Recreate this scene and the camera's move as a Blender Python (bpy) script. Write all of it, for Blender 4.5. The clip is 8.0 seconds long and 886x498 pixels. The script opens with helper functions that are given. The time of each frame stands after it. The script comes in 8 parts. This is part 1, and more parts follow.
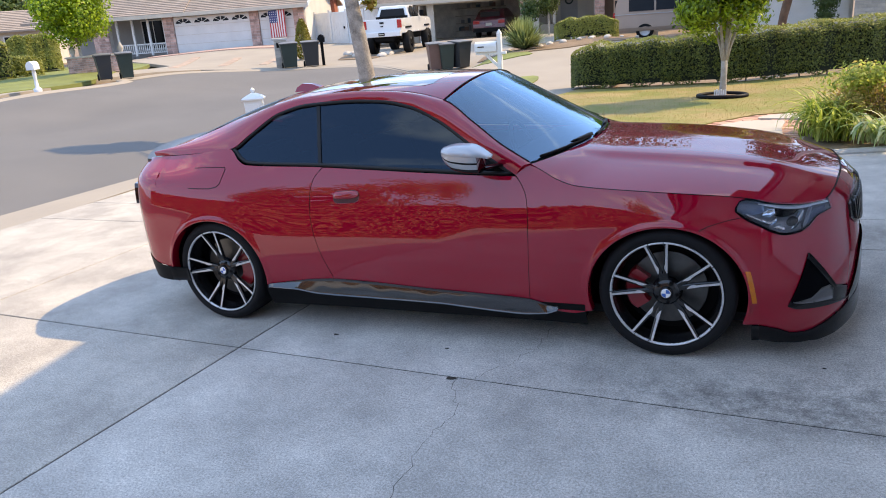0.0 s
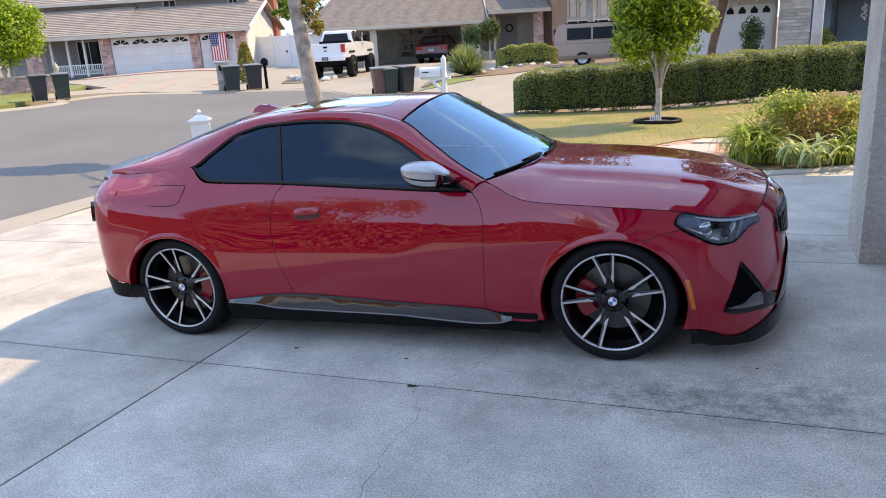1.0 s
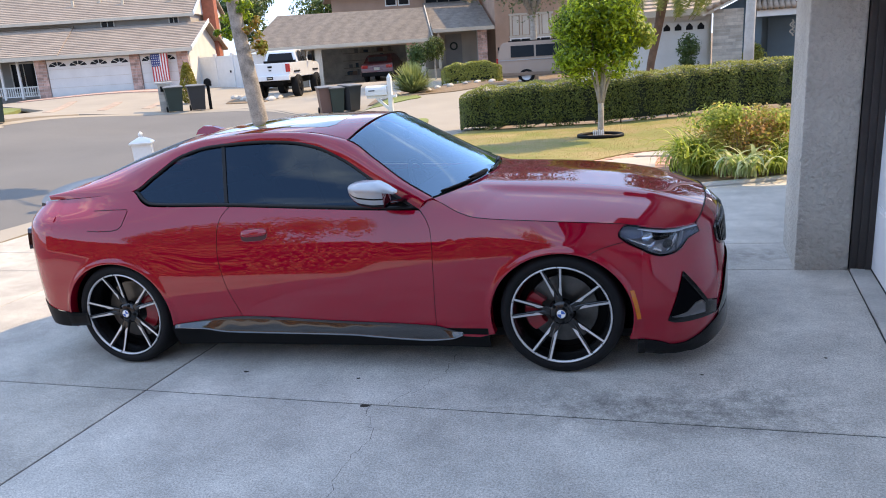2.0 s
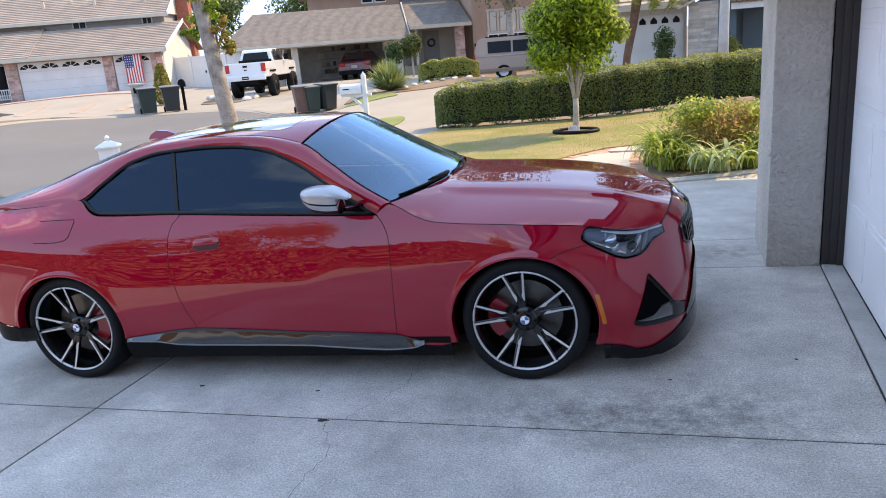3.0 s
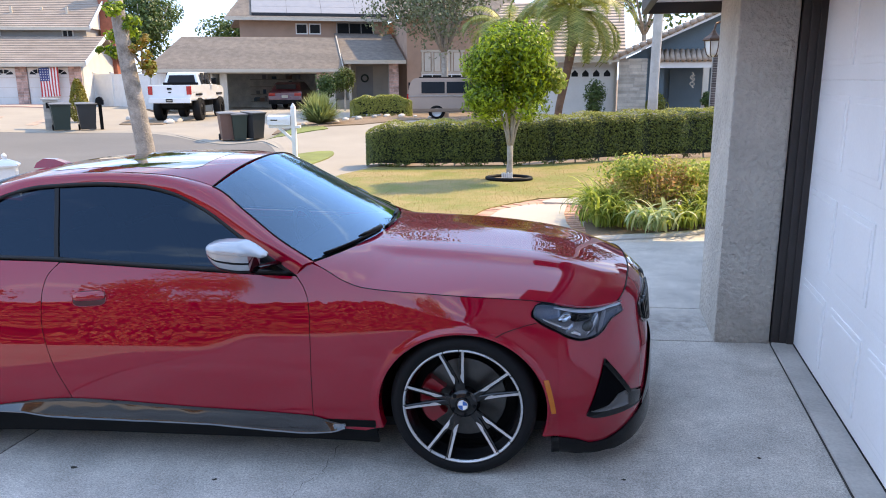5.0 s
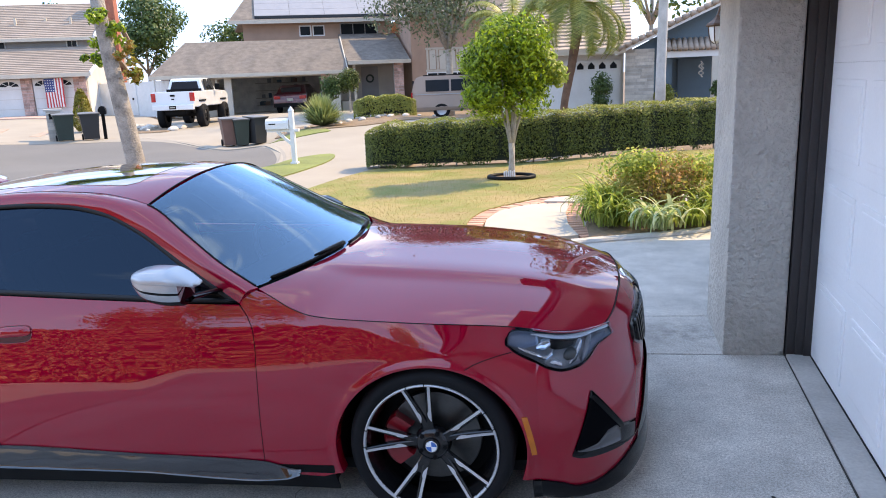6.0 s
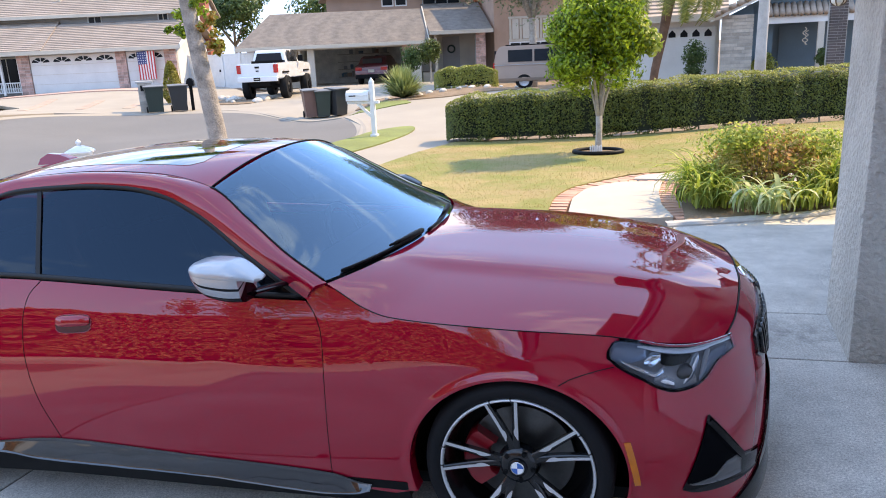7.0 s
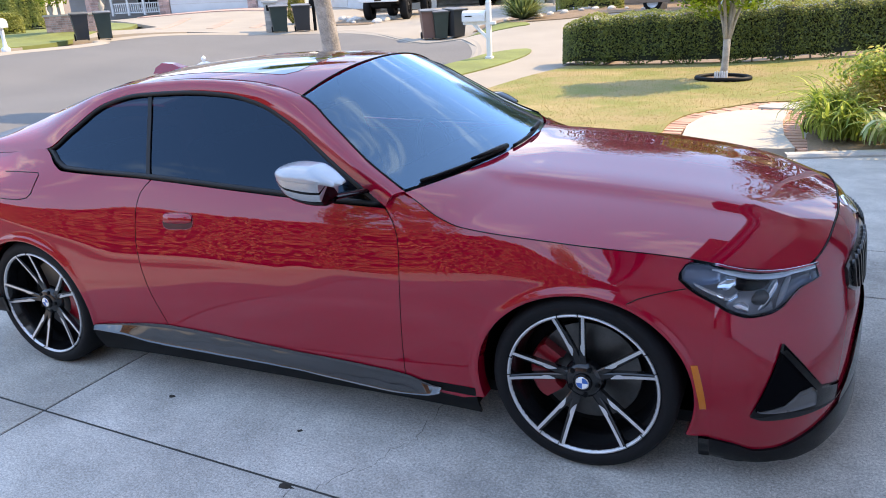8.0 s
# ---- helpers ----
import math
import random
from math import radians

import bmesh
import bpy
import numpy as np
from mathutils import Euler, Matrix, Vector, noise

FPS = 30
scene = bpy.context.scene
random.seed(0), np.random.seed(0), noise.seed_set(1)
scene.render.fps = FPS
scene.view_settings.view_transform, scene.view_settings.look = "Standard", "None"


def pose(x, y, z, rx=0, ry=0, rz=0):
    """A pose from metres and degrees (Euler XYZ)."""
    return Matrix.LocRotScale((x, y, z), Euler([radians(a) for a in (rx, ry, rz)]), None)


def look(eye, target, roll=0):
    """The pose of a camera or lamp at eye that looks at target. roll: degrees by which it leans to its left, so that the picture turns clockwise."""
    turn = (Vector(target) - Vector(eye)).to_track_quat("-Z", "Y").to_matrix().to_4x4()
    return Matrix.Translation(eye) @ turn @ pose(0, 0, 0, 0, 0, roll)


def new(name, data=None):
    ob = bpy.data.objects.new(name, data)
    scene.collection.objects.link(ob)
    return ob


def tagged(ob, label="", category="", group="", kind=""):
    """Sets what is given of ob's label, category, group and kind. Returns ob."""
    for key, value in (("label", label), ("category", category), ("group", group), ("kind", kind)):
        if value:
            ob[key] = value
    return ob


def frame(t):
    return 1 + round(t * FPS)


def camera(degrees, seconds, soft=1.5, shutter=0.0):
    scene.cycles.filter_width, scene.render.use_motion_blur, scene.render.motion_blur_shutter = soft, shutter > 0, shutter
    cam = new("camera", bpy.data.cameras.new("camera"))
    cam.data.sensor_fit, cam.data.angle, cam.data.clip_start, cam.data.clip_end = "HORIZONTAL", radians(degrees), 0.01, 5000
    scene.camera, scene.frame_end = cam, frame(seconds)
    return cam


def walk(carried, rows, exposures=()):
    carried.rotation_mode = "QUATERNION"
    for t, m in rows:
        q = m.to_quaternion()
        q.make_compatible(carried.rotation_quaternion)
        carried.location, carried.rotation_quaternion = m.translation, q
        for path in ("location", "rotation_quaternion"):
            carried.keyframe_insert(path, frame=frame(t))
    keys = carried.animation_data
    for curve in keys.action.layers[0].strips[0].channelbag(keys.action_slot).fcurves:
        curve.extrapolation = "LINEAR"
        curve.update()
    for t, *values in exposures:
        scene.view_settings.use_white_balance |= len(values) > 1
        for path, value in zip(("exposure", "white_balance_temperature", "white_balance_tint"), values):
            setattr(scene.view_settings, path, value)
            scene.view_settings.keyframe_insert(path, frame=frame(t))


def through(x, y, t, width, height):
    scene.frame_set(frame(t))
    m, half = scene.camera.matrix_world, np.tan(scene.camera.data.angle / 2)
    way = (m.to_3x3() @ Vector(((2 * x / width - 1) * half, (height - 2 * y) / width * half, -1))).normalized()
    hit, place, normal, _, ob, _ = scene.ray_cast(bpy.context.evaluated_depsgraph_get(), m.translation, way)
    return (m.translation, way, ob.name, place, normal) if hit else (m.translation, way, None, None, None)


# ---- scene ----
cam = camera(61.98, 8.0, soft=1.0)
# seconds, eye, target, roll
PATH = [
    (0, (0.438, -4.322, 1.701), (-0.776, -1.736, 0.788), -4.19),
    (0.5, (0.408, -4.477, 1.691), (-0.712, -1.835, 0.814), -3.58),
    (1, (0.429, -4.526, 1.705), (-0.575, -1.825, 0.870), -3.23),
    (1.5, (0.437, -4.519, 1.710), (-0.459, -1.770, 0.910), -3.19),
    (1.7, (0.440, -4.540, 1.715), (-0.416, -1.775, 0.927), -3.22),
    (2.8, (0.492, -4.433, 1.697), (-0.264, -1.636, 0.918), -4.64),
    (3, (0.531, -4.360, 1.710), (-0.222, -1.567, 0.912), -4.56),
    (3.5, (0.597, -4.194, 1.710), (-0.162, -1.415, 0.873), -4.62),
    (4, (0.573, -4.113, 1.705), (-0.262, -1.366, 0.836), -2.81),
    (4.5, (0.465, -3.997, 1.726), (-0.211, -1.179, 0.951), -0.07),
    (5, (0.373, -3.867, 1.732), (-0.078, -0.977, 1.064), -0.31),
    (5.2, (0.370, -3.810, 1.728), (-0.044, -0.912, 1.073), -0.99),
    (6.3, (0.552, -3.297, 1.720), (-0.035, -0.436, 1.033), -2.79),
    (6.5, (0.511, -3.229, 1.718), (-0.144, -0.386, 1.021), -2.85),
    (7, (0.408, -3.071, 1.713), (-0.407, -0.288, 0.941), -2.67),
    (7.5, (0.415, -3.038, 1.675), (-0.585, -0.362, 0.759), -2.41),
    (8, (0.547, -3.065, 1.663), (-0.680, -0.529, 0.632), -2.79),
]
walk(cam, [(t, look(eye, target, roll)) for t, eye, target, roll in PATH], [(0.0, 1.80, 8100, 17), (1.5, 1.86, 8100, 17), (3.5, 1.93, 8050, 17), (5.0, 2.00, 7900, 17), (8.0, 2.08, 7800, 17)])

# ---- light ----
SUN_AZ, SUN_EL = (0.76, 0.65), radians(49)          # towards the sun in plan, and its height
world = bpy.data.worlds.new("world")
scene.world = world
world.use_nodes = True
wn, wl = world.node_tree.nodes, world.node_tree.links
wn.clear()
sky = wn.new("ShaderNodeTexSky")
sky.sky_type, sky.sun_disc = "NISHITA", False
sky.sun_elevation, sky.sun_rotation = SUN_EL, math.atan2(SUN_AZ[0], SUN_AZ[1])
sky.air_density, sky.dust_density, sky.ozone_density = 1.0, 0.6, 1.4
w_co, w_map, w_noise, w_ramp, w_mix = (wn.new("ShaderNode" + k) for k in ("TexCoord", "Mapping", "TexNoise", "ValToRGB", "MixRGB"))
w_map.inputs["Scale"].default_value = (1.0, 1.6, 3.4)
w_map.inputs["Location"].default_value = (0.35, 0.1, 0.0)
w_noise.inputs["Scale"].default_value, w_noise.inputs["Detail"].default_value = 2.1, 9.0
w_noise.inputs["Roughness"].default_value = 0.62
w_ramp.color_ramp.elements[0].position, w_ramp.color_ramp.elements[1].position = 0.525, 0.66
w_ramp.color_ramp.elements[1].color = (0.85, 0.85, 0.85, 1)
w_mix.inputs["Color2"].default_value = (4.6, 4.9, 5.4, 1)
w_veil = wn.new("ShaderNodeMixRGB")                    # thin high haze evens out the sky
w_veil.inputs["Fac"].default_value, w_veil.inputs["Color2"].default_value = 0.84, (0.95, 1.85, 3.6, 1)
w_bg, w_out = wn.new("ShaderNodeBackground"), wn.new("ShaderNodeOutputWorld")
w_bg.inputs["Strength"].default_value = 0.172
wl.new(w_co.outputs["Generated"], w_map.inputs["Vector"])
wl.new(w_map.outputs["Vector"], w_noise.inputs["Vector"])
wl.new(w_noise.outputs["Fac"], w_ramp.inputs["Fac"])
wl.new(w_ramp.outputs["Color"], w_mix.inputs["Fac"])
wl.new(sky.outputs["Color"], w_veil.inputs["Color1"])
wl.new(w_veil.outputs["Color"], w_mix.inputs["Color1"])
wl.new(w_mix.outputs["Color"], w_bg.inputs["Color"])
wl.new(w_bg.outputs["Background"], w_out.inputs["Surface"])

sun = new("sun", bpy.data.lights.new("sun", "SUN"))
sun.data.energy, sun.data.angle, sun.data.color = 1.58, radians(0.53), (1.03, 0.86, 0.56)
sun.matrix_world = look((20 * SUN_AZ[0], 20 * SUN_AZ[1], 20 * math.tan(SUN_EL)), (0, 0, 0))
scene.view_settings.exposure = 1.6


# ---- materials ----
def mat(name, color, rough=0.6, metal=0.0, var=0.18, scale=3.0, fine=60.0, bump=0.15, coat=0.0, random_tone=0.0, spec=0.5, depth=0.004):
    """A surface with variation at two scales, fine relief and, where wanted, a tone of its own for each object."""
    m = bpy.data.materials.new(name)
    m.use_nodes = True
    n, l = m.node_tree.nodes, m.node_tree.links
    b = n["Principled BSDF"]
    b.inputs["Metallic"].default_value, b.inputs["Coat Weight"].default_value = metal, coat
    b.inputs["Coat Roughness"].default_value, b.inputs["Specular IOR Level"].default_value = 0.03, spec
    co = n.new("ShaderNodeTexCoord")
    big, small = n.new("ShaderNodeTexNoise"), n.new("ShaderNodeTexNoise")
    big.inputs["Scale"].default_value, big.inputs["Detail"].default_value = scale, 6.0
    small.inputs["Scale"].default_value, small.inputs["Detail"].default_value = fine, 3.0
    l.new(co.outputs["Object"], big.inputs["Vector"])
    l.new(co.outputs["Object"], small.inputs["Vector"])
    add = n.new("ShaderNodeMath")
    add.operation = "MULTIPLY_ADD"
    l.new(small.outputs["Fac"], add.inputs[0])
    add.inputs[1].default_value = 0.5
    l.new(big.outputs["Fac"], add.inputs[2])
    rng = n.new("ShaderNodeMapRange")
    rng.inputs["From Min"].default_value, rng.inputs["From Max"].default_value = 0.45, 1.05
    rng.inputs["To Min"].default_value, rng.inputs["To Max"].default_value = 1 - var, 1 + var
    l.new(add.outputs[0], rng.inputs["Value"])
    tone = rng.outputs["Result"]
    if random_tone:
        info, r2, mul = n.new("ShaderNodeObjectInfo"), n.new("ShaderNodeMapRange"), n.new("ShaderNodeMath")
        r2.inputs["To Min"].default_value, r2.inputs["To Max"].default_value = 1 - random_tone, 1 + random_tone
        l.new(info.outputs["Random"], r2.inputs["Value"])
        mul.operation = "MULTIPLY"
        l.new(tone, mul.inputs[0])
        l.new(r2.outputs["Result"], mul.inputs[1])
        tone = mul.outputs[0]
    v = n.new("ShaderNodeVectorMath")
    v.operation = "SCALE"
    v.inputs[0].default_value = color
    l.new(tone, v.inputs["Scale"])
    l.new(v.outputs["Vector"], b.inputs["Base Color"])
    rr = n.new("ShaderNodeMapRange")
    rr.inputs["To Min"].default_value, rr.inputs["To Max"].default_value = max(rough - 0.08, 0.01), min(rough + 0.08, 1)
    l.new(big.outputs["Fac"], rr.inputs["Value"])
    l.new(rr.outputs["Result"], b.inputs["Roughness"])
    if bump:
        bu = n.new("ShaderNodeBump")
        bu.inputs["Strength"].default_value, bu.inputs["Distance"].default_value = bump, depth
        l.new(small.outputs["Fac"], bu.inputs["Height"])
        l.new(bu.outputs["Normal"], b.inputs["Normal"])
    return m


def glass(name, tint, rough=0.0, ior=1.5, gain=1.0):
    """Thin tinted glass: clear through its tint, with a mirror on its face that grows towards grazing."""
    m = bpy.data.materials.new(name)
    m.use_nodes = True
    n, l = m.node_tree.nodes, m.node_tree.links
    n.clear()
    out, mix, tr, gl, fr = (n.new("ShaderNode" + k) for k in ("OutputMaterial", "MixShader", "BsdfTransparent", "BsdfGlossy", "Fresnel"))
    tr.inputs["Color"].default_value = (*tint, 1)
    gl.inputs["Roughness"].default_value = rough
    gl.inputs["Color"].default_value = (0.72, 0.86, 1.0, 1)
    fr.inputs["IOR"].default_value = ior
    mul = n.new("ShaderNodeMath")
    mul.operation, mul.use_clamp = "MULTIPLY", True
    mul.inputs[1].default_value = gain
    l.new(fr.outputs["Fac"], mul.inputs[0])
    l.new(mul.outputs[0], mix.inputs["Fac"])
    l.new(tr.outputs["BSDF"], mix.inputs[1])
    l.new(gl.outputs["BSDF"], mix.inputs[2])
    l.new(mix.outputs["Shader"], out.inputs["Surface"])
    return m


def leafmat(name, a, b, through=0.35, rough=0.45):
    """Leaves that differ one from another between two colours and let some light through."""
    m = bpy.data.materials.new(name)
    m.use_nodes = True
    n, l = m.node_tree.nodes, m.node_tree.links
    p = n["Principled BSDF"]
    geo, ramp, tl, mix = n.new("ShaderNodeNewGeometry"), n.new("ShaderNodeValToRGB"), n.new("ShaderNodeBsdfTranslucent"), n.new("ShaderNodeMixShader")
    ramp.color_ramp.elements[0].color, ramp.color_ramp.elements[1].color = (*a, 1), (*b, 1)
    l.new(geo.outputs["Random Per Island"], ramp.inputs["Fac"])
    l.new(ramp.outputs["Color"], p.inputs["Base Color"])
    l.new(ramp.outputs["Color"], tl.inputs["Color"])
    p.inputs["Roughness"].default_value = rough
    mix.inputs["Fac"].default_value = through
    l.new(p.outputs["BSDF"], mix.inputs[1])
    l.new(tl.outputs["BSDF"], mix.inputs[2])
    l.new(mix.outputs["Shader"], n["Material Output"].inputs["Surface"])
    return m


M_PAINT = mat("red car paint", (0.322, 0.0010, 0.0175), 0.5, 0.2, 0.03, 2.0, 900.0, 0.0, coat=1.0, spec=0.0)
for key, val in (("Coat Roughness", 0.0), ("Coat IOR", 1.68)):
    M_PAINT.node_tree.nodes["Principled BSDF"].inputs[key].default_value = val
M_BLACK = mat("black plastic", (0.0045, 0.0045, 0.005), 0.5, 0, 0.2, 4, 200, 0.1, spec=0.14)
M_GLOSSBLACK = mat("gloss black trim", (0.004, 0.004, 0.005), 0.12, 0, 0.1, 4, 200, 0.0, coat=0.25, spec=0.12)
M_CARBON = mat("dark carbon fibre", (0.018, 0.019, 0.021), 0.40, 0.0, 0.45, 9, 260, 0.05, coat=0.25)
M_SKIRT = mat("glossy carbon skirt", (0.012, 0.013, 0.015), 0.12, 0.0, 0.5, 9, 260, 0.0, coat=1.0)
M_SKIRT.node_tree.nodes["Principled BSDF"].inputs["Coat IOR"].default_value = 1.6
M_TYRE = mat("tyre rubber", (0.0065, 0.0065, 0.0075), 0.7, 0, 0.25, 6, 150, 0.3, spec=0.22)
M_RIMBLACK = mat("black wheel paint", (0.008, 0.008, 0.009), 0.22, 0.2, 0.1, 6, 200, 0.0, coat=0.4)
M_RIMSILVER = mat("machined aluminium", (0.66, 0.66, 0.67), 0.42, 0.7, 0.08, 20, 400, 0.03)
M_STEEL = mat("brake steel", (0.11, 0.108, 0.105), 0.35, 0.9, 0.2, 20, 200, 0.05)
M_CALIPER = mat("red caliper", (0.24, 0.006, 0.012), 0.3, 0, 0.1, 20, 200, 0.0, coat=0.5)
M_SILVER = mat("satin silver paint", (0.42, 0.43, 0.45), 0.38, 0.6, 0.05, 6, 300, 0.0, coat=0.5)
M_CHROME = mat("bright chrome", (0.8, 0.81, 0.83), 0.08, 1.0, 0.03, 10, 200, 0.0)
M_BLUE = mat("badge blue", (0.03, 0.13, 0.42), 0.2, 0, 0.05, 10, 200, 0.0, coat=0.6)
M_WHITE = mat("badge white", (0.8, 0.8, 0.8), 0.2, 0, 0.03, 10, 200, 0.0, coat=0.6)
M_AMBER = mat("amber lens", (0.60, 0.15, 0.004), 0.18, 0, 0.1, 30, 200, 0.0, coat=0.8)
M_TAIL = mat("dark red lamp lens", (0.025, 0.003, 0.004), 0.1, 0, 0.2, 10, 200, 0.0, coat=1.0)
M_SEAT = mat("dark seat leather", (0.03, 0.03, 0.032), 0.55, 0, 0.2, 6, 120, 0.2)
M_LAMPIN = mat("lamp housing grey", (0.13, 0.13, 0.135), 0.3, 0.1, 0.3, 14, 150, 0.0, coat=0.6)
M_LAMPBLUE = mat("lamp blue-grey facet", (0.24, 0.28, 0.35), 0.2, 0.4, 0.2, 20, 150, 0.0, coat=0.6)
G_SIDE = glass("tinted side glass", (0.05, 0.066, 0.09), 0.0, 1.5, 1.05)
G_SIDE.node_tree.nodes["Glossy BSDF"].inputs["Color"].default_value = (0.50, 0.74, 1.0, 1)
G_SCREEN = glass("windscreen glass", (0.40, 0.45, 0.46), 0.0, 1.6, 2.1)
G_SCREEN.node_tree.nodes["Glossy BSDF"].inputs["Color"].default_value = (0.56, 0.80, 1.0, 1)
G_LENS = glass("clear lamp cover", (0.85, 0.86, 0.88), 0.0, 1.45)
G_WINDOW = glass("house window glass", (0.25, 0.27, 0.28), 0.0, 1.5, 1.4)

M_STUCCO = mat("grey-beige stucco", (0.47, 0.43, 0.375), 0.9, 0, 0.22, 2.2, 30, 1.0, depth=0.03)
M_DOORWHITE = mat("white garage door paint", (0.92, 0.905, 0.90), 0.45, 0, 0.05, 2, 70, 0.08)
M_DARKWOOD = mat("dark brown painted timber", (0.035, 0.028, 0.026), 0.55, 0, 0.25, 5, 90, 0.3)
M_KERB = mat("weathered kerb concrete", (0.46, 0.44, 0.41), 0.9, 0, 0.25, 4, 60, 0.4)
M_BRICKRED = mat("red-orange paving brick", (0.50, 0.28, 0.20), 0.85, 0, 0.2, 8, 80, 0.3, random_tone=0.2)
M_PATH = mat("pale path concrete", (0.43, 0.39, 0.335), 0.9, 0, 0.10, 2, 60, 0.25)
M_ASPHALT = mat("sun-faded grey asphalt", (0.135, 0.129, 0.122), 0.92, 0, 0.14, 0.5, 140, 0.5, depth=0.006)
M_WALK = mat("pale cream concrete", (0.31, 0.272, 0.222), 0.9, 0, 0.12, 0.7, 40, 0.2)
M_SOIL = mat("dry brown soil", (0.22, 0.155, 0.10), 0.95, 0, 0.3, 2, 40, 0.8, depth=0.02)
M_LAWN = mat("dry lawn", (0.300, 0.228, 0.098), 0.95, 0, 0.25, 0.55, 26, 0.6, depth=0.02)
n_, l_ = M_LAWN.node_tree.nodes, M_LAWN.node_tree.links
b_ = n_["Principled BSDF"].inputs["Base Color"]
g_, r_, m_, c_ = n_.new("ShaderNodeTexNoise"), n_.new("ShaderNodeMapRange"), n_.new("ShaderNodeMixRGB"), n_.new("ShaderNodeTexCoord")
g_.inputs["Scale"].default_value, g_.inputs["Detail"].default_value, g_.inputs["Roughness"].default_value = 0.8, 8.0, 0.7
r_.inputs["From Min"].default_value, r_.inputs["From Max"].default_value = 0.41, 0.58
m_.inputs["Color2"].default_value = (0.185, 0.19, 0.045, 1)
l_.new(b_.links[0].from_socket, m_.inputs["Color1"])
l_.new(c_.outputs["Object"], g_.inputs["Vector"])
l_.new(g_.outputs["Fac"], r_.inputs["Value"])
l_.new(r_.outputs["Result"], m_.inputs["Fac"])
l_.new(m_.outputs["Color"], b_)
M_GREENGRASS = mat("green grass", (0.17, 0.195, 0.055), 0.95, 0, 0.3, 1.2, 26, 0.6, depth=0.02)
M_BARK = mat("pale grey bark", (0.38, 0.34, 0.29), 0.9, 0, 0.35, 9, 60, 0.8, depth=0.01)
M_STREETBARK = mat("grey-brown street tree bark", (0.31, 0.272, 0.24), 0.95, 0, 0.5, 7, 45, 1.0, depth=0.02)
M_PALMBARK = mat("brown palm bark", (0.14, 0.08, 0.05), 0.95, 0, 0.4, 6, 40, 0.9, depth=0.02)
M_WHITEPAINT = mat("white painted timber", (0.70, 0.70, 0.69), 0.5, 0, 0.06, 4, 60, 0.1)
M_BINBROWN = mat("brown bin plastic", (0.14, 0.075, 0.06), 0.5, 0, 0.15, 3, 60, 0.1)
M_BINGREEN = mat("dark green bin plastic", (0.018, 0.034, 0.028), 0.5, 0, 0.15, 3, 60, 0.1)
M_BINBLACK = mat("charcoal bin plastic", (0.022, 0.024, 0.026), 0.5, 0, 0.15, 3, 60, 0.1)
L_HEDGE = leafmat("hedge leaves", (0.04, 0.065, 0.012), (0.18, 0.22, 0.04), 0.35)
L_HEDGELIT = leafmat("sunlit-toned hedge leaves", (0.18, 0.20, 0.035), (0.38, 0.38, 0.08), 0.4)
L_TREE = leafmat("glossy tree leaves", (0.04, 0.10, 0.008), (0.42, 0.55, 0.035), 0.5, 0.35)
L_LIME = leafmat("lime green tree leaves", (0.10, 0.19, 0.012), (0.46, 0.58, 0.035), 0.5, 0.35)
L_FAR = leafmat("far tree leaves", (0.03, 0.07, 0.015), (0.11, 0.17, 0.04), 0.35)
L_BUSH = leafmat("shrub leaves green and rust", (0.25, 0.27, 0.045), (0.74, 0.56, 0.20), 0.6)
L_RUST = leafmat("rust shrub leaves", (0.32, 0.15, 0.06), (0.66, 0.40, 0.18), 0.55)
L_BLADE = leafmat("strap leaves", (0.13, 0.22, 0.025), (0.62, 0.66, 0.16), 0.55)
L_VARIEG = leafmat("pale-edged strap leaves", (0.22, 0.34, 0.10), (0.80, 0.84, 0.52), 0.55)
L_AUTUMN = leafmat("turning leaves", (0.20, 0.24, 0.03), (0.42, 0.20, 0.04), 0.45)
L_PALM = leafmat("palm fronds", (0.12, 0.17, 0.03), (0.42, 0.42, 0.12), 0.45)
L_LAWN = leafmat("lawn blades", (0.26, 0.21, 0.075), (0.44, 0.35, 0.155), 0.5)


# ---- mesh helpers ----
def mesh(name, V, F, m, parent=None, smooth=False, label="", solid=0.0, sharp=None):
    me = bpy.data.meshes.new(name)
    me.from_pydata([tuple(v) for v in V], [], [tuple(f) for f in F])
    me.validate()
    me.update()
    me.materials.append(m)
    if smooth:
        me.shade_smooth()
        if sharp:
            me.set_sharp_from_angle(angle=radians(sharp))
        if solid:
            bm = bmesh.new()
            bm.from_mesh(me)
            for e in bm.edges:
                if e.is_boundary:
                    e.smooth = False
            bm.to_mesh(me)
            bm.free()
    ob = new(name, me)
    if parent:
        ob.parent = parent
    if label:
        ob["label"] = label
    if solid:
        md = ob.modifiers.new("thickness", "SOLIDIFY")
        md.thickness, md.offset = solid, -1.0
    return ob


def part(name, bm, m, parent=None, label="", smooth=False, sharp=None):
    me = bpy.data.meshes.new(name)
    bm.normal_update()
    bm.to_mesh(me)
    bm.free()
    me.materials.append(m)
    if smooth:
        me.shade_smooth()
        if sharp:
            me.set_sharp_from_angle(angle=radians(sharp))
    ob = new(name, me)
    if parent:
        ob.parent = parent
    if label:
        ob["label"] = label
    return ob


def thing(name, m, label, category, group="", kind=""):
    ob = new(name)
    ob.empty_display_size = 0.2
    ob.matrix_world = m
    return tagged(ob, label, category, group, kind)


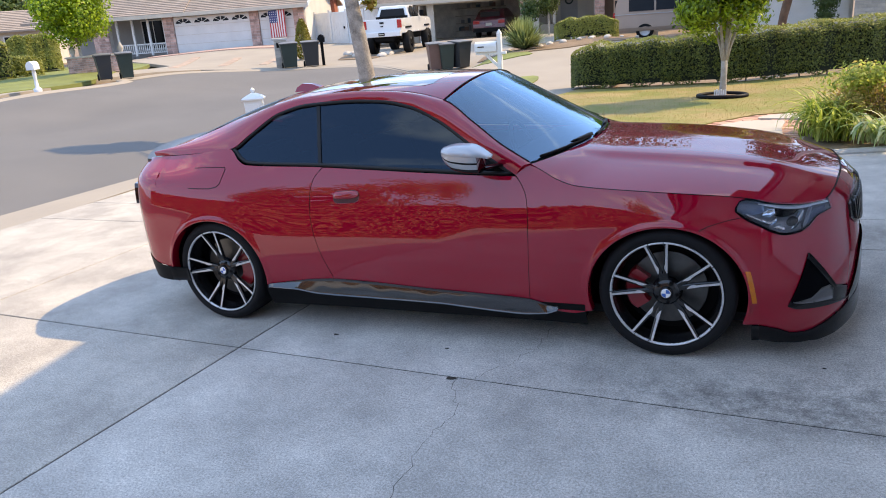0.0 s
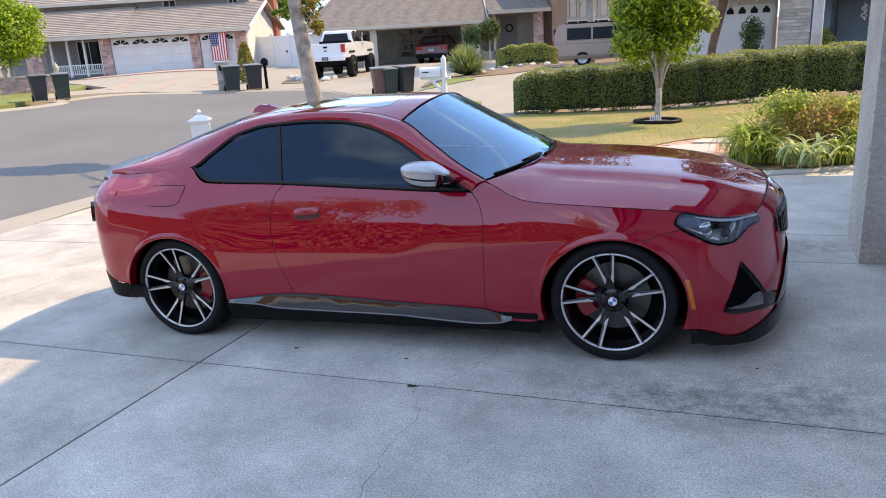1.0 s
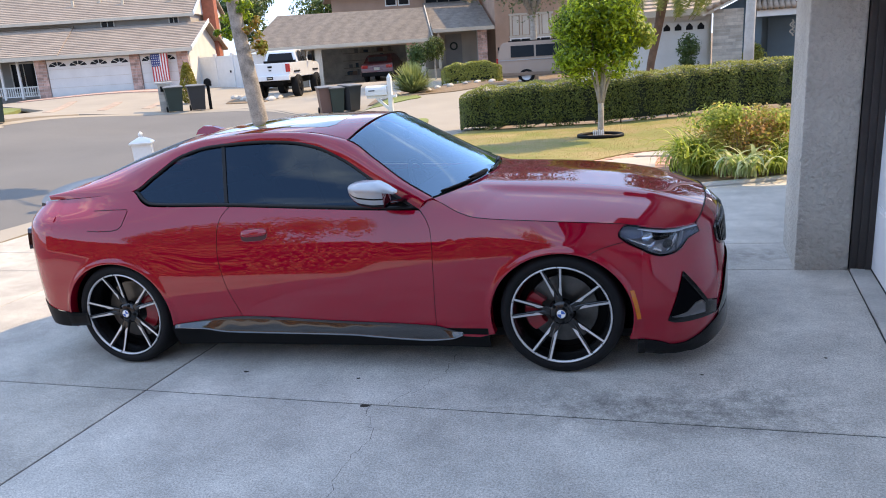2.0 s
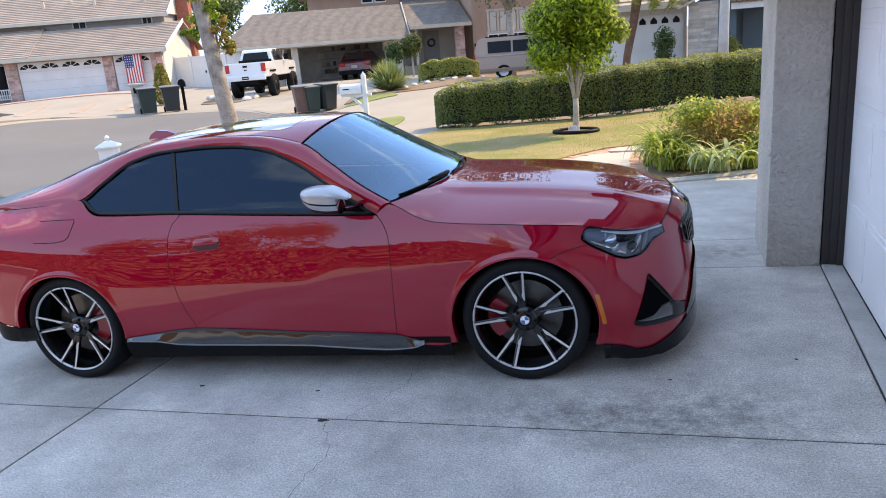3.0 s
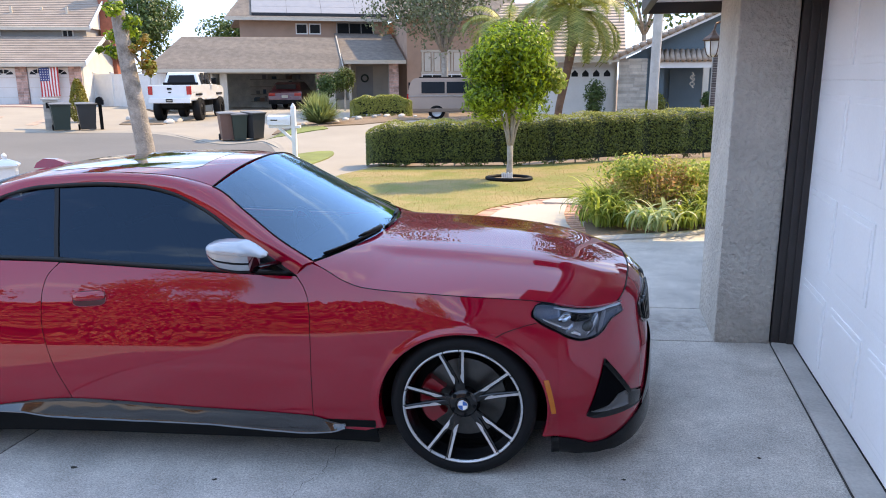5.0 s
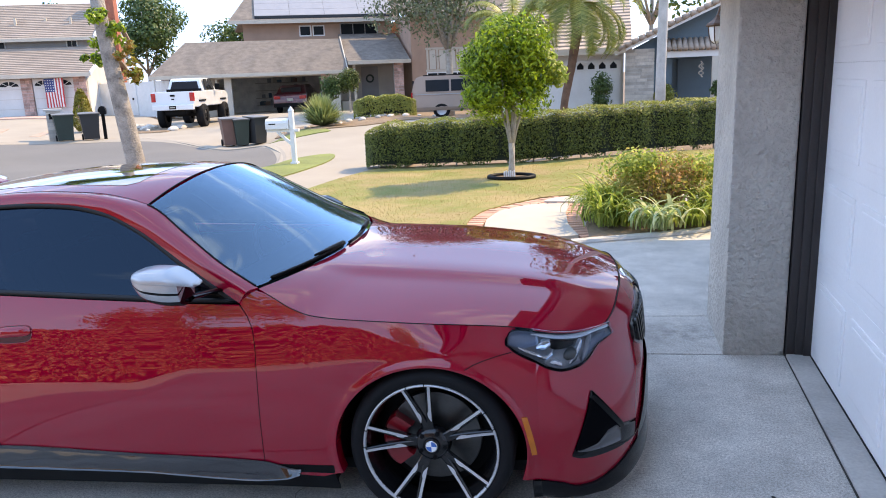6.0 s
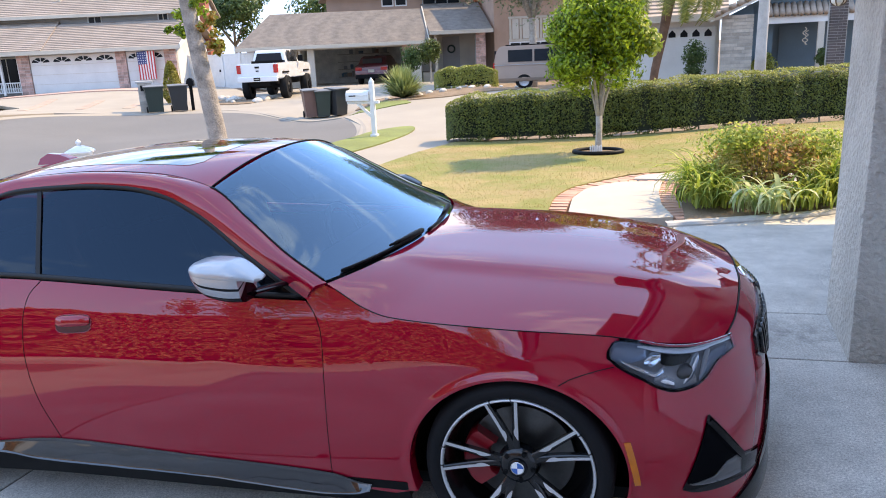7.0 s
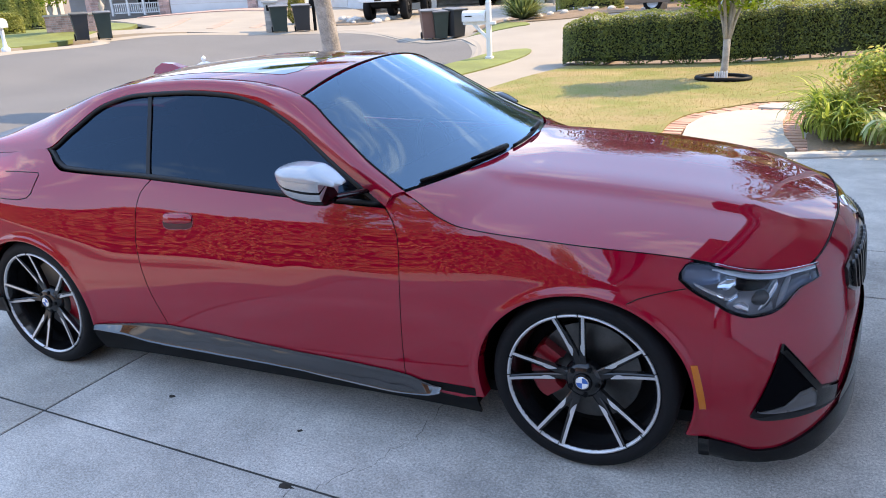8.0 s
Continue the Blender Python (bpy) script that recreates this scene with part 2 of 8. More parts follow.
def grid(fn, nu, nv, loop=False):
    """A sheet of nu by nv quads through fn(u, v), both running 0 to 1."""
    V = [fn(i / nu, j / nv) for i in range(nu + (0 if loop else 1)) for j in range(nv + 1)]
    F = []
    for i in range(nu):
        k = (i + 1) % nu if loop else i + 1
        F += [(i * (nv + 1) + j, k * (nv + 1) + j, k * (nv + 1) + j + 1, i * (nv + 1) + j + 1) for j in range(nv)]
    return V, F


def outward(V, F, ref):
    """Turns the faces so that they look away from ref."""
    A = np.array([tuple(v) for v in V], float)
    s = 0.0
    for f in F:
        p = A[list(f)]
        nrm = np.cross(p[1] - p[0], p[2] - p[0])
        s += float(nrm @ (p.mean(0) - np.array(ref, float)))
    return V, ([f[::-1] for f in F] if s < 0 else F)


def box(bm, x0, x1, y0, y1, z0, z1, bev=0.0, m=None):
    g = bmesh.ops.create_cube(bm, size=1.0)["verts"]
    for v in g:
        v.co = Vector((x0 + (v.co.x + 0.5) * (x1 - x0), y0 + (v.co.y + 0.5) * (y1 - y0), z0 + (v.co.z + 0.5) * (z1 - z0)))
    if bev:
        es = list({e for v in g for e in v.link_edges})
        r = bmesh.ops.bevel(bm, geom=es, offset=bev, segments=2, affect="EDGES", profile=0.6)
        g = list({v for f in r["faces"] for v in f.verts} | {v for v in g if v.is_valid})
    if m is not None:
        for v in g:
            v.co = m @ v.co
    return bm


def boxes(*rows, bev=0.0):
    bm = bmesh.new()
    for r in rows:
        box(bm, *r, bev=bev)
    return bm


def prism(bm, pts, a, b, axis=0):
    """Extrudes a polygon (list of pairs) from a to b along the axis."""
    def at(p, k):
        c = [p[0], p[1]]
        c.insert(axis, k)
        return Vector(c)
    lo, hi = [bm.verts.new(at(p, a)) for p in pts], [bm.verts.new(at(p, b)) for p in pts]
    n = len(pts)
    bm.faces.new(lo[::-1])
    bm.faces.new(hi)
    for i in range(n):
        bm.faces.new((lo[i], lo[(i + 1) % n], hi[(i + 1) % n], hi[i]))
    bmesh.ops.recalc_face_normals(bm, faces=bm.faces[:])
    return bm


def lathe(profile, n=48, axis="z"):
    """A body of revolution from (radius, height) pairs."""
    def fn(u, v):
        k = v * (len(profile) - 1)
        i = min(int(k + 1e-6), len(profile) - 1)
        r, h = profile[i]
        c, s = r * math.cos(2 * math.pi * u), r * math.sin(2 * math.pi * u)
        return (c, s, h) if axis == "z" else (c, h, s)
    return grid(fn, n, len(profile) - 1, loop=True)


def tube(path, radius, n=8, m=None):
    """A round bar along points; radius may be a list."""
    P = [Vector(p) for p in path]
    R = radius if isinstance(radius, (list, tuple)) else [radius] * len(P)
    V, F = [], []
    for i, p in enumerate(P):
        d = (P[min(i + 1, len(P) - 1)] - P[max(i - 1, 0)]).normalized()
        a = d.orthogonal().normalized() if i == 0 else (a - d * a.dot(d)).normalized()
        b = d.cross(a)
        V += [p + R[i] * (math.cos(2 * math.pi * k / n) * a + math.sin(2 * math.pi * k / n) * b) for k in range(n)]
    for i in range(len(P) - 1):
        F += [(i * n + k, i * n + (k + 1) % n, (i + 1) * n + (k + 1) % n, (i + 1) * n + k) for k in range(n)]
    F += [tuple(range(n))[::-1], tuple(range((len(P) - 1) * n, len(P) * n))]
    return V, F


def join(*vf):
    V, F = [], []
    for v, f in vf:
        o = len(V)
        V += list(v)
        F += [tuple(i + o for i in q) for q in f]
    return V, F


def curve(xs, ys):
    """A smooth function through points, with no overshoot."""
    xs, ys = np.array(xs, float), np.array(ys, float)
    if xs[0] > xs[-1]:
        xs, ys = xs[::-1], ys[::-1]
    h, d = np.diff(xs), np.diff(ys) / np.diff(xs)
    m = np.zeros(len(xs))
    m[0], m[-1] = d[0], d[-1]
    for i in range(1, len(xs) - 1):
        m[i] = 0 if d[i - 1] * d[i] <= 0 else 2 * d[i - 1] * d[i] / (d[i - 1] + d[i])

    def f(x):
        x = min(max(x, xs[0]), xs[-1])
        i = min(max(int(np.searchsorted(xs, x)) - 1, 0), len(h) - 1)
        t = (x - xs[i]) / h[i]
        return float((1 + 2 * t) * (1 - t) ** 2 * ys[i] + t * (1 - t) ** 2 * h[i] * m[i] + t * t * (3 - 2 * t) * ys[i + 1] + t * t * (t - 1) * h[i] * m[i + 1])
    return f


def leaves(n, where, size, seed, aspect=0.55, up=0.3):
    """n leaves, each a bent pair of quads; where(rng, n) gives their places and the way they face."""
    rng = np.random.default_rng(seed)
    P, N = where(rng, n)
    n = len(P)
    N = N + rng.normal(0, 0.6, (n, 3)) + np.array([0, 0, up])
    N /= np.linalg.norm(N, axis=1)[:, None]
    A = rng.normal(0, 1, (n, 3))
    A -= N * (A * N).sum(1)[:, None]
    A /= np.linalg.norm(A, axis=1)[:, None]
    B = np.cross(N, A)
    s = size * rng.uniform(0.6, 1.3, n)[:, None]
    V = np.stack([P - A * s, P - B * s * aspect, P + N * s * 0.12, P + B * s * aspect, P + A * s], 1)
    V[:, [0, 4]] -= (N * s * 0.25)[:, None, :]
    F = np.array([(0, 1, 2), (1, 4, 2), (4, 3, 2), (3, 0, 2)])
    F = (F[None] + 5 * np.arange(n)[:, None, None]).reshape(-1, 3)
    return V.reshape(-1, 3).tolist(), F.tolist()

# ---- ground ----
# heights of the land at places round the view
LAND = [(-8.2, 2.5, -0.30), (-8.2, -10, -0.30), (-0.5, 9.7, -0.07), (-3.7, 11.5, -0.09), (4, 13, -0.02), (1.2, 4.6, 0.055), (-5.7, 12.6, -0.07), (-6.2, 7.0, -0.20), (-10, 19.5, -0.25), (-17.5, 22, -0.07), (-21, 15, 0.25), (-17, 28, 0.05),
        (-13.5, 32, 0.28), (-27, 30.5, 0.6), (-23, 34, 0.45), (-5, 27, 0.15), (-7.5, 20.4, 0.3), (-6, 23, 0.45), (2, 22.7, 0.0), (3, 16.6, 0.1), (-20, 11, 0.30), (-24, 16, 0.46), (-14, 8, -0.25), (-14, -8, -0.3), (-30, 10, 0.5), (6, 5, 0.15), (-14, 16, -0.22)]
LAND_A = np.array(LAND)


def land(x, y):
    """Height of the land: the driveway's own slope near the house, and between the known places elsewhere."""
    w = 1 / (np.hypot(LAND_A[:, 0] - x, LAND_A[:, 1] - y) ** 2.6 + 0.3)
    z = float((w * LAND_A[:, 2]).sum() / w.sum())
    dx, dy = max(-7.9 - x, x - 2.6, 0), max(y - 3.7, -9 - y, 0)
    k = min(math.hypot(dx, dy) / 2.2, 1.0)
    k = k * k * (3 - 2 * k)
    return 0.036 * x * (1 - k) + z * k


def inside(poly, x, y):
    c = False
    for (x0, y0), (x1, y1) in zip(poly, poly[1:] + poly[:1]):
        if (y0 > y) != (y1 > y) and x < (x1 - x0) * (y - y0) / (y1 - y0) + x0:
            c = not c
    return c


def nearest(poly, x, y):
    best, bd = (x, y), 1e9
    for (x0, y0), (x1, y1) in zip(poly, poly[1:] + poly[:1]):
        L = (x1 - x0) ** 2 + (y1 - y0) ** 2
        t = min(max(((x - x0) * (x1 - x0) + (y - y0) * (y1 - y0)) / L, 0), 1) if L else 0
        px, py = x0 + t * (x1 - x0), y0 + t * (y1 - y0)
        d = math.hypot(px - x, py - y)
        if d < bd:
            best, bd = (px, py), d
    return best


def rounded_poly(poly, times=2):
    """Rounds an outline's corners by cutting them."""
    for _ in range(times):
        out = []
        for (x0, y0), (x1, y1) in zip(poly, poly[1:] + poly[:1]):
            out += [(0.75 * x0 + 0.25 * x1, 0.75 * y0 + 0.25 * y1), (0.25 * x0 + 0.75 * x1, 0.25 * y0 + 0.75 * y1)]
        poly = out
    return poly


def sheet(name, poly, step, lift, m, label, category, depth=0.14, height=land, rise=None):
    """A layer of ground within an outline, following the land, with sides going down into it."""
    xs, ys = [p[0] for p in poly], [p[1] for p in poly]
    nx, ny = int((max(xs) - min(xs)) / step) + 2, int((max(ys) - min(ys)) / step) + 2
    x0, y0 = min(xs) - step / 2, min(ys) - step / 2
    idx, V, F = {}, [], []

    def vert(i, j):
        if (i, j) not in idx:
            x, y = x0 + i * step, y0 + j * step
            if not inside(poly, x, y):
                x, y = nearest(poly, x, y)
            idx[i, j] = len(V)
            V.append((x, y, height(x, y) + lift))
        return idx[i, j]
    for i in range(nx):
        for j in range(ny):
            if inside(poly, x0 + (i + 0.5) * step, y0 + (j + 0.5) * step):
                F.append((vert(i, j), vert(i + 1, j), vert(i + 1, j + 1), vert(i, j + 1)))
    edges = {}
    for f in F:
        for a, b in zip(f, f[1:] + f[:1]):
            edges[a, b] = True
    rim = [(a, b) for a, b in edges if (b, a) not in edges]
    for k in {k for e in rim for k in e}:
        qx, qy = nearest(poly, V[k][0], V[k][1])
        if math.hypot(qx - V[k][0], qy - V[k][1]) < step * 0.95:
            V[k] = (qx, qy, height(qx, qy) + lift)
    low = {}
    for a, b in rim:
        for k in (a, b):
            if k not in low:
                low[k] = len(V)
                V.append((V[k][0], V[k][1], V[k][2] - depth))
        F.append((b, a, low[a], low[b]))
    return tagged(mesh(name, V, F, m, None, True, sharp=40), label, category, "", "structure")


# one sheet of land out to the horizon
rings = [0, 4, 8, 12, 16, 20, 24, 28, 32, 36, 40, 46, 54, 66, 90, 140, 260, 600, 1500, 3500]
V, F = [], []
for r in rings:
    for k in range(72):
        a = 2 * math.pi * k / 72
        x, y = -8 + r * math.cos(a), 12 + r * math.sin(a)
        V.append((x, y, land(x, y) - 0.22))
F = [(i * 72 + k, (i + 1) * 72 + k, (i + 1) * 72 + (k + 1) % 72, i * 72 + (k + 1) % 72) for i in range(len(rings) - 1) for k in range(72)]
tagged(mesh("ground", V, F, M_SOIL, None, True), "brown soil and dry ground under the whole neighbourhood", "ground", "", "structure")

STREET = rounded_poly([(-8.35, -60), (-8.25, 3.2), (-7.3, 7.5), (-6.0, 11.0), (-5.8, 12.7), (-6.7, 15.5), (-8.3, 18.0), (-10.6, 19.5), (-14.0, 21.5), (-18.1, 22.2), (-20.9, 20.1), (-21.0, 15.5), (-19.7, 11), (-19.4, -60)], 2)
sheet("road", STREET, 0.6, -0.045, M_ASPHALT, "sun-faded grey asphalt street ending in a turning circle", "road")
# pale gutter and apron along the near kerb, kerb round the turning circle
sheet("gutter", [(-8.5, -30), (-7.55, -30), (-7.5, 1), (-7.6, 3.4), (-7.0, 7.4), (-7.85, 7.7), (-8.3, 3.3), (-8.42, 1)], 0.25, -0.03, M_WALK, "worn pale concrete gutter beside the asphalt", "gutter")


def kerb(points, width, lift, m, label, roll=0.02, low=0.02):
    V, F = [], []
    for i, (x, y) in enumerate(points):
        a, b = points[max(i - 1, 0)], points[min(i + 1, len(points) - 1)]
        t = Vector((b[0] - a[0], b[1] - a[1], 0)).normalized()
        n = Vector((-t.y, t.x, 0))
        z = land(x, y)
        for off, h in ((0, -0.15), (0, lift - low), (roll, lift), (width, lift), (width, -0.15)):
            V.append((x + n.x * off, y + n.y * off, z + h))
    F = [(5 * i + k + 5, 5 * i + k + 6, 5 * i + k + 1, 5 * i + k) for i in range(len(points) - 1) for k in range(4)]
    return tagged(mesh("kerb", V, F, m, None), label, "kerb", "", "structure")


def spline(points, n=10):
    P = [Vector((*p, 0)) for p in points]
    out = []
    for i in range(len(P) - 1):
        a, b, c, d = P[max(i - 1, 0)], P[i], P[i + 1], P[min(i + 2, len(P) - 1)]
        for k in range(n):
            t = k / n
            q = 0.5 * ((2 * b) + (c - a) * t + (2 * a - 5 * b + 4 * c - d) * t * t + (3 * b - a - 3 * c + d) * t ** 3)
            out.append((q.x, q.y))
    return out + [(P[-1].x, P[-1].y)]


kerb(spline([(-7.75, 7.3), (-6.5, 11.0), (-6.25, 12.6), (-7.2, 15.2), (-8.7, 17.6), (-10.8, 18.9), (-14.0, 20.9), (-17.8, 21.6), (-20.3, 19.8), (-20.4, 15.5), (-19.2, 11), (-19, -20)][::-1]), 0.34, 0.02, M_WALK, "pale rolled concrete kerb round the turning circle", 0.24, 0.058)

# far drives, pavements and verges
sheet("pavement", [(-7.7, 7.3), (-6.4, 10.6), (-6.1, 12.6), (-7.0, 15.15), (-8.5, 17.55), (-10.8, 18.95), (-15, 22), (-18, 22.4), (-21.5, 20.2), (-22, 15), (-20.6, 11), (-19.3, 4), (-23, 4), (-24, 14), (-24.4, 19.5), (-25.2, 22.4), (-33.5, 27.0), (-30.5, 31.5), (-24, 34.5), (-22, 33), (-19, 30.5), (-16.5, 34), (-10, 36), (-8, 31), (-7.2, 26), (-3.5, 25.5), (-2.5, 21), (-3, 16), (-3.35, 11.7), (-3.7, 8), (-4.2, 5.2), (-7.5, 5.0)], 0.5, 0.0, M_WALK, "pale cream concrete pavement and driveways across the street", "pavement")
sheet("verge", rounded_poly([(-6.4, 10.4), (-6.15, 12.4), (-6.2, 13.9), (-5.45, 15.0), (-5.0, 13.4), (-5.05, 11.2), (-5.4, 9.5), (-5.9, 9.0)], 2), 0.22, 0.025, M_GREENGRASS, "green grass verge round the white mailbox", "verge")
sheet("verge", [(-9.1, 19.1), (-8.1, 18.4), (-6.9, 19.2), (-7.6, 20.2), (-9.0, 20.4)], 0.25, 0.025, M_GREENGRASS, "small green grass verge beside the bins", "verge")
sheet("soil_bed", [(-9.4, 20.6), (-7.4, 19.6), (-4.2, 22.6), (-4.4, 25.0), (-7.6, 24.6), (-9.6, 22.4)], 0.4, 0.03, M_SOIL, "bare brown planting bed", "bed")
sheet("soil_bed", [(-17.6, 24.6), (-15.6, 24.4), (-16.2, 27.0), (-18.6, 29.6), (-19.2, 28.4)], 0.4, 0.03, M_SOIL, "bare brown planting bed between two drives", "bed")
sheet("lawn_patch", [(-21.4, 9.5), (-21.2, 13.5), (-22.5, 16.5), (-27.5, 23.5), (-34, 26), (-36, 8)], 0.8, 0.03, M_GREENGRASS, "green front lawn with low hedges", "lawn")
M_BRICKDRIVE = mat("pinkish red brick paving", (0.50, 0.32, 0.26), 0.9, 0, 0.2, 3, 30, 0.3)
M_STRIPDRIVE = mat("worn brown brick strip", (0.36, 0.27, 0.21), 0.9, 0, 0.25, 3, 30, 0.3)
u, n = Vector((0.954, 0.301, 0)), Vector((0.301, -0.954, 0))
a, b = Vector((-24.5, 32.6, 0)) - 8.5 * u + 0.2 * n, Vector((-24.5, 32.6, 0)) + 0.4 * u + 0.2 * n
sheet("brick_band", [(p.x, p.y) for p in (a, b, b + 2.6 * n, a + 2.6 * n)][::-1], 0.4, 0.05, M_BRICKDRIVE, "pinkish brick paving before the far garage", "paving")
for p, q in (((-24.0, 20.9), (-27.1, 26.0)), ((-22.4, 22.2), (-24.3, 25.8)), ((-20.9, 23.2), (-22.2, 26.5))):
    sheet("brick_band", [p, (p[0] + 0.35, p[1] + 0.2), (q[0] + 0.35, q[1] + 0.2), q], 0.3, 0.012, M_STRIPDRIVE, "narrow brown brick strip across the far driveway", "paving")

# own lawn
LAWN = [(-4.3, 4.6), (-0.66, 4.3), (-0.69, 5.35), (-0.58, 6.0), (-0.22, 6.62), (0.12, 7.15), (0.9, 7.5), (1.6, 6.6), (2.4, 6.4), (9, 7.5), (9, 16.5), (4.3, 13.8), (1.5, 12.6), (-0.3, 11.9), (-3.5, 11.6), (-3.8, 10.2), (-4.15, 8.2)]
sheet("lawn", LAWN, 0.25, 0.03, M_LAWN, "patchy dry front lawn turning from green to straw", "lawn")
rng = np.random.default_rng(5)
P = []
while len(P) < 34000:
    x, y = rng.uniform(-4.3, 6), rng.uniform(4.5, 14)
    if inside(LAWN, x, y):
        P.append((x, y, land(x, y) + 0.03))
P = np.array(P)
A = rng.uniform(0, 2 * math.pi, len(P))
T = np.stack([np.cos(A), np.sin(A), np.zeros(len(P))], 1)
H = rng.uniform(0.008, 0.024, len(P))[:, None]
tip = P + np.array([0, 0, 1.0]) * H + rng.normal(0, 0.012, P.shape) * [1, 1, 0]
V = np.stack([P - T * 0.0035, P + T * 0.0035, tip], 1).reshape(-1, 3).tolist()
F = np.arange(3 * len(P)).reshape(-1, 3).tolist()
tagged(mesh("grass", V, F, L_LAWN), "short dry grass blades over the lawn", "grass", "", "stuff")

# ---- driveway of concrete slabs ----
HOUSE_TURN = -2.8
DRIVE = SLOPE_M = pose(0, 0, 0, 0, -math.degrees(math.atan(0.036)), 0) @ pose(0, 0, 0, 0, 0, HOUSE_TURN)
def slab_concrete(name, color):
    """Driveway concrete with old oil and tyre stains, pitting, salt-and-pepper grain and broad uneven wear."""
    m = mat(name, color, 0.88, 0, 0.25, 1.3, 120, 0.3, random_tone=0.05, depth=0.006)
    n, l = m.node_tree.nodes, m.node_tree.links
    # old oil and tyre stains, and pitting
    base = n["Principled BSDF"].inputs["Base Color"].links[0].from_socket
    co = n.new("ShaderNodeTexCoord")
    last = base
    for sx, sy, rx, ry, deep in ((0.45, -1.25, 1.1, 0.36, 0.55), (0.95, -1.05, 0.7, 0.5, 0.38), (0.2, -2.3, 1.3, 0.8, 0.09), (1.2, 1.4, 0.9, 0.35, 0.4), (-0.4, -0.5, 1.2, 0.6, 0.25)):
        mp, gr, nz, mul, mx = n.new("ShaderNodeMapping"), n.new("ShaderNodeTexGradient"), n.new("ShaderNodeTexNoise"), n.new("ShaderNodeMath"), n.new("ShaderNodeMixRGB")
        gr.gradient_type = "SPHERICAL"
        mp.vector_type = "TEXTURE"
        mp.inputs["Location"].default_value, mp.inputs["Scale"].default_value = (sx, sy, 0), (rx, ry, 1)
        nz.inputs["Scale"].default_value, nz.inputs["Detail"].default_value, nz.inputs["Roughness"].default_value = 9.0, 10.0, 0.85
        mul.operation, mul.use_clamp = "MULTIPLY", True
        l.new(co.outputs["Object"], mp.inputs["Vector"])
        l.new(mp.outputs["Vector"], gr.inputs["Vector"])
        l.new(co.outputs["Object"], nz.inputs["Vector"])
        rg = n.new("ShaderNodeMapRange")
        rg.inputs["From Min"].default_value, rg.inputs["From Max"].default_value = 0.42, 0.68
        rg.inputs["To Max"].default_value = deep * 2.4
        l.new(nz.outputs["Fac"], rg.inputs["Value"])
        l.new(gr.outputs["Fac"], mul.inputs[0])
        l.new(rg.outputs["Result"], mul.inputs[1])
        mx.inputs["Color2"].default_value = (0.115, 0.105, 0.095, 1)
        l.new(mul.outputs[0], mx.inputs["Fac"])
        l.new(last, mx.inputs["Color1"])
        last = mx.outputs["Color"]
    speck, rs, ms = n.new("ShaderNodeTexVoronoi"), n.new("ShaderNodeMapRange"), n.new("ShaderNodeMixRGB")
    speck.inputs["Scale"].default_value = 110.0
    rs.inputs["From Min"].default_value, rs.inputs["From Max"].default_value, rs.inputs["To Min"].default_value, rs.inputs["To Max"].default_value = 0.10, 0.32, 0.42, 0.0
    l.new(co.outputs["Object"], speck.inputs["Vector"])
    l.new(speck.outputs["Distance"], rs.inputs["Value"])
    l.new(rs.outputs["Result"], ms.inputs["Fac"])
    l.new(last, ms.inputs["Color1"])
    ms.inputs["Color2"].default_value = (0.24, 0.23, 0.22, 1)
    # salt-and-pepper grain and broad uneven wear
    last = ms.outputs["Color"]
    for scale, rough, lo, hi, width in ((95.0, 0.85, 0.55, 1.36, 0.16), (260.0, 0.6, 0.74, 1.24, 0.2), (2.6, 0.75, 0.86, 1.12, 0.2), (14.0, 0.8, 0.90, 1.10, 0.2)):
        nz, rg, mx = n.new("ShaderNodeTexNoise"), n.new("ShaderNodeMapRange"), n.new("ShaderNodeVectorMath")
        nz.inputs["Scale"].default_value, nz.inputs["Detail"].default_value, nz.inputs["Roughness"].default_value = scale, 4.0, rough
        rg.inputs["From Min"].default_value, rg.inputs["From Max"].default_value = 0.5 - width, 0.5 + width
        rg.inputs["To Min"].default_value, rg.inputs["To Max"].default_value = lo, hi
        mx.operation = "SCALE"
        l.new(co.outputs["Object"], nz.inputs["Vector"])
        l.new(nz.outputs["Fac"], rg.inputs["Value"])
        l.new(last, mx.inputs[0])
        l.new(rg.outputs["Result"], mx.inputs["Scale"])
        last = mx.outputs["Vector"]
    l.new(last, n["Principled BSDF"].inputs["Base Color"])
    return m


M_SLAB = slab_concrete("grey driveway concrete", (0.515, 0.48, 0.432))
M_SLABOLD = slab_concrete("older browner driveway concrete", (0.43, 0.395, 0.345))

driveway = thing("driveway", DRIVE, "wide driveway of grey concrete slabs with dark joints", "driveway", "", "structure")
part("joint_bed", boxes((-7.5, 3.2, -9.0, 4.05, -0.14, -0.005)), mat("dark joint filler", (0.045, 0.042, 0.038), 0.95, 0, 0.3, 6, 60, 0.3), driveway)


def slab(p0, p1, q0, q1, g=0.006):
    V = []
    for z, o in ((-0.10, 0.0), (-0.003, 0.0), (0.0, 0.003)):
        V += [(p0 + g + o, q0 + g + o, z), (p1 - g - o, q0 + g + o, z), (p1 - g - o, q1 - g - o, z), (p0 + g + o, q1 - g - o, z)]
    F = [(0, 1, 5, 4), (1, 2, 6, 5), (2, 3, 7, 6), (3, 0, 4, 7), (4, 5, 9, 8), (5, 6, 10, 9), (6, 7, 11, 10), (7, 4, 8, 11), (8, 9, 10, 11), (3, 2, 1, 0)]
    return mesh("slab", V, F, M_SLAB if p0 > -2.4 else M_SLABOLD, driveway)


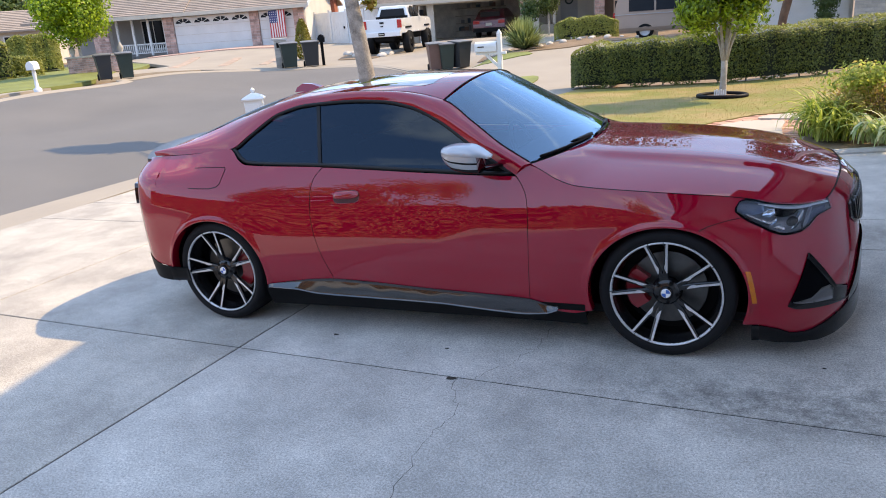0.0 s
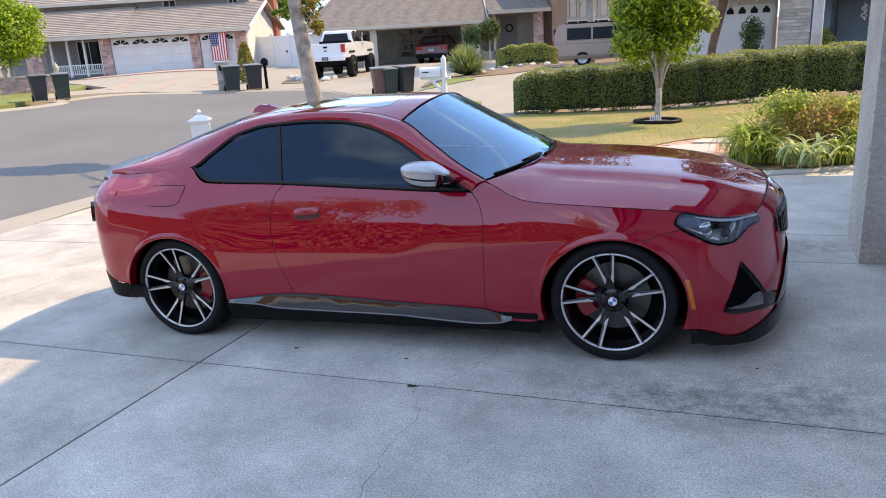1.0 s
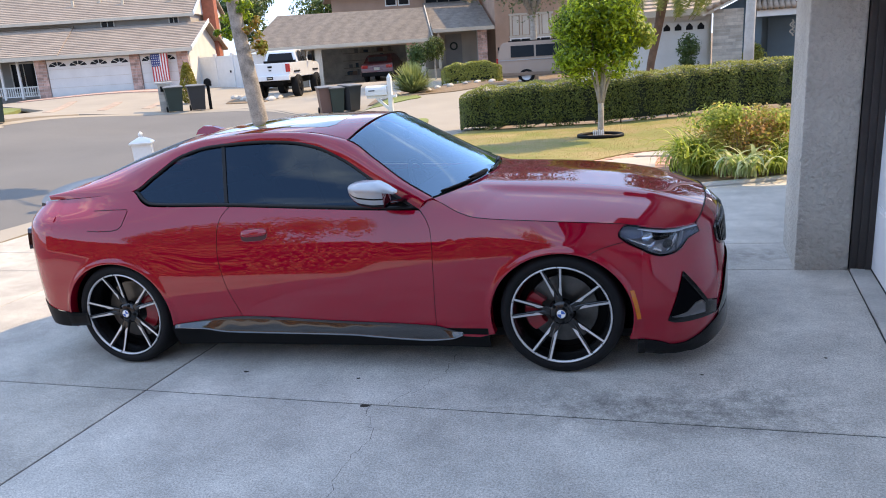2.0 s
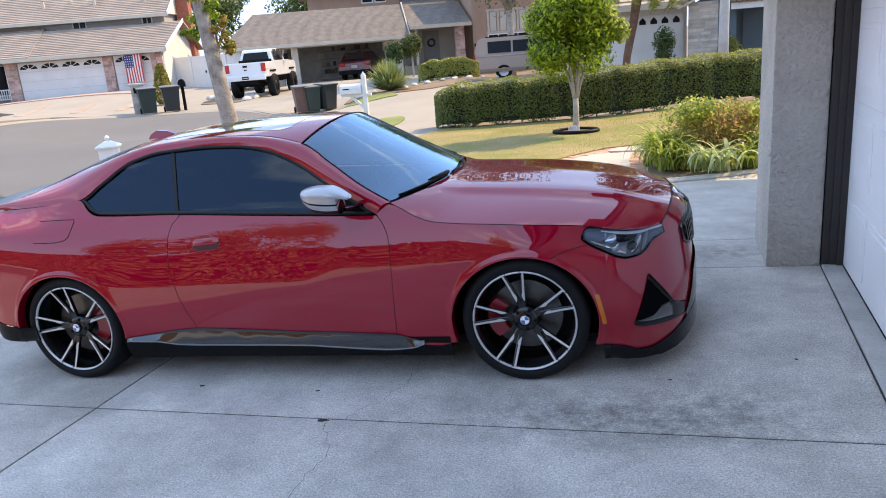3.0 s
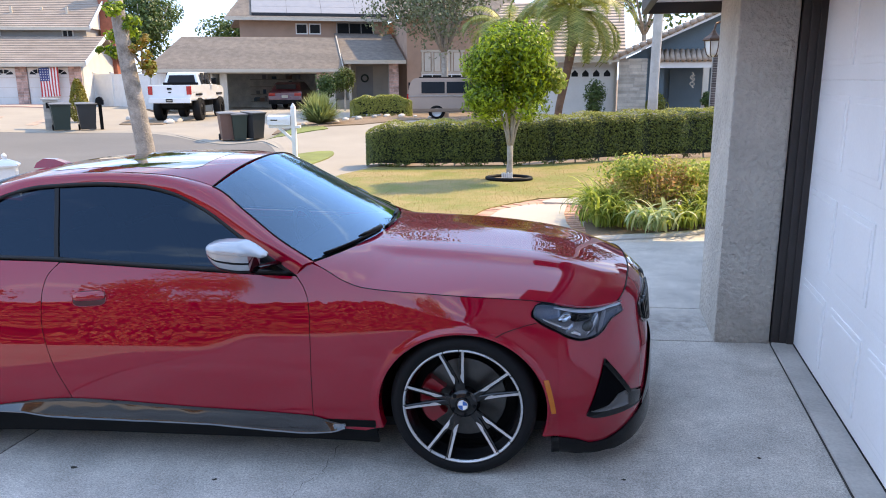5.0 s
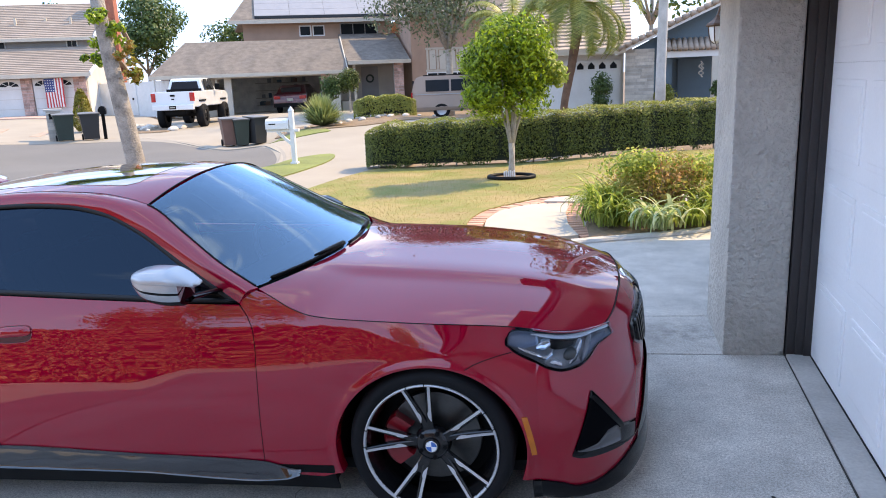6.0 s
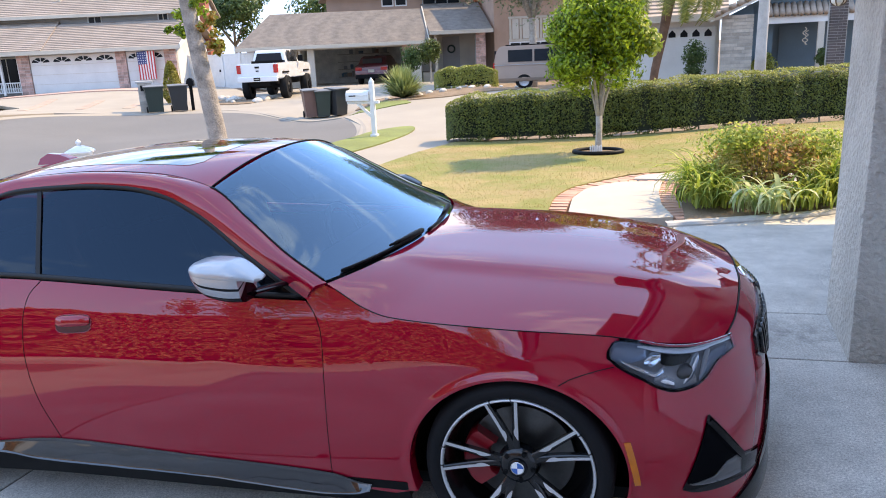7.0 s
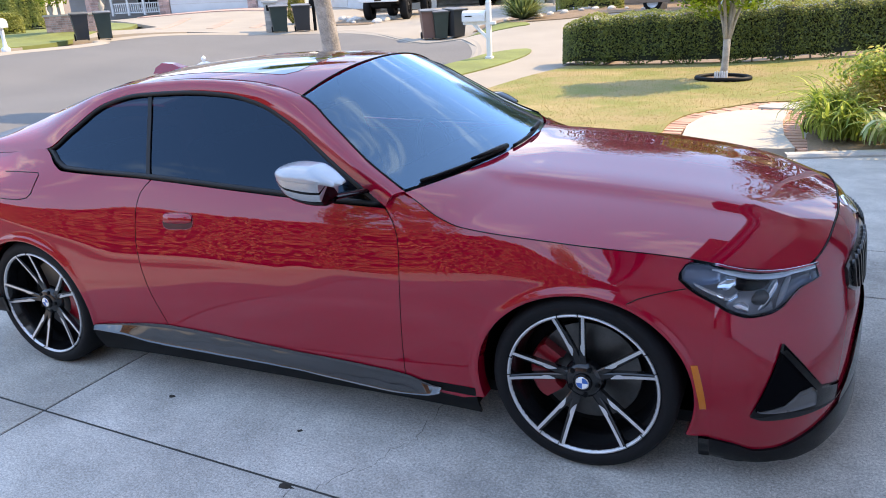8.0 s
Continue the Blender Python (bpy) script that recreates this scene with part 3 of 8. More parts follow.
for p0, p1 in ((-7.5, -4.95), (-4.95, -2.315), (-2.315, 1.72)):
    for q0, q1 in ((-9.0, -6.6), (-6.6, -4.0), (-4.0, -1.355), (-1.355, 1.005)):
        slab(p0, p1, q0, q1)
for p0, p1 in ((-7.5, -4.95), (-4.95, -2.315), (-2.315, 0.4), (0.4, 3.2)):
    for q0, q1 in ((1.005, 1.735), (1.735, 5.3 if p0 > 0.3 else 4.05)):
        slab(p0, p1, q0, q1)


def crack(points, width, seed):
    """A thin dark crack that wanders, standing just proud of the slab."""
    r = random.Random(seed)
    P = []
    for (x0, y0), (x1, y1) in zip(points, points[1:]):
        for k in range(9):
            t = k / 9
            P.append((x0 + (x1 - x0) * t + r.gauss(0, 0.012), y0 + (y1 - y0) * t + r.gauss(0, 0.012)))
    P.append(points[-1])
    V, F = [], []
    for i, (x, y) in enumerate(P):
        a, b = P[max(i - 1, 0)], P[min(i + 1, len(P) - 1)]
        t = Vector((b[0] - a[0], b[1] - a[1], 0)).normalized()
        w = width * r.uniform(0.5, 1.3)
        V += [(x - t.y * w, y + t.x * w, 0.0004), (x + t.y * w, y - t.x * w, 0.0004)]
    F = [(2 * i, 2 * i + 1, 2 * i + 3, 2 * i + 2) for i in range(len(P) - 1)]
    return mesh("crack", V, F, bpy.data.materials["dark joint filler"], driveway)


M_DEADLEAF = mat("dark dry leaf", (0.03, 0.024, 0.018), 0.9, 0, 0.3, 20, 90, 0.3)
to_drive = Matrix.Rotation(radians(-HOUSE_TURN), 2)
dr = lambda x, y: tuple(to_drive @ Vector((x, y)))
crack([dr(-0.96, -1.31), dr(-0.83, -1.62), dr(-0.86, -1.95), dr(-0.80, -2.5), dr(-0.74, -3.1)], 0.0011, 1)
crack([dr(-0.88, -1.31), dr(-0.72, -1.08), dr(-0.66, -0.90), dr(-0.63, -0.62)], 0.0011, 2)
for k, (x, y, w, h) in enumerate(((-1.88, -0.96, 0.020, 0.012), (-1.135, -1.01, 0.014, 0.010), (-0.97, -1.33, 0.035, 0.018), (0.70, -0.86, 0.012, 0.008), (1.32, -0.62, 0.012, 0.010))):
    r = random.Random(k)
    a, b = dr(x, y)
    V = [(a, b, 0.0035)] + [(a + w * math.cos(t) * r.uniform(0.6, 1.2), b + h * math.sin(t) * r.uniform(0.6, 1.2), 0.0006) for t in np.linspace(0, 2 * math.pi, 12)[:-1]]
    o = mesh("dead_leaf", V, [(0, 1 + i, 1 + (i + 1) % 11) for i in range(11)], M_DEADLEAF)
    o.matrix_world = DRIVE
    tagged(o, "small dark dry leaf lying on the concrete", "leaf")

# ---- own garage: everything in the house's own directions ----
def in_house(p, q, z=0.0):
    return pose(0, 0, 0, 0, 0, HOUSE_TURN) @ Vector((p, q, z))


HOUSE = pose(0, 0, 0, 0, 0, HOUSE_TURN)
P_WALL, P_DOOR, Q_JAMB, Q_END = 1.372, 1.845, 1.010, 1.752
ZG = 0.036 * 1.5
ASKEW = pose(P_DOOR - 0.1, Q_JAMB, 0, 0, 0, -2.0) @ pose(0.1 - P_DOOR, -Q_JAMB, 0)          # the door line against the drive's joints
DOOR_LINE = HOUSE @ ASKEW
wall = thing("wall_garage_front", HOUSE, "rough grey-beige stucco wall beside the garage door", "wall", "", "structure")
bm = boxes((P_WALL, P_WALL + 0.34, Q_JAMB, Q_END, ZG - 0.2, 2.55), bev=0.012)
part("stub_wall", bm, M_STUCCO, wall)
# trowelled patches stand a little proud of the stucco
rs_ = random.Random(8)
for k in range(26):
    z, p = rs_.uniform(0.1, 2.4), rs_.uniform(P_WALL + 0.04, P_WALL + 0.30)
    w, h = rs_.uniform(0.02, 0.07), rs_.uniform(0.015, 0.05)
    V = [(p, Q_JAMB - 0.004, z)] + [(p + w * math.cos(t) * rs_.uniform(0.5, 1.2), Q_JAMB - 0.0002, z + h * math.sin(t) * rs_.uniform(0.5, 1.2)) for t in np.linspace(0, 2 * math.pi, 12)[:-1]]
    mesh("trowel_patch", *outward(V, [(0, 1 + i, 1 + (i + 1) % 11) for i in range(11)], (p, Q_JAMB + 1, z)), M_STUCCO, wall, True)
part("wall_side", boxes((P_WALL + 0.34, 9.0, Q_JAMB + 0.15, Q_END, ZG - 0.2, 2.55)), M_STUCCO, wall)
part("wall_near", boxes((P_WALL, P_WALL + 0.34, -9.5, -4.15, ZG - 0.2, 2.55)), M_STUCCO, wall).matrix_local = ASKEW
part("wall_above", boxes((P_WALL, P_WALL + 0.34, -4.15, Q_JAMB - 0.01, 2.32, 2.55)), M_STUCCO, wall).matrix_local = ASKEW
fr = thing("door_frame", DOOR_LINE, "dark brown painted timber garage door frame with stepped moulding", "door frame", "", "structure")
for q0, q1 in ((Q_JAMB - 0.035, Q_JAMB + 0.14), (-4.28, -4.115)):
    part("jamb", boxes((P_DOOR - 0.128, P_DOOR - 0.075, q0 + 0.012, q1, ZG - 0.02, 2.32), (P_DOOR - 0.085, P_DOOR - 0.035, q0 - 0.006, q1, ZG - 0.02, 2.32), (P_DOOR - 0.04, P_DOOR + 0.05, q0 - 0.02, q1, ZG - 0.02, 2.32), bev=0.006), M_DARKWOOD, fr)
part("head", boxes((P_DOOR - 0.125, P_DOOR + 0.05, -4.115, Q_JAMB - 0.035, 2.24, 2.32), bev=0.006), M_DARKWOOD, fr)
gd = thing("garage_door", DOOR_LINE, "closed white sectional garage door with raised panels", "garage door")
for r in range(4):
    z0 = ZG + 0.035 + 0.545 * r
    sec = part("section", boxes((P_DOOR, P_DOOR + 0.04, -4.115, Q_JAMB - 0.05, z0, z0 + 0.5445), bev=0.003), M_DOORWHITE, gd)
    for c in range(8):
        a = Q_JAMB - 0.05 - 0.10 - 0.632 * c
        bm = bmesh.new()
        box(bm, P_DOOR - 0.007, P_DOOR + 0.004, a - 0.53, a, z0 + 0.075, z0 + 0.465, 0.005)
        box(bm, P_DOOR - 0.011, P_DOOR + 0.004, a - 0.50, a - 0.03, z0 + 0.105, z0 + 0.435, 0.008)
        part("door_panel", bm, M_DOORWHITE, sec)
part("rubber_seal", boxes((P_DOOR - 0.004, P_DOOR + 0.04, -4.115, Q_JAMB - 0.05, ZG + 0.005, ZG + 0.035)), M_BLACK, gd)
th = part("threshold", boxes((P_WALL + 0.345, P_DOOR + 0.25, -4.115, Q_JAMB - 0.03, ZG - 0.1, ZG + 0.028), bev=0.010), M_KERB)
th.matrix_world = DOOR_LINE
part("joint_seal", boxes((P_WALL + 0.339, P_WALL + 0.346, -4.115, Q_JAMB - 0.03, ZG - 0.1, ZG + 0.012)), bpy.data.materials["dark joint filler"], th)
tagged(th, "worn raised concrete strip under the garage door", "threshold", "", "structure")
# eaves, and an unseen storey above shaped to cast the drive's shade
ev = thing("eaves", HOUSE, "dark brown fascia over the garage, its unseen soffit whitened for bounce", "eaves", "", "structure")
part("fascia", boxes((0.845, 0.885, -9.5, 1.86, 2.185, 2.42), (0.885, 1.5, 1.80, 1.84, 2.185, 2.42)), M_DARKWOOD, ev)
# soffit is out of view; its white only reflects light onto the garage door
part("soffit", boxes((0.885, 1.372, -9.5, 1.80, 2.26, 2.29)), M_DOORWHITE, ev, "unseen soffit made white to bounce light onto the door")
# unseen mass, its slope and height set by the shadow edge on the drive
up = thing("wall_shade_caster", HOUSE, "unseen storey and sloping roof added to shade the drive", "wall", "", "structure")
bm = bmesh.new()
prism(bm, [(-10.0, 2.55), (4.0, 2.55), (4.0, 7.38), (-10, 3.02)], 1.9, 9.0, axis=0)
part("gable_wall", bm, M_STUCCO, up)
part("porch_wall", boxes((1.95, 9.0, Q_END, 4.0, ZG - 0.3, 2.55)), M_STUCCO, up)
M_TILE = mat("brown roof tile", (0.24, 0.18, 0.14), 0.85, 0, 0.25, 2, 20, 0.5, depth=0.02)
bm = bmesh.new()
prism(bm, [(-10.2, 3.01), (4.1, 7.47), (4.1, 7.67), (-10.2, 3.21)], 1.25, 9.4, axis=0)
part("roof_slab", bm, M_TILE, up)
# unseen flat slab added to shade the paving up to the bed kerb
pr_ = part("porch_roof", boxes((2.05, 9.0, 4.0, 5.58, 2.48, 2.60), bev=0.01), M_DARKWOOD, up)
# lean roof over the eaves
bm = bmesh.new()
prism(bm, [(0.80, 2.42), (1.5, 2.62), (1.5, 2.74), (0.80, 2.52)], -9.5, 1.86, axis=1)
part("eave_tiles", bm, M_TILE, ev)
# porch lamp, and a dark brick pier beyond the hedge
pier = thing("porch_pier", pose(5.20, 20.6, land(5.20, 20.6)), "dark brick pier of the neighbouring porch", "pier", "", "structure")
M_DKBRICK = mat("dark brown brick", (0.09, 0.075, 0.072), 0.85, 0, 0.25, 4, 50, 0.4, random_tone=0.25)
part("core", boxes((-0.17, 0.25, -0.17, 0.25, -0.3, 2.6)), M_KERB, pier)
for r in range(34):
    for c in range(2):
        o = 0.105 * (r % 2)
        x0 = -0.185 + 0.215 * c - (0.0 if c == 0 else 0) + (o if c else 0)
        part("brick", boxes((x0, min(x0 + (0.205 + (o if c == 0 else -o)), 0.26), -0.185, 0.0, 0.02 + 0.075 * r, 0.02 + 0.075 * r + 0.064), bev=0.004), M_DKBRICK, pier)
lamp = thing("wall_lantern", pose(2.04, 4.98, 2.07), "brown metal carriage lantern with frosted glass on the porch", "lantern")
M_FROST = mat("frosted lamp glass", (0.72, 0.71, 0.68), 0.5, 0, 0.05, 10, 80, 0.05)
M_LANT = mat("bronze lantern metal", (0.10, 0.055, 0.035), 0.5, 0.5, 0.25, 12, 80, 0.2)
V, F = lathe([(0.001, 0.20), (0.018, 0.19), (0.03, 0.165), (0.06, 0.135), (0.105, 0.105), (0.118, 0.085), (0.112, 0.075), (0.001, 0.075)], 6)
mesh("lamp_roof", V, F, M_LANT, lamp)
V, F = lathe([(0.001, 0.075), (0.088, 0.072), (0.080, 0.0), (0.062, -0.07), (0.03, -0.095), (0.001, -0.1)], 6)
mesh("lamp_glass", V, F, M_FROST, lamp)
for k in range(6):
    a = 2 * math.pi * k / 6
    mesh("lamp_rib", *tube([(0.092 * math.cos(a), 0.092 * math.sin(a), 0.075), (0.083 * math.cos(a), 0.083 * math.sin(a), 0.0), (0.064 * math.cos(a), 0.064 * math.sin(a), -0.07), (0.03 * math.cos(a), 0.03 * math.sin(a), -0.098)], 0.006, 5), M_LANT, lamp)
mesh("lamp_arm", *tube([(0.0, 0.0, 0.19), (0.02, 0.02, 0.26), (0.10, 0.07, 0.29), (0.19, 0.10, 0.30), (0.21, 0.11, 0.42)], 0.013, 6), M_LANT, lamp)
mesh("lamp_plate", *tube([(0.21, 0.11, 0.34), (0.21, 0.11, 0.46)], 0.05, 8), M_LANT, lamp)

# ---- the red coupe: x ahead from the front axle, y to its left, z up from the ground ----
SLOPE = pose(0, 0, 0, 0, -math.degrees(math.atan(0.036)), 0)
car = thing("car", SLOPE, "glossy dark red two-door coupe parked on the concrete driveway", "car")
CREF = (-1.4, 0.0, 0.5)
HUB_Z, AXLES = 0.328, (0.0, -2.741)
Z_LV = (0.10, 0.15, 0.25, 0.35, 0.50, 0.62, 0.72, 0.80, 0.88, 0.94, 1.00, 1.06, 1.12)
STATIONS = {
    -3.15: (0.83, 0.855, 0.880, 0.893, 0.900, 0.900, 0.896, 0.888, 0.872, 0.842, 0.755, 0.67, 0.61),
    -2.74: (0.86, 0.880, 0.897, 0.908, 0.914, 0.909, 0.899, 0.886, 0.864, 0.836, 0.788, 0.745, 0.712),
    -2.20: (0.83, 0.855, 0.884, 0.895, 0.896, 0.883, 0.867, 0.850, 0.829, 0.810, 0.785, 0.757, 0.728),
    -1.60: (0.82, 0.845, 0.880, 0.889, 0.889, 0.8765, 0.860, 0.843, 0.822, 0.803, 0.781, 0.757, 0.728),
    -1.00: (0.82, 0.845, 0.879, 0.888, 0.889, 0.8765, 0.860, 0.843, 0.822, 0.803, 0.783, 0.760, 0.735),
    -0.60: (0.82, 0.848, 0.880, 0.889, 0.891, 0.880, 0.864, 0.847, 0.826, 0.806, 0.786, 0.765, 0.742),
    0.00: (0.84, 0.860, 0.882, 0.895, 0.902, 0.897, 0.882, 0.858, 0.825, 0.79, 0.76, 0.74, 0.72),
    0.42: (0.80, 0.830, 0.852, 0.866, 0.872, 0.858, 0.812, 0.755, 0.68, 0.62, 0.58, 0.55, 0.52),
}


def bend(xs):
    """Turns values at xs into the second derivatives of a smooth curve through them."""
    n = len(xs)
    A, B = np.zeros((n, n)), np.zeros((n, n))
    A[0, 0] = A[-1, -1] = 1
    for i in range(1, n - 1):
        h0, h1 = xs[i] - xs[i - 1], xs[i + 1] - xs[i]
        A[i, i - 1], A[i, i], A[i, i + 1] = h0 / 6, (h0 + h1) / 3, h1 / 6
        B[i, i - 1], B[i, i], B[i, i + 1] = 1 / h0, -1 / h0 - 1 / h1, 1 / h1
    return np.linalg.solve(A, B)


def glide(xs, ys, ms, x):
    i = min(max(int(np.searchsorted(xs, x)) - 1, 0), len(xs) - 2)
    h = xs[i + 1] - xs[i]
    a, b = (xs[i + 1] - x) / h, (x - xs[i]) / h
    return a * ys[i] + b * ys[i + 1] + ((a ** 3 - a) * ms[i] + (b ** 3 - b) * ms[i + 1]) * h * h / 6


S_X, Z_A = np.array(list(STATIONS)), np.array(Z_LV)
S_W = np.array([STATIONS[x] for x in STATIONS])
S_M, Z_BEND = bend(S_X) @ S_W, bend(Z_A)
XB, XR = 0.42, -3.15                       # where nose and tail begin to close in
nose_x = curve((0.08, 0.2, 0.3, 0.45, 0.55, 0.65, 0.70, 0.74, 0.78, 0.82), (0.83, 0.865, 0.875, 0.872, 0.862, 0.857, 0.848, 0.825, 0.79, 0.73))
nose_p = curve((0.1, 0.35, 0.5, 0.65, 0.8), (2.4, 2.35, 2.25, 2.02, 2.02))
tail_x = curve((0.15, 0.3, 0.45, 0.6, 0.85, 0.97, 1.06), (-3.52, -3.555, -3.575, -3.585, -3.588, -3.575, -3.535))


def arch_r(x, z, c):
    return math.hypot((x - c) / 0.372, (z - HUB_Z) / (0.342 if z > HUB_Z else 0.372))


def smooth(a, b, x):
    t = min(max((x - a) / (b - a), 0.0), 1.0)
    return t * t * (3 - 2 * t)


def soft_plus(v, d):
    return v if v > 20 * d else d * math.log1p(math.exp(v / d))


def half_width(x, z):
    """Half the body's width on its sides, with the fold along the doors, swelling round the wheel arches."""
    xx = min(max(x, XR), XB)
    row = glide(S_X, S_W, S_M, xx)
    w = float(glide(Z_A, row, Z_BEND @ row, min(max(z, Z_LV[0]), Z_LV[-1])))
    fold = smooth(-2.55, -2.15, x) * (1 - smooth(-0.55, -0.15, x))
    if fold > 0:
        rise = 0.585 + 0.075 * smooth(-1.22, -0.92, x)
        w -= 0.098 * fold * (soft_plus(z - rise, 0.007) - soft_plus(z - 0.59, 0.06))
    for c in AXLES:
        r = arch_r(x, z, c)
        if z < 0.9:
            w += 0.008 * math.exp(-((r - 1.02) / 0.038) ** 2)
    return w


def nose(phi, z):
    """The front end's outline at a height; phi 0 at the side, 90 on the centre line."""
    e, s, c = 2 / nose_p(z), math.sin(radians(phi)), max(math.cos(radians(phi)), 0.0)
    return (XB + (nose_x(z) - XB) * s ** e, -half_width(XB, z) * c ** e, z)


def tail(phi, z):
    e, s, c = 2 / 2.5, math.sin(radians(phi)), max(math.cos(radians(phi)), 0.0)
    return (XR + (tail_x(z) - XR) * s ** e, -half_width(XR, z) * c ** e, z)


def skin(x, z, out=0.0):
    """A point of the right flank, nose and tail included, pushed out by a little."""
    def at(x, z):
        if x > XB:
            q = min((x - XB) / (nose_x(z) - XB), 0.9999)
            return -half_width(XB, z) * (1 - q ** nose_p(z)) ** (1 / nose_p(z))
        if x < XR:
            q = min((x - XR) / (tail_x(z) - XR), 0.9999)
            return -half_width(XR, z) * (1 - q ** 2.5) ** (1 / 2.5)
        return -half_width(x, z)
    p = Vector((x, at(x, z), z))
    if out:
        e = 0.004
        n = Vector((e, at(x + e, z) - p.y, 0)).cross(Vector((0, at(x, z + e) - p.y, e)))
        p += out * n.normalized() * (1 if n.y < 0 else -1)
    return p


def pair(name, V, F, m, smooth=True, label="", solid=0.0, sharp=None, parent=None, ref=CREF):
    """A part on the right flank and its mirror image on the left."""
    V, F = outward(V, F, ref)
    obs = []
    for side in (1, -1):
        W = [(v[0], v[1] * side, v[2]) for v in V]
        obs.append(mesh(name, W, F if side == 1 else [f[::-1] for f in F], m, parent or car, smooth, label, solid, sharp))
    return obs


def band(x0, x1, low, high, out=0.003, nu=30, nv=6, surf=skin, close=True):
    """A raised strip of the flank between two edges given as functions of x, with its rim closed back to the body."""
    def fn(u, v):
        x = x0 + (x1 - x0) * u
        a, b = low(x), high(x)
        return surf(x, a + (b - a) * v, out)
    V, F = grid(fn, nu, nv)
    if close:
        ring = [i * (nv + 1) for i in range(nu + 1)] + [nu * (nv + 1) + j for j in range(1, nv + 1)] + [i * (nv + 1) + nv for i in range(nu - 1, -1, -1)] + [j for j in range(nv - 1, 0, -1)]
        o = len(V)
        inn = Vector((0, max(out, 0.002) + 0.004, 0))
        V = list(V) + [Vector(V[i]) + inn for i in ring]
        n = len(ring)
        F = F + [(ring[k], ring[(k + 1) % n], o + (k + 1) % n, o + k) for k in range(n)]
    return V, F


# lines of the flank
hood_z = curve((-0.66, -0.60, -0.51, -0.42, -0.07, 0.31, 0.60), (0.972, 0.940, 0.893, 0.866, 0.836, 0.794, 0.733))
belt_z = curve((-0.72, -1.0, -1.38, -1.93, -2.46, -2.52, -2.60, -2.9, -3.3, -3.6), (0.912, 0.922, 0.942, 0.974, 0.996, 1.022, 1.088, 1.062, 1.040, 1.015))
door_f = curve((0.20, 0.27, 0.70, 0.80, 0.86, 0.90, 0.93), (-0.688, -0.686, -0.672, -0.678, -0.698, -0.725, -0.755))
door_r = curve((0.25, 0.33, 0.54, 0.72, 0.82, 0.905, 0.98), (-1.855, -1.885, -1.968, -2.002, -1.999, -1.975, -1.905))
sill_z = curve((-2.37, -2.2, -2.0, -1.88, -1.26, -0.69, -0.55, -0.40), (0.272, 0.295, 0.320, 0.326, 0.298, 0.270, 0.234, 0.228))
GAP = 0.0014


def door_point(u, v):
    z_f, z_b = 0.27 + (0.912 - 0.27) * v, 0.326 + (0.974 - 0.326) * v
    xf, xr = door_f(z_f) - GAP, door_r(z_b) + GAP
    x = xr + (xf - xr) * u
    return skin(x, sill_z(x) + (belt_z(x) - 0.003 - sill_z(x)) * v)


pair("door_seam", *tube([skin(door_f(z), z, 0.0006) for z in np.linspace(0.262, 0.905, 40)], 0.0011, 6), M_BLACK)
pair("door_seam", *tube([skin(door_r(z), z, 0.0006) for z in np.linspace(0.330, 0.965, 40)], 0.0011, 6), M_BLACK)
doors = pair("door", *grid(door_point, 60, 80), M_PAINT, solid=0.012)


def arched(c, inside, corners, a0, a1, n=110, nk=16):
    """A panel that surrounds a wheel arch, out to an outline."""
    angles = sorted(set([a0 + (a1 - a0) * i / n for i in range(n + 1)] + [a for a in corners if a0 < a < a1]))
    V, F = [], []
    for a in angles:
        ca, sa = math.cos(radians(a)), math.sin(radians(a))
        s0 = 1 / arch_r(c + ca, HUB_Z + sa, c)
        lo, hi = s0 * 0.98, 3.0
        for _ in range(40):
            mid = (lo + hi) / 2
            lo, hi = (mid, hi) if inside(c + mid * ca, HUB_Z + mid * sa) else (lo, mid)
        s1 = max(lo, s0)
        e = skin(c + s0 * ca, HUB_Z + s0 * sa)
        V += [e + Vector((0, 0.06, 0)), e + Vector((0, 0.012, 0))]
        for k in range(nk + 1):
            s = s0 + (s1 - s0) * (k / nk) ** 1.4
            V.append(skin(c + s * ca, HUB_Z + s * sa))
    w = nk + 3
    for i in range(len(angles) - 1):
        F += [(i * w + j, (i + 1) * w + j, (i + 1) * w + j + 1, i * w + j + 1) for j in range(w - 1)]
    return V, F


def bearing(c, x, z):
    a = math.degrees(math.atan2(z - HUB_Z, x - c))
    return a if a > -90 else a + 360


f_in = lambda x, z: door_f(z) + GAP < x < XB and sill_z(x) - 0.03 < z < hood_z(x) - 0.002 if x < -0.3 else (x < XB and 0.19 < z < hood_z(x) - 0.002)
pair("front_fender", *arched(0.0, f_in, [bearing(0, -0.665, 0.935), bearing(0, XB, hood_z(XB)), bearing(0, -0.683, 0.25), bearing(0, XB, 0.19), bearing(0, -0.69, 0.86)], -21.0, 196.0), M_PAINT, sharp=40)
q_in = lambda x, z: XR < x < door_r(z) - GAP and (0.352 - 0.06 * (x + 3.07) if x < -2.7 else sill_z(x) - 0.02) < z < belt_z(x) - 0.002
C1 = AXLES[1]
pair("quarter_panel", *arched(C1, q_in, [bearing(C1, -1.91, 0.975), bearing(C1, -1.885, 0.325), bearing(C1, XR, belt_z(XR)), bearing(C1, -2.60, 1.086), bearing(C1, -2.47, 0.996), bearing(C1, XR, 0.358), bearing(C1, -2.0, 0.80)], -9.0, 192.0), M_PAINT, sharp=40)

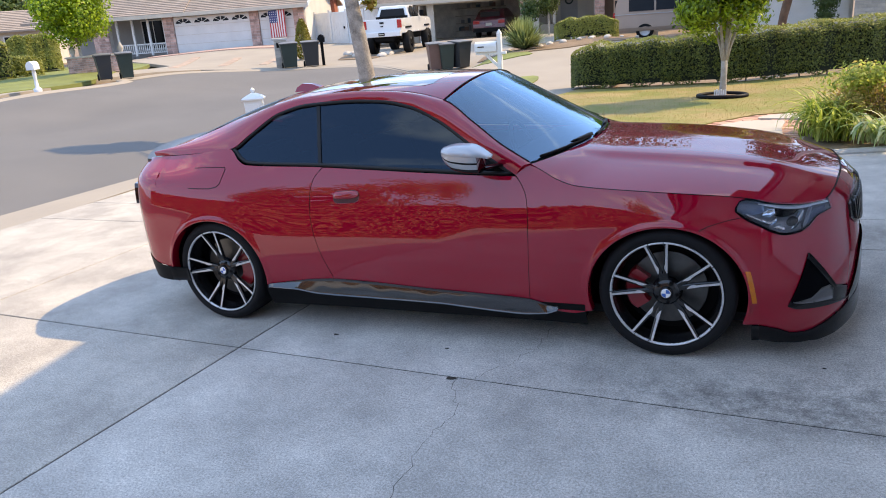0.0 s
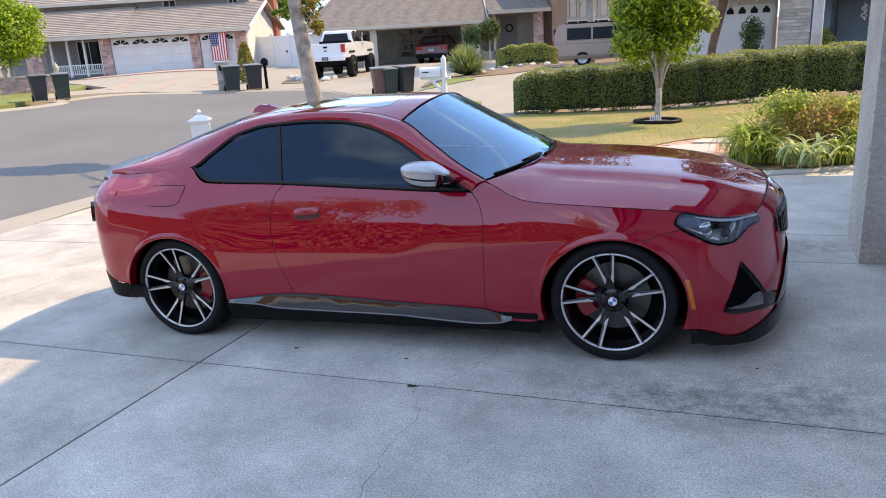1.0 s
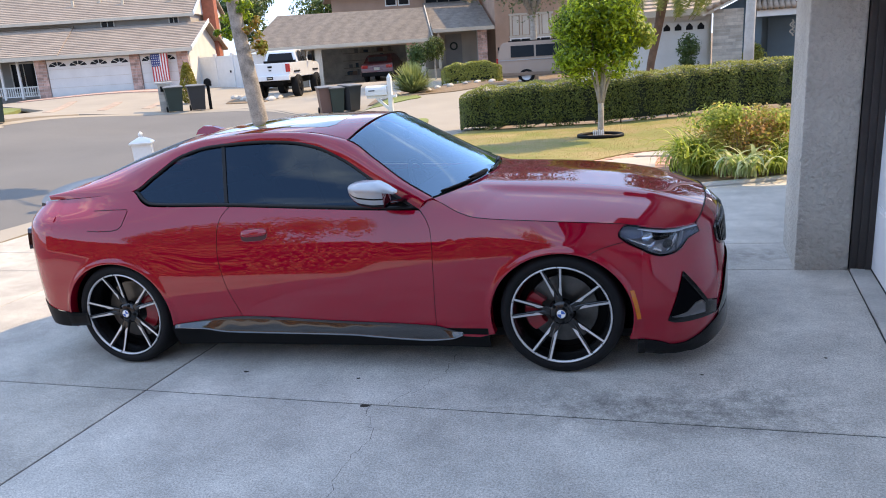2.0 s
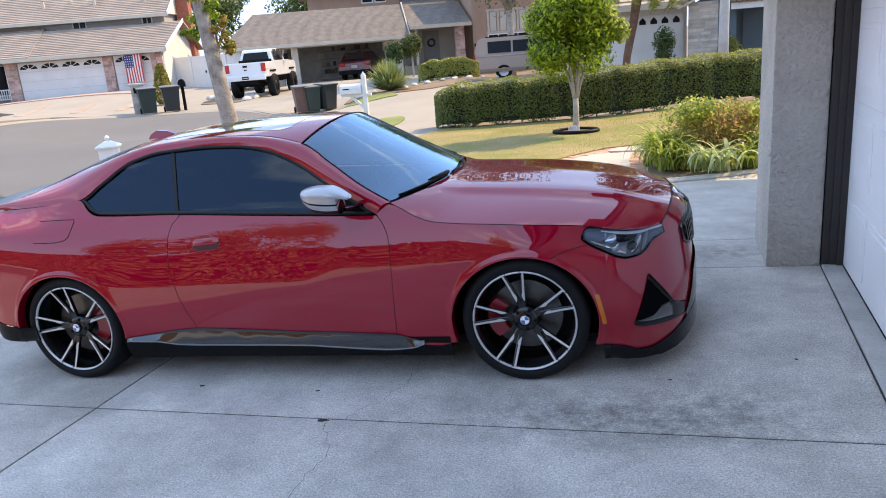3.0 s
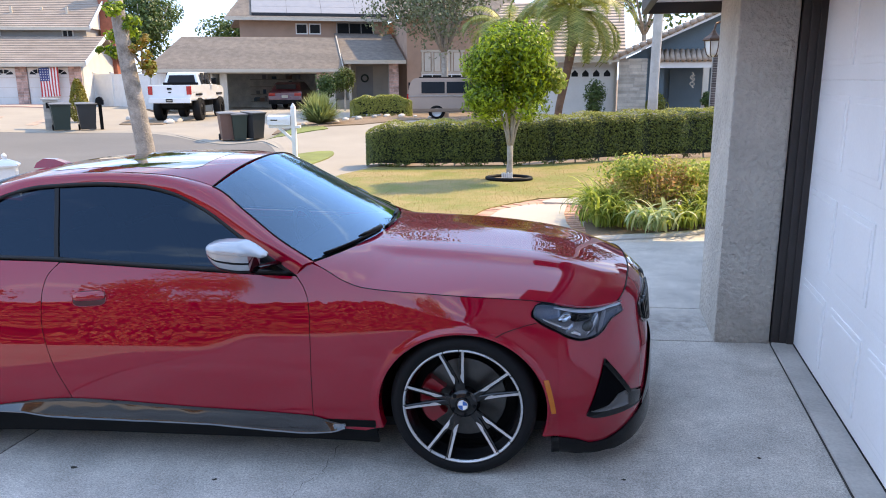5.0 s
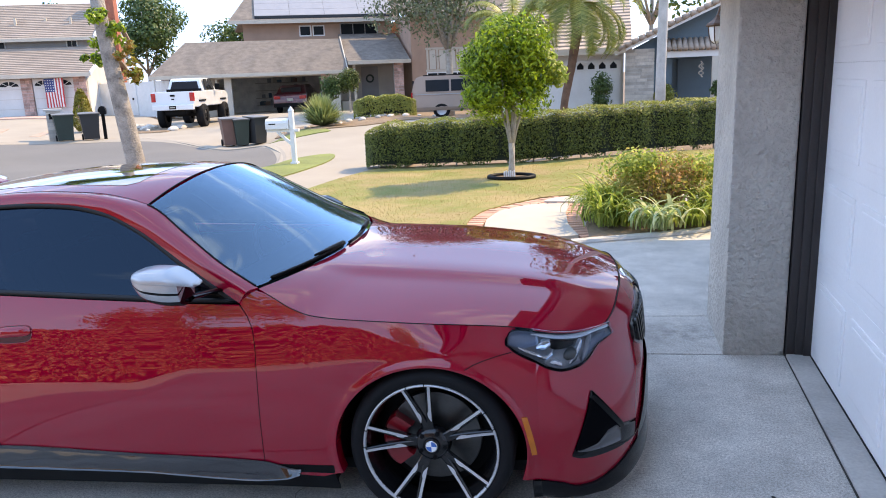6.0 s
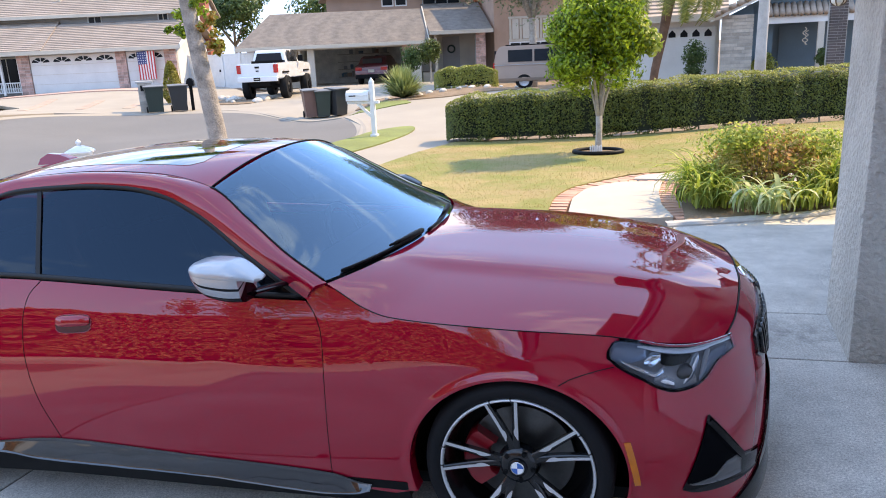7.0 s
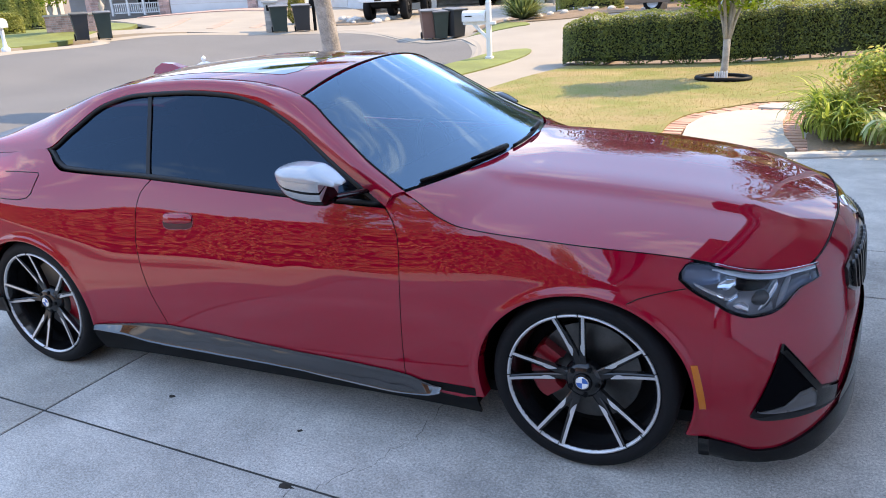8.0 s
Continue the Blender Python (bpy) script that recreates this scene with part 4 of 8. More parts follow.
# tail shell and its black valance
val_hi = curve((0, 30, 60, 90), (0.357, 0.415, 0.44, 0.44))
pair("rear_bumper", *grid(lambda u, v: tail(90 * u, val_hi(90 * u) + (belt_z(tail(90 * u, 1.0)[0]) - val_hi(90 * u)) * v), 26, 22), M_PAINT)
pair("rear_valance", *grid(lambda u, v: Vector(tail(90 * u, 0.255 + 0.05 * u + (val_hi(90 * u) - 0.255 - 0.05 * u) * v)) + Vector((-0.006 * math.sin(math.pi / 2 * u), -0.006 * (1 - u), 0)), 22, 4), M_BLACK)
pair("rear_valance", *band(-3.17, -2.99, lambda x: 0.262 + 0.05 * (x + 3.04), lambda x: 0.352 - 0.06 * (x + 3.07), 0.005, 8, 3), M_BLACK)
pair("tail_lamp", *grid(lambda u, v: Vector(tail(38 + 44 * u, 0.745 + 0.13 * v + 0.015 * u)) + Vector((-0.022, -0.020, 0)), 18, 5), M_TAIL, solid=0.03, label="smoked dark red tail lamp")

# nose
hood_front = curve((0, 0.3, 0.66, 0.80), (0.797, 0.788, 0.731, 0.70))    # height of the hood's front seam across the car


def seam_phi(y):
    z = hood_front(abs(y))
    return math.degrees(math.acos(min((abs(y) / half_width(XB, z)) ** (nose_p(z) / 2), 1.0)))


def nose_top(phi):
    y = 0.6
    for _ in range(12):
        p = nose(phi, hood_front(y))
        y = min(abs(p[1]), 0.80)
    if abs(y) > 0.64:
        x = nose(phi, 0.75)[0]
        return hood_z(x)
    return hood_front(y)


bump_low = curve((0, 7, 15, 22, 34, 48, 60, 90), (0.172, 0.160, 0.132, 0.130, 0.152, 0.185, 0.203, 0.208))


def bumper_point(u, v):
    phi = 90 * u
    z0 = bump_low(phi)
    return nose(phi, z0 + (nose_top(phi) - 0.003 - z0) * v)


pair("front_bumper", *grid(bumper_point, 44, 30), M_PAINT)


def on_nose(phi, z, out=0.0):
    p = Vector(nose(phi, z))
    if out:
        a, b = Vector(nose(phi + 0.3, z)) - p, Vector(nose(phi, z + 0.004)) - p
        n = a.cross(b).normalized()
        p += n * out * (1 if n.dot(p - Vector((0.2, 0, 0.45))) > 0 else -1)
    return p


def side_or_nose(x, z, out=0.0):
    """Flank or nose by a single running measure: below XB it is x, past it degrees round the nose in hundredths."""
    return skin(x, z, out) if x <= XB else on_nose((x - XB) * 100, z, out)


def patch(name, edge_lo, edge_hi, a0, a1, m, out, label="", nu=26, nv=5, parent=None):
    return pair(name, *band(a0, a1, edge_lo, edge_hi, out, nu, nv, surf=side_or_nose), m, label=label, parent=parent)


# head lamps: a swept lens from the flank round to the nose
hl_hi = curve((0.308, 0.33, 0.42, 0.60, 0.83), (0.748, 0.780, 0.769, 0.750, 0.734))
hl_lo = curve((0.308, 0.34, 0.42, 0.48, 0.55, 0.62, 0.67, 0.71, 0.74, 0.83), (0.736, 0.708, 0.668, 0.645, 0.632, 0.636, 0.650, 0.676, 0.690, 0.702))
rim_lo, rim_hi = (lambda a: hl_lo(a) - 0.004), (lambda a: hl_hi(a) + 0.002)
M_BOWL = mat("pale lamp bowl", (0.34, 0.34, 0.35), 0.28, 0.2, 0.1, 14, 150, 0.0, coat=0.4)
lamps = patch("head_lamp", rim_lo, rim_hi, 0.306, 0.835, M_GLOSSBLACK, 0.002, "swept LED head lamp under a clear lens", 34)
for k, (hp, sgn) in enumerate(zip(lamps, (1, -1))):
    def one(name, V, F, m, label=""):
        V, F = outward(V, F, CREF)
        W = [(v[0], v[1] * sgn, v[2]) for v in V]
        return mesh(name, W, F if sgn == 1 else [f[::-1] for f in F], m, hp, True, label)
    mix = lambda a, t: hl_lo(a) + (hl_hi(a) - hl_lo(a)) * t

    def strip(name, pts, out, m, label="", n=18):
        """A slanting strip inside the lamp: rows of (along, lower, upper) as shares of the lamp's height."""
        lo_, hi_ = curve([p[0] for p in pts], [p[1] for p in pts]), curve([p[0] for p in pts], [p[2] for p in pts])
        one(name, *band(pts[0][0], pts[-1][0], lambda a: mix(a, lo_(a)), lambda a: mix(a, max(hi_(a), lo_(a) + 0.01)), out, n, 2, side_or_nose), m, label)
    strip("housing", [(0.316, 0.10, 0.90), (0.45, 0.05, 0.93), (0.822, 0.06, 0.94)], 0.004, M_LAMPIN)
    strip("facet", [(0.320, 0.15, 0.85), (0.355, 0.25, 0.95), (0.40, 0.45, 0.95), (0.43, 0.62, 0.90)], 0.006, M_LAMPBLUE, "blue-grey faceted corner")
    strip("facet", [(0.66, 0.20, 0.30), (0.69, 0.15, 0.60), (0.73, 0.10, 0.62), (0.79, 0.10, 0.60)], 0.006, M_LAMPBLUE, "blue-grey ribbed corner")
    strip("light_strip", [(0.40, 0.84, 0.88), (0.50, 0.84, 0.93), (0.70, 0.82, 0.93), (0.822, 0.74, 0.92)], 0.008, M_WHITE, "white light strip along the top")
    strip("light_guide", [(0.35, 0.20, 0.30), (0.40, 0.16, 0.30), (0.46, 0.20, 0.33), (0.50, 0.40, 0.55)], 0.008, M_CHROME, "chrome light guide")
    strip("reflector", [(0.42, 0.40, 0.52), (0.455, 0.46, 0.80), (0.49, 0.66, 0.84)], 0.007, M_CHROME, "bright reflector")
    strip("reflector", [(0.485, 0.14, 0.20), (0.51, 0.10, 0.32), (0.54, 0.10, 0.26)], 0.007, M_CHROME, "bright reflector")
    strip("reflector", [(0.575, 0.12, 0.18), (0.605, 0.20, 0.58), (0.635, 0.50, 0.80), (0.65, 0.70, 0.82)], 0.007, M_CHROME, "bright reflector")
    strip("reflector", [(0.64, 0.10, 0.20), (0.665, 0.20, 0.62), (0.69, 0.52, 0.80), (0.705, 0.70, 0.82)], 0.0075, M_SILVER, "bright reflector")
    strip("bowl", [(0.46, 0.10, 0.25), (0.50, 0.06, 0.50), (0.56, 0.06, 0.62), (0.60, 0.08, 0.52), (0.63, 0.10, 0.30)], 0.006, M_BOWL, "pale grey reflector bowl")
    strip("dark_wedge", [(0.455, 0.78, 0.82), (0.50, 0.56, 0.82), (0.58, 0.62, 0.81), (0.62, 0.76, 0.80)], 0.0065, M_GLOSSBLACK)
    for a0 in (0.548,):
        strip("projector", [(a0, 0.34, 0.44), (a0 + 0.02, 0.26, 0.58), (a0 + 0.045, 0.26, 0.60), (a0 + 0.065, 0.40, 0.48)], 0.010, M_STEEL)
    one("lens", *band(0.312, 0.829, lambda a: mix(a, 0.03), lambda a: mix(a, 0.97), 0.016, 30, 5, side_or_nose), G_LENS, "clear lens")

# amber marker
pair("side_marker", *grid(lambda u, v: skin(0.398 - 0.030 * u ** 1.3 + 0.021 * (v - 0.5), 0.305 + 0.160 * u, 0.004), 14, 3), M_AMBER, solid=0.006, label="amber side marker")

# side air inlets, kidney grille, lower lip
fog_hi = lambda a: float(np.interp(a, (0.538, 0.655, 0.665, 0.83, 0.94), (0.296, 0.538, 0.538, 0.350, 0.315)))
fog_lo = curve((0.538, 0.58, 0.75, 0.94), (0.288, 0.274, 0.262, 0.243))
patch("air_inlet", fog_lo, lambda a: max(fog_hi(a), fog_lo(a) + 0.008), 0.538, 0.94, M_GLOSSBLACK, 0.004, "gloss black triangular air inlet", 44, 6)
in_hi = lambda a: float(np.interp(a, (0.55, 0.645, 0.652, 0.80), (0.318, 0.512, 0.512, 0.345)))
in_lo = lambda a: fog_lo(a) + 0.030
# no hole is cut: the near-black patch paints the inlet's shaded depth
patch("inlet_mesh", in_lo, lambda a: max(in_hi(a), in_lo(a) + 0.004), 0.556, 0.80, mat("inlet black", (0.002, 0.002, 0.003), 0.85, 0, 0.2, 6, 200, 0.1, spec=0.05), 0.0065, "flat black patch that makes the inlet look sunken", 26, 5)
blade_hi = lambda a: float(np.interp(a, (0.555, 0.66, 0.72, 0.775, 0.80), (0.322, 0.338, 0.376, 0.378, 0.350)))
patch("inlet_blade", lambda a: in_lo(a) + 0.002, lambda a: max(in_lo(a) + 0.006, blade_hi(a) - 0.012), 0.56, 0.80, mat("dark satin grey", (0.10, 0.10, 0.105), 0.3, 0.3, 0.1, 6, 200, 0.0, coat=0.3), 0.009, "grey blade across the inlet", 24, 3)


def kidney(u, v, out=0.0, m=0.0):
    y = 0.035 + m + (0.425 - 2 * m) * u
    lo, hi = 0.535 + 0.075 * u ** 4 + m, 0.722 - 0.012 * u - 0.03 * u ** 5 - m
    z = lo + (hi - lo) * v
    phi = math.degrees(math.acos((y / half_width(XB, z)) ** (nose_p(z) / 2)))
    return on_nose(phi, z, out)


M_KFRAME = mat("satin dark grille frame", (0.010, 0.010, 0.011), 0.25, 0.2, 0.1, 6, 200, 0.0, coat=0.5)
grilles = pair("kidney_grille", *grid(lambda u, v: kidney(u, v, 0.010 - 0.004 * (abs(2 * v - 1) > 0.9)), 18, 10), M_KFRAME, solid=0.04, label="dark kidney grille in a satin frame")
for g, sgn in zip(grilles, (1, -1)):
    V, F = outward(*grid(lambda u, v: kidney(u, v, 0.0125, 0.028), 12, 6), (0, 0, 0.6))
    mesh("grille_opening", [(v[0], v[1] * sgn, v[2]) for v in V], F if sgn == 1 else [f[::-1] for f in F], M_BLACK, g, True)
    for k in range(9):
        u0 = 0.08 + 0.098 * k
        V, F = outward(*grid(lambda u, v: kidney(u0 + 0.03 * u, 0.10 + 0.80 * v, 0.020), 2, 6), (0, 0, 0.6))
        mesh("grille_bar", [(v[0], v[1] * sgn, v[2]) for v in V], F if sgn == 1 else [f[::-1] for f in F], M_KFRAME, g, True, solid=0.008)
lg_hi = curve((0.95, 1.02, 1.12, 1.20, 1.32), (0.262, 0.33, 0.44, 0.455, 0.455))
patch("lower_grille", lambda a: 0.225, lambda a: max(lg_hi(a), 0.24), 0.95, 1.32, M_GLOSSBLACK, 0.012, "gloss black lower grille surround", 26, 5)
lip_top = curve((0, 7, 15, 22, 34, 48, 60, 90), (0.188, 0.176, 0.148, 0.146, 0.168, 0.200, 0.218, 0.222))
lip_low = curve((0, 18, 48, 60, 90), (0.100, 0.088, 0.115, 0.125, 0.125))
def lip_point(u, v):
    phi, k = 90 * u, min(u * 2.2, 1.0)
    lo, hi = lip_low(phi), lip_top(phi)
    out, z = ((-0.012, hi), (0.008, hi), (0.011, hi - 0.006), (0.012 + 0.022 * k, lo + 0.022), (0.012 + 0.026 * k, lo + 0.006), (0.008 + 0.022 * k, lo), (-0.03, lo))[min(int(v * 6 + 1e-6), 6)]
    return on_nose(phi, z, out)


pair("front_lip", *grid(lip_point, 40, 6), M_GLOSSBLACK, sharp=35, label="gloss black front splitter")
pair("front_lip", *band(0.385, XB, lambda x: 0.10, lambda x: 0.189, 0.010, 6, 3), M_GLOSSBLACK)
# round badge above the grille
for k in range(4):
    V = [(0.0, 0.0)] + [(0.036 * math.cos(radians(90 * k + 9 * i)), 0.036 * math.sin(radians(90 * k + 9 * i))) for i in range(11)]
    bq = mesh("badge_quarter", [(p, q, 0.0) for p, q in V], [tuple(range(len(V)))], (M_BLUE, M_WHITE)[k % 2], car)
    bq.matrix_local = pose(0.812, 0.0, 0.768, 0, 48, 0)
br = mesh("badge_ring", *lathe([(0.036, 0.001), (0.041, 0.0015), (0.043, -0.004), (0.043, -0.02), (0.001, -0.02), (0.001, -0.002), (0.036, -0.002)], 32), M_CHROME, car, True)
br.matrix_local = pose(0.812, 0.0, 0.768, 0, 48, 0)

# hood
zc = curve((-0.48, -0.30, -0.04, 0.30, 0.48, 0.65, 0.76), (0.990, 0.982, 0.964, 0.922, 0.885, 0.836, 0.797))


def hood_point(u, v):
    s = 2 * v - 1
    a = abs(s)
    ys, zs, xs = None, None, None
    xs = -0.655 + (0.585 + 0.655) * u
    zs = hood_z(xs) - 0.001
    ys = abs(skin(xs, zs).y) - 0.003
    if u > 0.82:
        ys += (0.66 - ys) * ((u - 0.82) / 0.18) ** 2 * 0.6
    xc = -0.475 + (0.752 + 0.475) * u
    x = xs + (xc - xs) * (1 - a ** 2.4)
    if u == 1:
        y = 0.655 * s
        p = nose(seam_phi(y), hood_front(abs(y)))
        return Vector((p[0] - 0.004, y, p[2]))
    k = 1 - a ** 2.05
    z = zs + (zc(min(x, 0.76)) - zs) * k
    z += 0.016 * math.exp(-((a - 0.56) / (0.045 if a > 0.56 else 0.20)) ** 2) * min(1, (1 - u) * 5) * min(1, u * 6)
    y = ys * s
    if u > 0.86:
        t = ((u - 0.86) / 0.14) ** 1.6
        y2 = 0.655 * s
        p = nose(seam_phi(y2), hood_front(abs(y2)))
        e = Vector((p[0] - 0.004, y2, p[2]))
        return Vector((x, y, z)).lerp(e, t)
    return Vector((x, y, z))


V, F = outward(*grid(hood_point, 70, 88), CREF)
mesh("hood", V, F, M_PAINT, car, True, solid=0.014)
pair("hood_seam", *tube([skin(x, hood_z(x) - 0.001, 0.0008) for x in np.linspace(-0.62, 0.56, 60)], 0.0020, 6), M_BLACK)
seam_line = []
for y in np.linspace(0.60, 0.001, 30):
    seam_line.append(on_nose(seam_phi(y), hood_front(y), 0.0008))
pair("hood_seam", *tube(seam_line, 0.0022, 6), M_BLACK)
pair("bumper_seam", *tube([skin(x, z, 0.0004) for x, z in ((0.155, 0.655), (0.19, 0.672), (0.23, 0.685), (0.28, 0.698), (0.33, 0.707))], 0.0018, 6), M_BLACK)

# greenhouse: window line D below, roof line E above
D_K = [(-0.735, 0.815, 0.914), (-0.97, 0.753, 1.056), (-1.206, 0.683, 1.203), (-1.39, 0.644, 1.281), (-1.575, 0.627, 1.316), (-1.80, 0.621, 1.327), (-2.06, 0.624, 1.320), (-2.263, 0.645, 1.281), (-2.456, 0.699, 1.172), (-2.60, 0.738, 1.088), (-2.90, 0.742, 1.062), (-3.30, 0.69, 1.045)]
E_K = [(-0.655, 0.802, 0.972), (-0.83, 0.742, 1.062), (-1.01, 0.672, 1.180), (-1.19, 0.604, 1.290), (-1.48, 0.560, 1.350), (-1.80, 0.548, 1.366), (-2.10, 0.543, 1.354), (-2.38, 0.540, 1.312), (-2.65, 0.550, 1.245), (-2.85, 0.560, 1.185), (-3.06, 0.58, 1.125), (-3.32, 0.62, 1.062)]
D_K[9:] = [(x, half_width(max(x, XR), z) if x > XR else abs(skin(x, z).y), z) for x, y, z in D_K[9:]]
tt = list(range(len(D_K)))
D_C, E_C = [curve(tt, [p[k] for p in D_K]) for k in range(3)], [curve(tt, [p[k] for p in E_K]) for k in range(3)]
at_d = lambda t: Vector((D_C[0](t), -D_C[1](t), D_C[2](t)))
at_e = lambda t: Vector((E_C[0](t), -E_C[1](t), E_C[2](t)))


def rail_point(u, v):
    t = 11 * u
    p = at_d(t).lerp(at_e(t), v)
    bulge = math.sin(math.pi * v)
    return p + Vector((0, -0.020 * bulge, 0.020 * bulge))


pair("roof_pillar", *grid(rail_point, 88, 7), M_PAINT, solid=0.015)
roof_z = curve((-0.47, -1.14, -1.5, -1.8, -2.1, -2.42, -2.785, -3.04, -3.25, -3.42, -3.57), (0.99, 1.383, 1.402, 1.406, 1.394, 1.356, 1.272, 1.190, 1.122, 1.078, 1.042))


def cap(t0, t1, c0, c1, power, ctr=None):
    """A crowned panel between the two roof lines."""
    def fn(u, v):
        e = at_e(t0 + (t1 - t0) * u)
        s = 2 * v - 1
        xc = c0 + (c1 - c0) * u
        k = 1 - abs(s) ** power
        zz = roof_z(xc) if ctr is None else ctr(u)
        return Vector((e.x + (xc - e.x) * (1 - s * s), abs(e.y) * s, e.z + (zz - e.z) * k))
    return fn


V, F = outward(*grid(cap(3.02, 7, -1.145, -2.42, 2.3), 34, 36), CREF)
roof = mesh("roof", V, F, M_PAINT, car, True, solid=0.015)
scr_c = lambda u: 0.985 + (1.380 - 0.985) * (u ** 0.93)
V, F = outward(*grid(cap(0.06, 2.98, -0.47, -1.135, 2.0, scr_c), 26, 34), CREF)
mesh("windscreen", V, F, G_SCREEN, car, True, "sloping windscreen glass")
V, F = outward(*grid(cap(7.05, 9.95, -2.43, -3.16, 2.2), 20, 30), CREF)
mesh("rear_window", V, F, G_SIDE, car, True, "dark rear window")


def deck(u, v):
    x = -3.16 + (-3.565 + 3.16) * u
    xs = max(x, -3.525)
    w = abs(skin(xs, belt_z(xs)).y) - 0.004
    s = 2 * v - 1
    z = belt_z(xs) + (roof_z(x) - belt_z(xs)) * (1 - abs(s) ** 2.4)
    return Vector((x + 0.16 * abs(s) ** 3 * u, w * s, z))


V, F = outward(*grid(deck, 20, 30), CREF)
mesh("boot_lid", V, F, M_PAINT, car, True, solid=0.014)
V, F = grid(lambda u, v: Vector((-3.40 - 0.175 * v + 0.20 * abs(2 * u - 1) ** 3, 0.67 * (2 * u - 1), 1.078 - 0.050 * abs(2 * u - 1) ** 2.2 - 0.03 * v + 0.034 * v ** 2)), 34, 8)
V, F = outward(V, F, CREF)
mesh("spoiler", V, F, M_CARBON, car, True, "dark carbon lip spoiler on the boot lid", solid=0.022)

# panel of dark glass in the roof, seams and aerial fin
G_ROOF = mat("dark roof glass", (0.01, 0.011, 0.013), 0.05, 0, 0.05, 4, 100, 0.0, coat=1.0)


def sunroof(u, v):
    a, s = u, 2 * v - 1
    x = -1.34 - 0.86 * a - 0.03 * (1 - s * s) * (1 - 2 * a) * 0
    w = 0.455 - 0.03 * (a - 0.2)
    w -= 0.06 * max(0, 1 - a / 0.07) ** 2 + 0.06 * max(0, (a - 0.93) / 0.07) ** 2
    y = w * s
    p = cap(3.02, 7, -1.145, -2.42, 2.3)
    best = None
    t = min(max((x + 1.15) / (-2.42 + 1.15), 0), 1)
    for _ in range(6):
        e = at_e(3.02 + 3.98 * t)
        q = p(t, (y / abs(e.y) + 1) / 2)
        t = min(max(t + (q.x - x) / 1.26, 0), 1)
    return q + Vector((0, 0, 0.0015))


V, F = outward(*grid(sunroof, 24, 20), CREF)
mesh("sunroof", V, F, G_ROOF, car, True, "dark glass sunroof panel", solid=0.002)
for t0, t1 in ((3.02, 7.0),):
    pair("roof_seam", *tube([at_e(t0 + (t1 - t0) * k / 30) + Vector((0, 0.006, 0.0015)) for k in range(31)], 0.0016, 6), M_BLACK)
V, F = tube([cap(3.02, 7, -1.145, -2.42, 2.3)(0.0, k / 30) + Vector((0, 0, 0.0)) for k in range(31)], 0.003, 6)
mesh("screen_seal", V, F, M_BLACK, car, True)
pair("screen_seal", *tube([at_e(0.05 + 2.95 * k / 24) + Vector((-0.002, 0.003, 0.003)) for k in range(25)], 0.004, 6), M_BLACK)
bm = prism(bmesh.new(), [(-2.56, 1.345), (-2.545, 1.375), (-2.50, 1.398), (-2.43, 1.392), (-2.37, 1.372), (-2.33, 1.350)], -0.028, 0.028, axis=1)
for v in bm.verts:
    v.co.y *= 1.25 - 12 * max(v.co.z - 1.345, 0) * 0.9
part("aerial_fin", bm, M_PAINT, car)

M_TRIM = mat("satin black trim", (0.010, 0.010, 0.011), 0.42, 0, 0.1, 4, 200, 0.0, spec=0.25)
# side glass, its black frame, the middle pillar
win_lo = curve((-0.76, -1.0, -1.38, -1.93, -2.46, -2.53, -2.58), (0.922, 0.930, 0.950, 0.984, 1.010, 1.04, 1.085))
d_by_x = curve([p[0] for p in D_K[:10]], [p[2] for p in D_K[:10]])
y_by_z = curve((0.90, 0.97, 1.10, 1.22, 1.30, 1.34), (0.814, 0.789, 0.730, 0.670, 0.632, 0.612))


def pane(x, z, inward):
    return Vector((x, -y_by_z(z) + inward, z))


def window(x0, x1):
    def fn(u, v):
        x = x0 + (x1 - x0) * u
        lo, hi = win_lo(x) - 0.004, max(d_by_x(x) - 0.006, win_lo(x) + 0.001)
        return pane(x, lo + (hi - lo) * v, 0.010)
    return grid(fn, 30, 12)


pair("side_window", *window(-0.77, -1.962), G_SIDE, label="dark tinted door glass")
pair("quarter_window", *window(-1.962, -2.575), G_SIDE, label="dark tinted rear side glass")


def frame_loop(inset):
    """The window's outline, drawn in by a little."""
    up = [(D_C[0](t), D_C[2](t)) for t in np.linspace(0.05, 8.95, 70)]
    dn = [(x, belt_z(x) + 0.002) for x in np.linspace(-2.53, -0.76, 50)]
    L = [Vector((a, b, 0)) for a, b in up + dn]
    out = []
    for i, p in enumerate(L):
        t = (L[(i + 1) % len(L)] - L[i - 1]).normalized()
        q = p + inset * Vector((t.y, -t.x, 0)) * -1
        out.append(q)
    return out


def trim(o0, o1, lift):
    a, b = frame_loop(o0), frame_loop(o1)
    n = len(a)
    V = []
    for p, q in zip(a, b):
        V += [pane(p.x, p.y, 0.012), pane(p.x, p.y, -lift), pane(q.x, q.y, -lift * 0.4), pane(q.x, q.y, 0.014)]
    F = []
    for i in range(n):
        j = (i + 1) % n
        F += [(4 * i + k, 4 * j + k, 4 * j + k + 1, 4 * i + k + 1) for k in range(3)]
    return V, F


